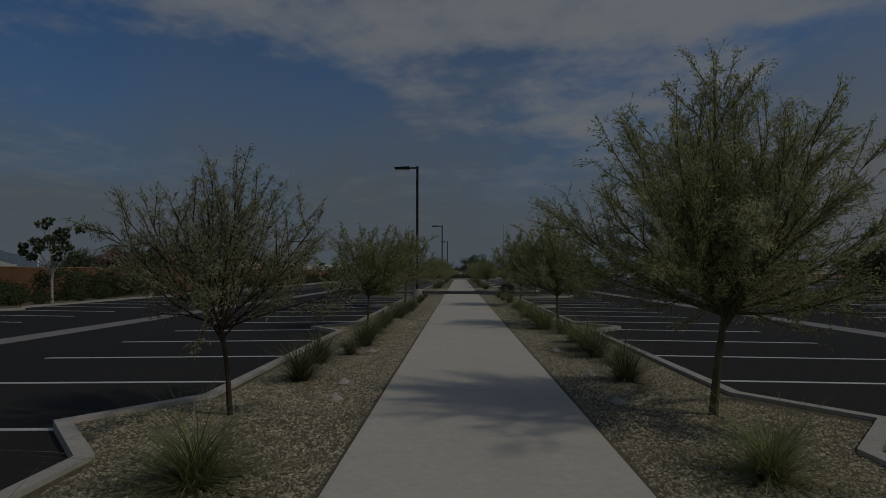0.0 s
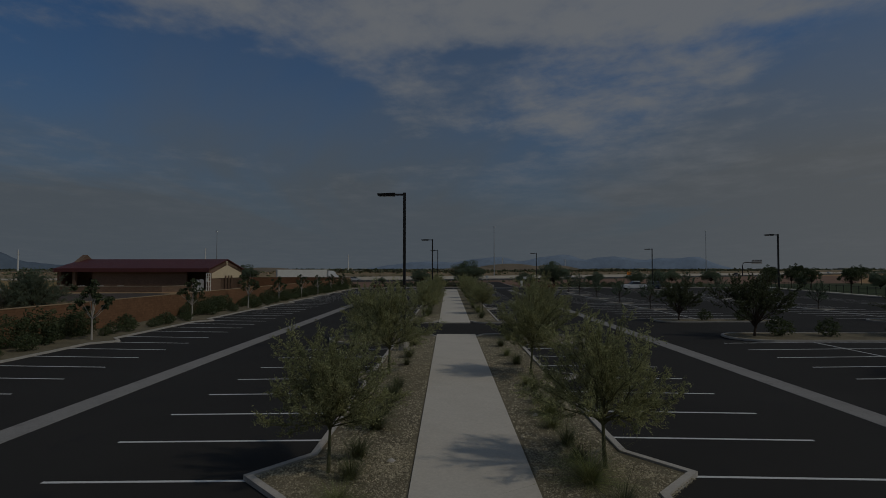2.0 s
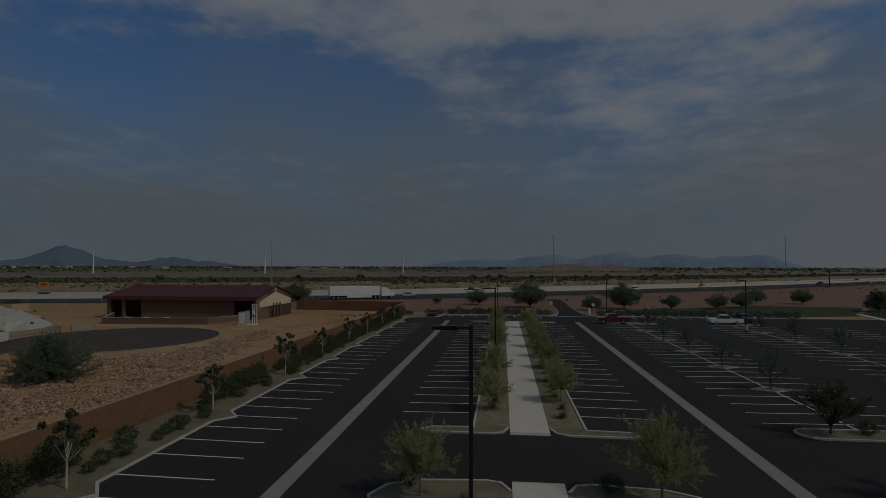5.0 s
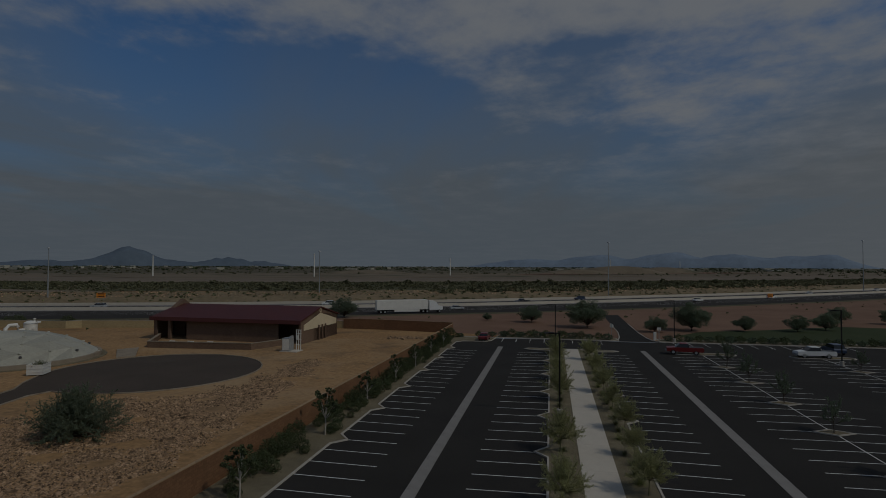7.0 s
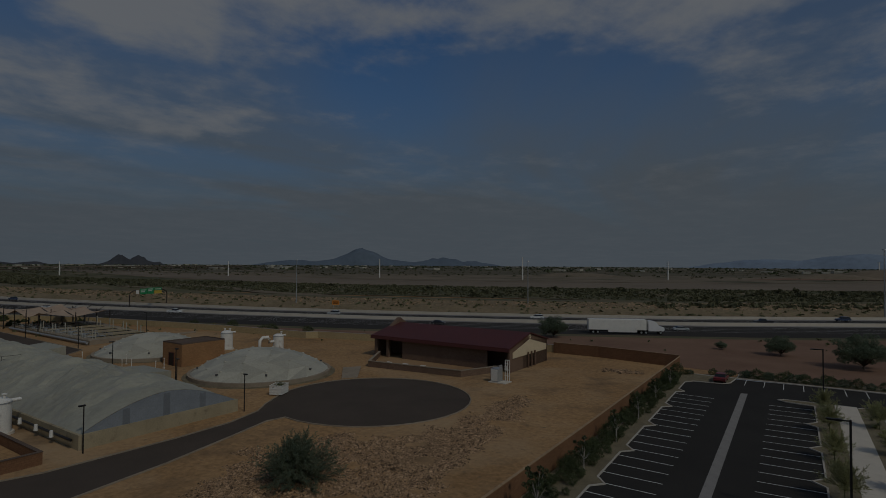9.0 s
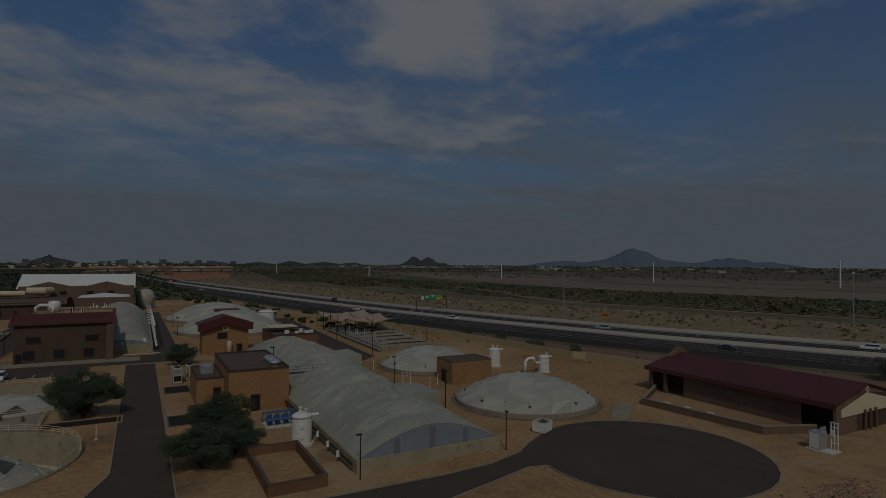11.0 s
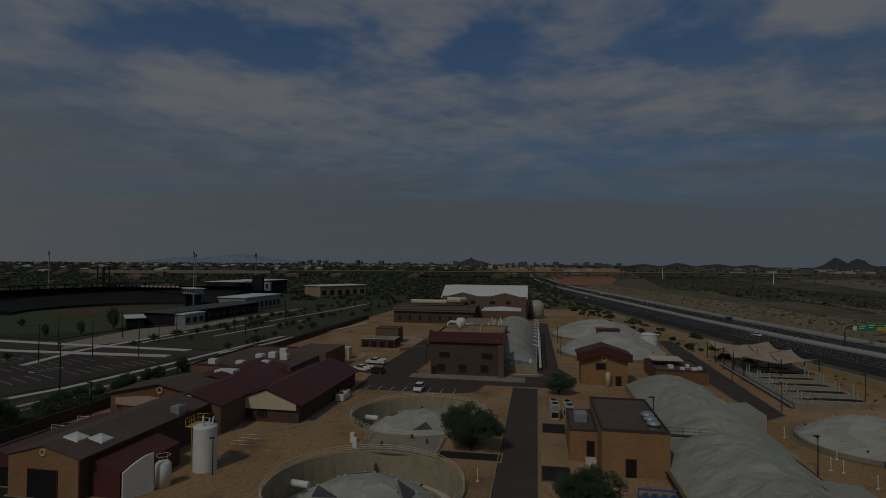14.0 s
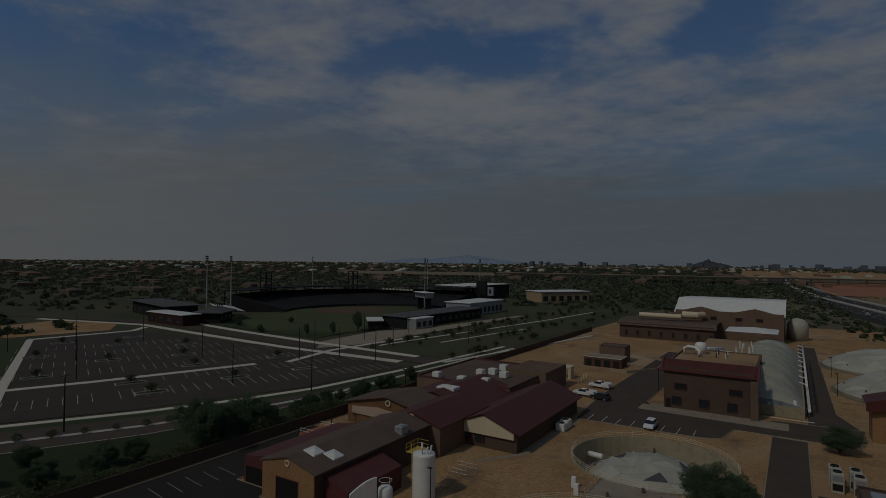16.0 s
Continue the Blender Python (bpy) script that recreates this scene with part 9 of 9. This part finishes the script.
# ---- loose brush, gravel and rocks ----
def near_line(n, line, w0, w1, s0, s1, x0=-1e9, x1=1e9, zf=None, seed=3):
    r = np.random.default_rng(seed)
    seg = [(a, b, math.dist(a, b)) for a, b in zip(line, line[1:])]
    tot = sum(d for *_, d in seg)
    got = []
    while len(got) < n:
        q = r.uniform(0, tot)
        for a, b, d in seg:
            if q <= d:
                break
            q -= d
        ux, uy = (b[0] - a[0]) / d, (b[1] - a[1]) / d
        w = r.uniform(w0, w1)
        x, y = a[0] + ux * q - uy * w, a[1] + uy * q + ux * w
        if x0 < x < x1:
            got.append((x, y, zf(w) if zf else G + 0.2, r.uniform(s0, s1)))
    return got


CORE = MID[2:13]
scatter("levee_brush", near_line(1500, CORE, 23, 62, 0.3, 1.1, zf=lambda w: 0.1 + 2.1 * min(1, (w - 21) / 12) + 0.8 * max(0, (w - 33) / 29), seed=4), 0.9, "grass_dark", "dry low brush scattered over the levee", 10, 4)
scatter("levee_weeds", near_line(800, CORE, 20.8, 60, 0.2, 0.6, zf=lambda w: 0.1 + 2.1 * min(1, (w - 21) / 12) + 0.8 * max(0, (w - 33) / 29), seed=14), 0.8, "grass_blade", "pale dry weeds over the levee", 8, 14)
scatter("bank_brush", near_line(2600, MID, 40, 120, 0.6, 1.5, x0=-60, x1=420, zf=lambda w: 2.4 if w < 62 else G + 0.5, seed=31), 1.5, "river_green", "low green brush on the river bank", 12, 31)
scatter("river_thicket", near_line(17000, BRUSH[1:8], 2, 150, 0.5, 1.5, seed=5), 1.0, "river_green", "thick green brush along the river", 14, 5)
scatter("river_thicket", near_line(3000, BRUSH[2:8], 20, 140, 0.8, 1.8, seed=6), 1.2, "river_green", "dark green willows along the river", 12, 6)
scatter("fence_brush", near_line(75, MID[3:8], -62, -37, 0.5, 1.4, x0=-430, x1=-190, seed=41), 1.7, "olive_leaf", "dark bushes between the works and the highway", 26, 41)
TRACKS = ([(-300, 196), (-350, 205), (-420, 199), (-520, 214), (-640, 232)], [(-260, 236), (-330, 238), (-400, 262), (-500, 268), (-620, 300)], [(-200, 262), (-290, 270), (-380, 300), (-470, 316)])
for k_, pts_ in enumerate(TRACKS):
    tagged(part("sand_track_%d" % (k_ + 1), Sh().band(pts_, -5.0 - k_, 6.0, G, G + 0.75 + 0.03 * k_), "far_bank"), "bare tan sand between the river brush", "track", kind="structure")
scatter("river_willows", near_line(170, BRUSH[2:8], 4, 120, 0.6, 1.4, seed=51), 2.2, "river_green", "clumps of green willow brush along the river", 90, 51, tall=1.1)
scatter("verge_weeds", near_line(260, CORE, -60, -36, 0.25, 0.7, seed=7), 0.9, "grass_dark", "dry weeds on the highway verge", 10, 7)
r8 = np.random.default_rng(8)


def field(n, f, s0, s1, z=G):
    out = []
    while len(out) < n:
        x, y = f()
        out.append((x, y, z, r8.uniform(s0, s1)))
    return out


scatter("city_trees", field(26000, polar(420, 2600, 92, 176), 0.7, 1.6), 2.7, "suburb_leaf", "dark trees of a distant suburb", 11, 9, cat="trees")
scatter("city_trees", field(3200, polar(2500, 4300, 78, 176), 1.0, 2.0), 5.0, "dark_leaf", "dark band of trees on the skyline", 7, 10, cat="trees")
scatter("city_trees", field(2600, polar(1400, 4200, -48, 80), 0.8, 1.8), 4.5, "dark_leaf", "dark trees far across the plain", 7, 11, cat="trees")
scatter("plain_brush", field(2600, polar(850, 2200, -48, 80), 0.6, 1.6, 0.5), 2.2, "river_green", "brush on the far plain", 8, 12)
scatter("park_trees", [(x, y, G, s) for x, y, s in zip(r8.uniform(-900, -450, 700), r8.uniform(-110, 20, 700), r8.uniform(0.5, 1.2, 700))], 2.6, "dark_leaf", "low dark trees beyond the works", 14, 13, cat="trees")
scatter("lawn_trees", [(x, y, G, s) for x, y, s in zip(r8.uniform(-170, 40, 260), r8.uniform(-420, -240, 260), r8.uniform(0.8, 1.7, 260))], 2.6, "dark_leaf", "dark trees beyond the stadium car park", 22, 15, cat="trees")
scatter("verge_brush", field(1500, lambda: (r8.uniform(-1100, -385), r8.uniform(-25, 85)), 0.5, 1.5, G + 0.03), 1.6, "olive_leaf", "low brush beside the highway", 12, 21)
scatter("works_weeds", [(x, y, G, s) for x, y, s in zip(r8.uniform(-300, -170, 120), r8.uniform(92, 128, 120), r8.uniform(0.3, 0.8, 120)) if y < 128 + (x + 170) * 0.35], 0.9, "grass_dark", "dry weeds inside the works fence", 10, 16)


def stones(name, pts, size, material, label, seed=1, kind="stuff"):
    """Many little angular stones in one mesh."""
    rng_ = np.random.default_rng(seed)
    base = np.array([(1, 0, 0.1), (0.25, 0.9, 0), (-0.85, 0.5, 0.1), (-0.7, -0.65, 0), (0.4, -0.85, 0.1), (0.1, 0.05, 0.8)])
    tri = np.array([(0, 1, 5), (1, 2, 5), (2, 3, 5), (3, 4, 5), (4, 0, 5)])
    P = np.asarray(pts, float)
    n = len(P)
    a = rng_.uniform(0, 6.283, n)
    ca, sa = np.cos(a), np.sin(a)
    B = base[None] * rng_.uniform(0.65, 1.35, (n, 6, 1)) * (size * P[:, 3])[:, None, None]
    X = B[..., 0] * ca[:, None] - B[..., 1] * sa[:, None] + P[:, 0:1]
    Y = B[..., 0] * sa[:, None] + B[..., 1] * ca[:, None] + P[:, 1:2]
    Z = B[..., 2] + P[:, 2:3]
    V = np.stack([X, Y, Z], -1).reshape(-1, 3).astype(np.float32)
    F = (tri[None] + (np.arange(n) * 6)[:, None, None]).reshape(-1).astype(np.int32)
    me = bpy.data.meshes.new("stones")
    me.vertices.add(len(V))
    me.vertices.foreach_set("co", V.ravel())
    me.loops.add(len(F))
    me.loops.foreach_set("vertex_index", F)
    me.polygons.add(len(F) // 3)
    me.polygons.foreach_set("loop_start", np.arange(0, len(F), 3, dtype=np.int32))
    me.polygons.foreach_set("loop_total", np.full(len(F) // 3, 3, np.int32))
    me.materials.append(M[material])
    me.update(calc_edges=True)
    return tagged(new(name, me), label, "stones", kind=kind)


def strip_gravel(n, y0, y1, s0, s1, seed):
    r = np.random.default_rng(seed)
    out = []
    while len(out) < n:
        y = y0 + (y1 - y0) * r.uniform() ** 1.3
        tip = min(abs(y - c) for c in TIPS_L_A)
        x = r.uniform(1.35, 3.5 + 1.2 * max(0, 1 - tip / 1.35)) * (1 if r.uniform() < 0.5 else -1)
        if not 42.3 < y < 53.4:
            out.append((x, y, 0.0, r.uniform(s0, s1)))
    return out


def grain(m, per):
    """Colour by stone."""
    n, l = m.node_tree.nodes, m.node_tree.links
    b = n["Principled BSDF"]
    g = n.new("ShaderNodeNewGeometry")
    r = n.new("ShaderNodeMapRange")
    r.inputs[3].default_value, r.inputs[4].default_value = 1 - per, 1 + per
    l.new(g.outputs["Random Per Island"], r.inputs[0])
    mu = n.new("ShaderNodeMixRGB")
    mu.blend_type = "MULTIPLY"
    mu.inputs[0].default_value = 1
    l.new(b.inputs["Base Color"].links[0].from_socket, mu.inputs[1])
    l.new(r.outputs[0], mu.inputs[2])
    l.new(mu.outputs[0], b.inputs["Base Color"])


grain(M["stones"], 0.5)
grain(M["riprap"], 0.75)
grain(M["dome"], 0.14)
stones("gravel_stones", strip_gravel(80000, 2.5, 20, 0.6, 1.5, 2), 0.016, "stones", "loose tan gravel in the beds", 2)
stones("gravel_stones", strip_gravel(20000, 18, 60, 0.7, 1.6, 3), 0.026, "stones", "loose tan gravel in the beds", 3)
big_st = [(-2.0, 9.4), (-1.9, 8.3), (1.9, 8.2), (2.0, 10.2), (-2.1, 12.8), (1.9, 13.0), (-1.8, 19), (2.1, 23)]
for x, y in big_st:
    stones("flat_stone", [(x, y, 0, 1)], 0.12, "kerb", "flat pale stone lying in the gravel", int(abs(x * 100)), kind="")


ROCKS = [(-48, 53), (-49, 57), (-55, 66), (-51, 75), (-44, 79), (-42, 86), (-42, 96), (-41, 106), (-37.5, 100), (-36, 90), (-34, 78), (-32.5, 68), (-31.5, 60), (-34, 52), (-37, 44), (-42, 38), (-47, 45)]


def inside(x, y, poly):
    hit = False
    for (ax, ay), (bx, by) in zip(poly, poly[1:] + poly[:1]):
        if (ay > y) != (by > y) and x < ax + (bx - ax) * (y - ay) / (by - ay):
            hit = not hit
    return hit


def rock_field(n, seed):
    """Loose stones with a ragged edge and patches of bare soil between them."""
    r = np.random.default_rng(seed)
    out = []
    while len(out) < n:
        x, y = r.uniform(-58, -29), r.uniform(36, 108)
        q = Vector((x * 0.35, y * 0.35, 1))
        if noise.noise(Vector((x * 0.28, y * 0.28, 7))) < -0.42 + 0.2 * r.uniform():
            continue
        if inside(x + 2.2 * noise.noise(q) + r.normal() * 0.35, y + 2.2 * noise.noise(q + Vector((9, 3, 0))) + r.normal() * 0.35, ROCKS):
            out.append((x, y, G - 0.02, r.uniform(0.5, 1.5)))
    return out


stones("rip_rap", rock_field(52000, 5), 0.088, "riprap", "field of loose tan and reddish stones", 5)
stones("rip_rap", [(p[0], p[1], p[2], p[3]) for p in rock_field(2500, 6)], 0.16, "riprap", "larger loose stones", 6)
stones("levee_stones", near_line(6000, CORE, 22, 60, 0.5, 1.5, zf=lambda w: 0.05 + 2.1 * min(1, (w - 21) / 12) + 0.8 * max(0, (w - 33) / 29), seed=15), 0.35, "levee", "pale stones over the levee", 7)
stones("levee_stones", near_line(9000, CORE, 34, 61, 0.4, 1.5, zf=lambda w: 2.15 + 0.8 * (w - 33) / 29, seed=25), 0.36, "riprap", "rough tan stones along the levee", 17)
stones("rubble", [(-33 + random.gauss(0, 1.6), 133 + random.gauss(0, 0.7), G, random.uniform(0.5, 1.5)) for _ in range(160)], 0.3, "riprap", "small heap of rubble", 8)


# ---- distance ----
def ridge(name, bearing, dist, width, height, material, label, seed, peaks, depth=300):
    """A far hill range; peaks: (place along it from -1 to 1, height, spread)."""
    s = Sh()
    a = radians(bearing)
    c = Vector((-math.sin(a) * dist, math.cos(a) * dist, 0))
    u = Vector((math.cos(a), math.sin(a), 0))
    f = Vector((-math.sin(a), math.cos(a), 0))
    nx, ny = 70, 6
    for j in range(ny + 1):
        for i in range(nx + 1):
            q = 2 * i / nx - 1
            z = max(h * math.exp(-abs((q - p) / w) ** 1.5) for p, h, w in peaks) * height
            z *= 1 + 0.22 * noise.noise(Vector((q * 9, seed, j * 0.6)))
            z *= math.sin(math.pi * j / ny) ** 0.6 if 0 < j < ny else 0.0
            z *= min(1, (1 - abs(q)) * 6)
            p = c + u * (q * width / 2) + f * ((j / ny - 0.5) * depth)
            s.v.append((p.x, p.y, G + z))
    for j in range(ny):
        for i in range(nx):
            k = j * (nx + 1) + i
            s.f.append((k, k + 1, k + nx + 2, k + nx + 1))
    ob = part(name, s, material, None, "", True)
    return tagged(ob, label, "mountain", kind="structure")


# the ranges marked hazy below get that haze from their colour alone
ridge("backdrop_1", 40.25, 4350, 1700, 140, "mountain_haze_blue", "hazy blue mountain peak on the horizon", 1.0, [(0, 1, 0.24), (0, 0.5, 0.5), (-0.6, 0.3, 0.3)])
ridge("backdrop_2", 31.5, 4400, 900, 70, "mountain_haze_blue", "hazy low blue hills on the horizon", 5.0, [(-0.1, 1, 0.5), (0.4, 0.6, 0.4)])
ridge("backdrop_3", -9.0, 4420, 2900, 112, "mountain_haze_pale", "hazy low mountain range on the horizon", 8.0, [(-0.6, 0.6, 0.3), (-0.25, 0.85, 0.3), (0.1, 1.0, 0.3), (0.4, 0.95, 0.3), (0.75, 0.9, 0.3)])
ridge("backdrop_4", 61.3, 4000, 420, 66, "butte", "dark twin rocky buttes on the horizon", 3.0, [(-0.22, 1, 0.3), (0.25, 0.95, 0.32), (0.75, 0.3, 0.3)])
ridge("backdrop_5", 94.0, 3900, 300, 50, "butte", "dark flat-topped butte on the horizon", 9.0, [(-0.1, 1, 0.55), (0.4, 0.6, 0.4)])
ridge("backdrop_6", 118.0, 4420, 1300, 70, "mountain_haze_pale", "hazy pale mountains on the horizon", 12.0, [(0.1, 1, 0.5), (-0.5, 0.6, 0.4)])
ridge("backdrop_7", 73.0, 4100, 900, 27, "butte", "dark low hills on the horizon", 14.0, [(-0.7, 0.7, 0.2), (-0.2, 1, 0.18), (0.3, 0.8, 0.25), (0.75, 0.7, 0.2)])
